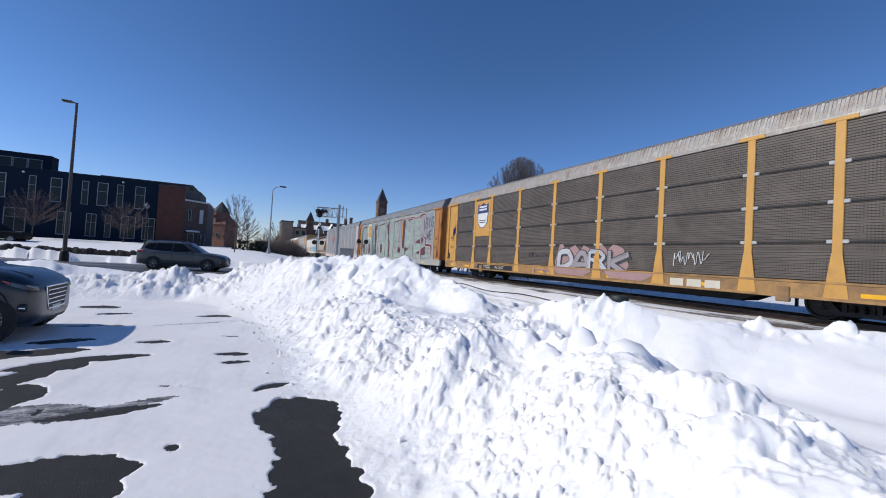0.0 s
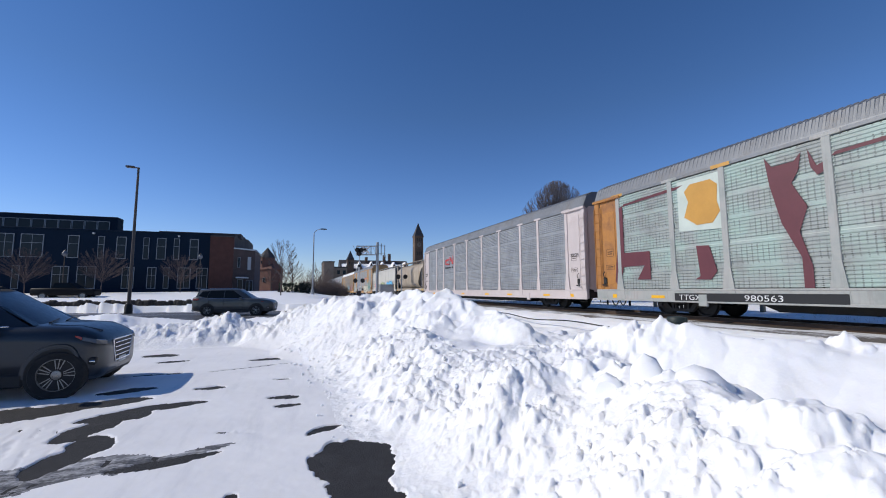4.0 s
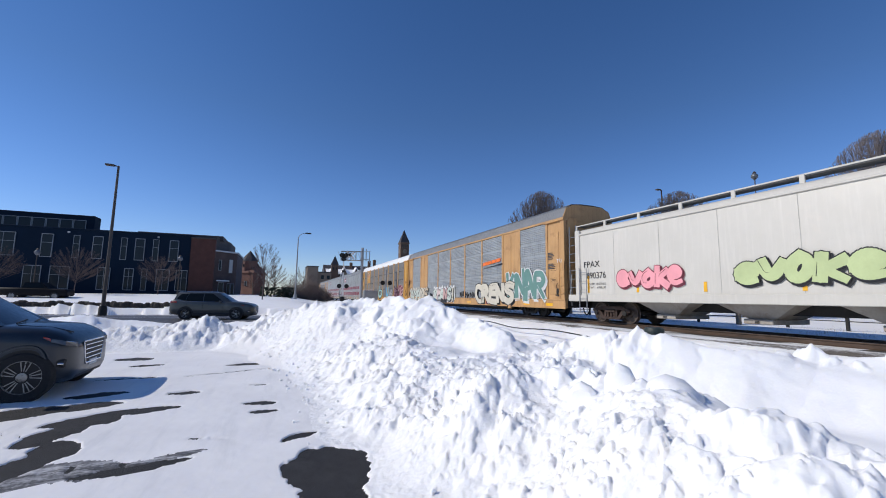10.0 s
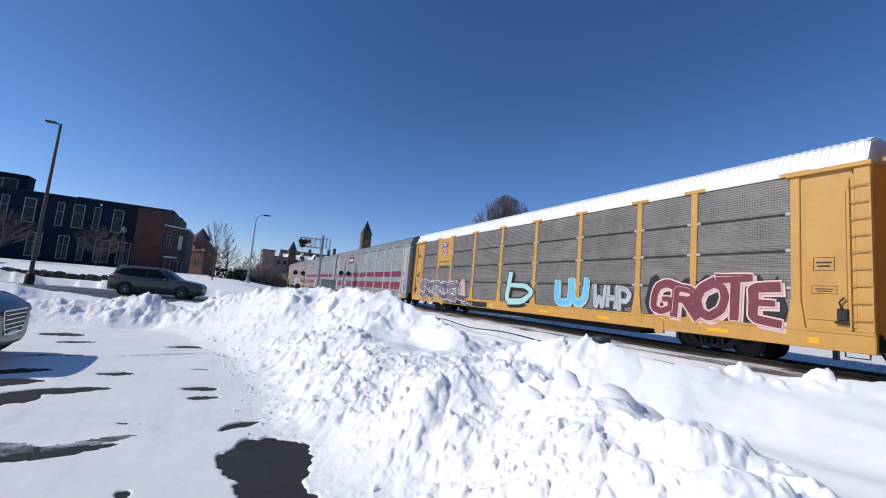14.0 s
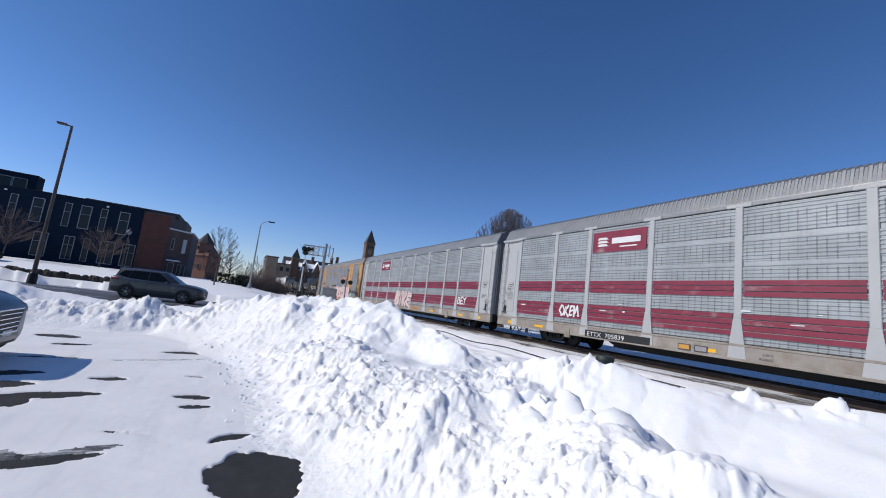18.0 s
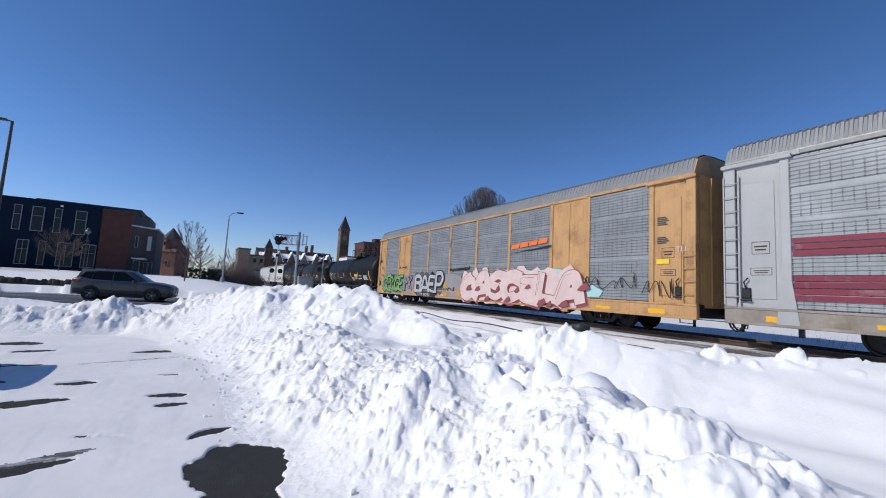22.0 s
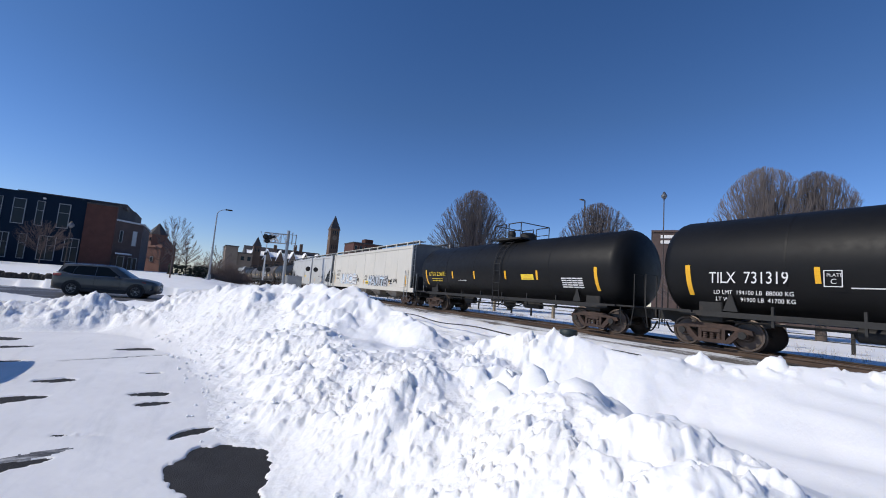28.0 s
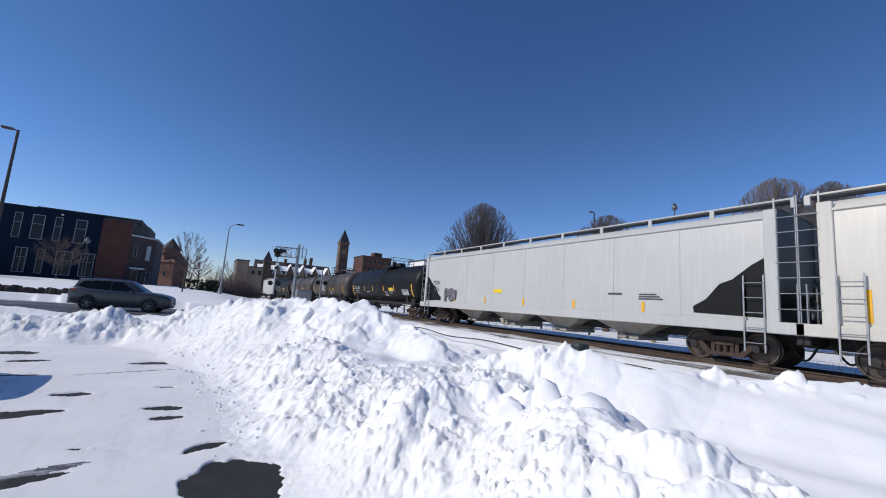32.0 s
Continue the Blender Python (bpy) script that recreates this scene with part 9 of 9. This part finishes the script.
def suv(label, at, paint, tall=1.66, spokes=5, length=4.48, boxy=False):
    """A five-door crossover with its nose towards +x."""
    car = thing("suv", label, "car", "parked cars", at=at)
    k = length / 4.48
    st = [(2.24, 0.54, 0.42, 0.69), (2.20, 0.67, 0.32, 0.77), (2.12, 0.77, 0.25, 0.84), (1.98, 0.84, 0.22, 0.905), (1.78, 0.885, 0.21, 0.965), (1.5, 0.91, 0.22, 1.025), (1.0, 0.92, 0.23, 1.07), (0.5, 0.92, 0.24, 1.085), (-0.4, 0.92, 0.24, 1.10), (-1.3, 0.92, 0.24, 1.13), (-1.8, 0.905, 0.26, 1.15), (-2.08, 0.87, 0.30, 1.14), (-2.19, 0.80, 0.36, 1.08), (-2.24, 0.66, 0.46, 0.98)]
    if boxy:
        st = [(x, w, zb, zt + (0.06 if x > 1.9 else 0.04 if x > 0.9 else 0.05)) for x, w, zb, zt in st]
    fr, rr = (0.10, -0.17) if boxy else (0.0, 0.0)
    part("body", Shape().loft([ring_of(x * k, *r) for x, *r in st]), paint, car, smooth=38)
    top = tall - 0.06
    base = [(1.02, 0.50), (0.92, 0.76), (0.55, 0.845), (-0.4, 0.865), (-1.5, 0.855), (-1.95, 0.78), (-2.06, 0.50)]
    roof = [(0.18, 0.42), (0.14, 0.58), (-0.05, 0.645), (-0.5, 0.665), (-1.35, 0.65), (-1.68, 0.60), (-1.74, 0.40)]
    base = [(x + (fr if x > 0.5 else rr * 0.3 if x < -1.9 else 0), y) for x, y in base]
    roof = [(x + (fr * 1.2 if x > -0.1 else rr if x < -1.5 else rr * 0.8 if x < -1 else 0), y) for x, y in roof]
    rings = []
    for t, grow in ((0.0, 1.0), (0.5, 1.025), (0.92, 1.01), (1.0, 0.95), (1.03, 0.55)):
        tt = min(t, 1.0)
        r = [((bx + (rx - bx) * tt) * k, (by + (ry - by) * tt) * grow, 1.06 + (top - 1.06) * tt + (0.035 if t > 1 else 0)) for (bx, by), (rx, ry) in zip(base, roof)]
        rings.append(r + [(x, -y, z) for x, y, z in reversed(r)])
    part("cabin", Shape().loft(rings), paint, car, "cabin pillars and roof", smooth=40)

    def side(x, t, sy, out):
        return (x * k, sy * ((0.857 + (0.655 - 0.857) * t) * (1.025 if 0.2 < t < 0.95 else 1.012) + out), 1.06 + (top - 1.06) * t)
    for sy in (-1, 1):
        for n, pts in (("front_window", [(0.60, 0.10), (0.20, 0.62), (-0.02, 0.90), (-0.445, 0.90), (-0.445, 0.08)]), ("rear_window", [(-0.48, 0.08), (-0.48, 0.90), (-1.22, 0.88), (-1.33, 0.5), (-1.36, 0.10)]), ("quarter_window", [(-1.39, 0.14), (-1.36, 0.55), (-1.27, 0.84), (-1.50 + rr * 0.9, 0.80), (-1.80 + rr * 0.35, 0.34)])):
            g = Shape()
            a = [side(x, t, sy, 0.014) for x, t in pts]
            b = [side(x, t, sy, -0.01) for x, t in pts]
            m = len(pts)
            g.put(a + b, [tuple(range(m)), tuple(range(2 * m - 1, m - 1, -1))] + [(i, (i + 1) % m, m + (i + 1) % m, m + i) for i in range(m)])
            part(n, g, GLASS, car, "tinted side glass")
        part("window_trim", Shape().path([side(0.72, 0.04, sy, 0.02), side(-0.4, 0.04, sy, 0.02), side(-1.4, 0.07, sy, 0.02), side(-1.85, 0.22, sy, 0.02)], 0.012, 6), CHROME, car)
        part("roof_bar", Shape().path([(0.0, sy * 0.60, top + 0.02), (-0.1, sy * 0.60, top + 0.07), (-1.4, sy * 0.60, top + 0.06), (-1.55, sy * 0.60, top + 0.01)], 0.018, 6), CHROME if paint is CAR_GREY else TRIM, car)
        part("sill_cladding", Shape().box(-0.95 * k, 0.95 * k, sy * 0.90 - 0.035, sy * 0.90 + 0.035, 0.20, 0.40, 0.03), TRIM, car, "black plastic lower cladding")
        for x in (0.62, -0.46, -1.28):
            part("door_seam", Shape().box(x * k - 0.004, x * k + 0.004, sy * 0.918 - 0.008, sy * 0.918 + 0.003, 0.42, 1.04), IRON, car)
        for x in (-0.28, -1.12):
            part("door_handle", Shape().box(x * k - 0.10, x * k + 0.10, sy * 0.925 - 0.02, sy * 0.925 + 0.025, 0.90, 0.935, 0.012), paint, car)
        mr = part("mirror", Shape().loft([[(0.50 * k + dx * q, sy * (0.93 + dy), 1.10 + dz * q) for dx, dz in ((-0.06, -0.06), (0.07, -0.07), (0.09, 0.02), (0.03, 0.08), (-0.07, 0.07))] for dy, q in ((0.0, 0.6), (0.06, 1.0), (0.17, 1.0), (0.21, 0.7))]), paint, car, "door mirror", smooth=50)
        part("mirror_trim", Shape().box(0.45 * k, 0.56 * k, sy * 1.0 - 0.08, sy * 1.0 + 0.08, 1.035, 1.05, 0.005), CHROME, mr)
        hl = Shape()
        hl.put([(2.215 * k, sy * 0.66, 0.745), (2.06 * k, sy * 0.855, 0.785), (1.74 * k, sy * 0.91, 0.845), (1.76 * k, sy * 0.90, 0.895), (2.04 * k, sy * 0.845, 0.85), (2.20 * k, sy * 0.66, 0.81), (2.12 * k, sy * 0.50, 0.755), (1.94 * k, sy * 0.72, 0.80), (1.94 * k, sy * 0.72, 0.875), (2.10 * k, sy * 0.5, 0.82)], [(0, 1, 4, 5), (1, 2, 3, 4), (6, 9, 8, 7), (0, 6, 7, 1), (5, 4, 8, 9), (0, 5, 9, 6)])
        part("headlight", hl, LAMP_GLASS, car, "slim headlight with clear lens")
        part("turn_signal", Shape().put([(1.735 * k, sy * 0.918, 0.855), (1.58 * k, sy * 0.925, 0.905), (1.75 * k, sy * 0.912, 0.893), (1.735 * k, sy * 0.85, 0.86), (1.54 * k, sy * 0.87, 0.925)], [(0, 1, 2), (0, 3, 4, 1), (1, 4, 2)]), AMBER_LENS, car, "amber side marker")
        part("fog_light", Shape().box(1.92 * k, 2.06 * k, sy * 0.83 - 0.05, sy * 0.83 + 0.05, 0.50, 0.535, 0.012), CHROME, car)
        part("fog_recess", Shape().box(1.86 * k, 2.075 * k, sy * 0.80 - 0.06, sy * 0.80 + 0.05, 0.46, 0.58, 0.02), TRIM, car)
        part("tail_light", Shape().box(-2.14 * k, -1.80 * k, sy * 0.86 - 0.05, sy * 0.86 + 0.05, 0.98, 1.10, 0.03), RED_LENS, car)
        for x in (1.335, -1.335):
            arch = Shape()
            n = 18
            for j in range(n):
                a0, a1 = math.pi * (j / n) - 0.12 * (j == 0), math.pi * ((j + 1) / n) + 0.12 * (j == n - 1)
                ring = []
                for a in (a0, a1):
                    ring.append([(x * k + r * math.cos(a), sy * yy, 0.36 + r * math.sin(a)) for r, yy in ((0.385, 0.88), (0.385, 0.929), (0.44, 0.926), (0.455, 0.88))])
                arch.loft(ring)
            part("arch_trim", arch, TRIM if paint is not CAR_BLUE else paint, car, "wheel-arch trim")
            part("arch_well", Shape().lathe([(0.40, sy * 0.70), (0.40, sy * 0.928)], "y", 28, (x * k, 0, 0.37)), IRON, car)
            wheel(car, x * k, sy * 0.84, 0.355, spokes)
    ws = Shape()
    ws.put([((1.035 + fr) * k, 0.52, 1.08), ((1.035 + fr) * k, -0.52, 1.08), ((0.955 + fr) * k, -0.77, 1.08), ((0.20 + fr * 1.2) * k, -0.575, top - 0.055), ((0.225 + fr * 1.2) * k, -0.42, top - 0.05), ((0.225 + fr * 1.2) * k, 0.42, top - 0.05), ((0.20 + fr * 1.2) * k, 0.575, top - 0.055), ((0.955 + fr) * k, 0.77, 1.08)], [(0, 1, 2, 3, 4, 5, 6, 7)])
    part("windscreen", ws, GLASS, car, "curved windscreen")
    part("rear_glass", Shape().put([((-2.075 + rr * 0.3) * k, 0.5, 1.16), ((-2.075 + rr * 0.3) * k, -0.5, 1.16), ((-1.79 + rr) * k, -0.42, top - 0.07), ((-1.79 + rr) * k, 0.42, top - 0.07)], [(0, 1, 2, 3)]), GLASS, car)
    part("wiper", Shape().path([(1.03 * k, -0.5, 1.10), (0.95 * k, 0.0, 1.135)], 0.012, 5).path([(1.03 * k, 0.05, 1.10), (0.95 * k, 0.5, 1.135)], 0.012, 5), TRIM, car)
    part("bonnet_crease", Shape().path([(1.95 * k, -0.45, 0.955), (1.5 * k, -0.54, 1.035), (1.1 * k, -0.62, 1.075)], 0.012, 5), paint, car)
    gr = part("grille", Shape().prism([(-0.42, 0.79), (0.42, 0.79), (0.32, 0.47), (-0.32, 0.47)], "x", 2.10 * k, 2.245 * k), TRIM, car, "dark cascading grille")
    for z in (0.53, 0.60, 0.67, 0.74):
        part("grille_bar", Shape().box(2.24 * k, 2.262 * k, -0.34 - (z - 0.55) * 0.2, 0.34 + (z - 0.55) * 0.2, z - 0.008, z + 0.008, 0.004), CHROME, gr)
    part("grille_frame", Shape().path([(2.235 * k, -0.44, 0.80), (2.235 * k, 0.44, 0.80), (2.25 * k, 0.33, 0.45), (2.25 * k, -0.33, 0.45), (2.235 * k, -0.44, 0.80)], 0.016, 6), CHROME, gr)
    part("front_skirt", Shape().box(1.90 * k, 2.18 * k, -0.60, 0.60, 0.25, 0.38, 0.05), TRIM, car, "black lower bumper")
    part("plate", Shape().box(2.24 * k, 2.26 * k, -0.16, 0.16, 0.40, 0.49, 0.006), WHITE_TRIM, car)
    part("rear_plate", Shape().box(-2.26 * k, -2.235 * k, -0.16, 0.16, 0.78, 0.88, 0.006), WHITE_WALL, car)
    part("rear_skirt", Shape().box(-2.24 * k, -1.95 * k, -0.74, 0.74, 0.28, 0.46, 0.05), TRIM if paint is CAR_BLUE else LIGHT_GREY, car)
    part("aerial", Shape().put([(-1.35, -0.03, top + 0.03), (-1.55, -0.03, top + 0.03), (-1.55, 0.03, top + 0.03), (-1.35, 0.03, top + 0.03), (-1.55, 0, top + 0.10)], [(0, 1, 4), (1, 2, 4), (2, 3, 4), (3, 0, 4)]), paint, car)
    return car


near_car = suv("slate blue compact crossover parked on the snowy lot", pose(-4.79, 8.70, 0.0, 0, 0, 2), CAR_BLUE)
for _o in near_car.children_recursive:
    if _o.name.split(".")[0] not in ("wheel", "rim", "rim_well", "hub", "spoke"):
        for _v in _o.data.vertices:
            if _v.co.x > 1.45:
                _v.co.x = 1.45 + (_v.co.x - 1.45) * 0.52

suv("dusty grey crossover standing on the road behind the snowbank", pose(-3.82, 30.3, 0.03, 0, 0, -10.4), CAR_GREY, 1.73, 5, 4.9, True)


def pickup():
    car = thing("pickup", "black pickup truck parked before the blue building", "car", "parked cars", at=pose(-24.3, 57.5, float(ground_height(np.array(-24.3), np.array(57.5))) - 0.28, 0, 0, -4))
    part("body", Shape().loft([ring_of(x, w, zb, zt) for x, w, zb, zt in ((2.9, 0.75, 0.5, 1.0), (2.75, 0.92, 0.4, 1.12), (1.3, 0.98, 0.4, 1.2), (-0.9, 0.98, 0.4, 1.25), (-2.8, 0.97, 0.45, 1.25), (-2.9, 0.9, 0.5, 1.2))]), CAR_BLACK, car, smooth=40)
    part("cab", Shape().loft([[(x, y, z) for x, y in pts] for pts, z in (([(1.3, 0.88), (-1.0, 0.9), (-1.0, -0.9), (1.3, -0.88)], 1.2), ([(0.55, 0.72), (-0.85, 0.74), (-0.85, -0.74), (0.55, -0.72)], 1.85))]), CAR_BLACK, car)
    for sy in (-1, 1):
        part("side_window", Shape().put([(0.95, sy * 0.885, 1.28), (-0.9, sy * 0.89, 1.28), (-0.82, sy * 0.765, 1.78), (0.5, sy * 0.755, 1.78)], [(0, 1, 2, 3)]), GLASS, car)
        for x in (1.9, -1.75):
            wheel(car, x, sy * 0.88, 0.40)
    part("bed_gap", Shape().box(-2.75, -1.05, -0.8, 0.8, 1.22, 1.27), IRON, car)


pickup()


# how far the train has come, in metres, at each second
TRAVEL = [(0.0, 0.0), (4.0, 41.5), (8.0, 83.25), (12.0, 124.95), (16.0, 166.35), (20.0, 208.05), (24.0, 249.6), (28.0, 291.05), (32.0, 332.7)]


def motions():
    for car in TRAIN:
        y0 = car["y0"]
        walk(car, [(t, pose(TRACK_X, y0 - d, RAIL_Z)) for t, d in TRAVEL])
    # wheels roll while they pass the lot
    ts, ds = [t for t, _ in TRAVEL], [d for _, d in TRAVEL]
    for w, car, y, local in WHEELSETS:
        y0 = car["y0"] + y
        rows = [(0.0, 0.0)]
        for k in range(1, 480):
            t = k / 15.0
            if 1.0 < y0 - float(np.interp(t, ts, ds)) < 30.0:
                rows.append((t, float(np.interp(t, ts, ds)) / 0.457))
        if len(rows) == 1:
            rows.append((32.0, 0.0))
        else:
            rows[0] = (0.0, rows[1][1] - 0.1) if rows[1][0] > 0 else rows[0]
            if rows[-1][0] < 31.99:
                rows.append((32.0, rows[-1][1] + 0.1))
        walk(w, [(t, Matrix.Translation((0, local, 0.457)) @ Matrix.Rotation(a, 4, "X")) for t, a in rows])


motions()
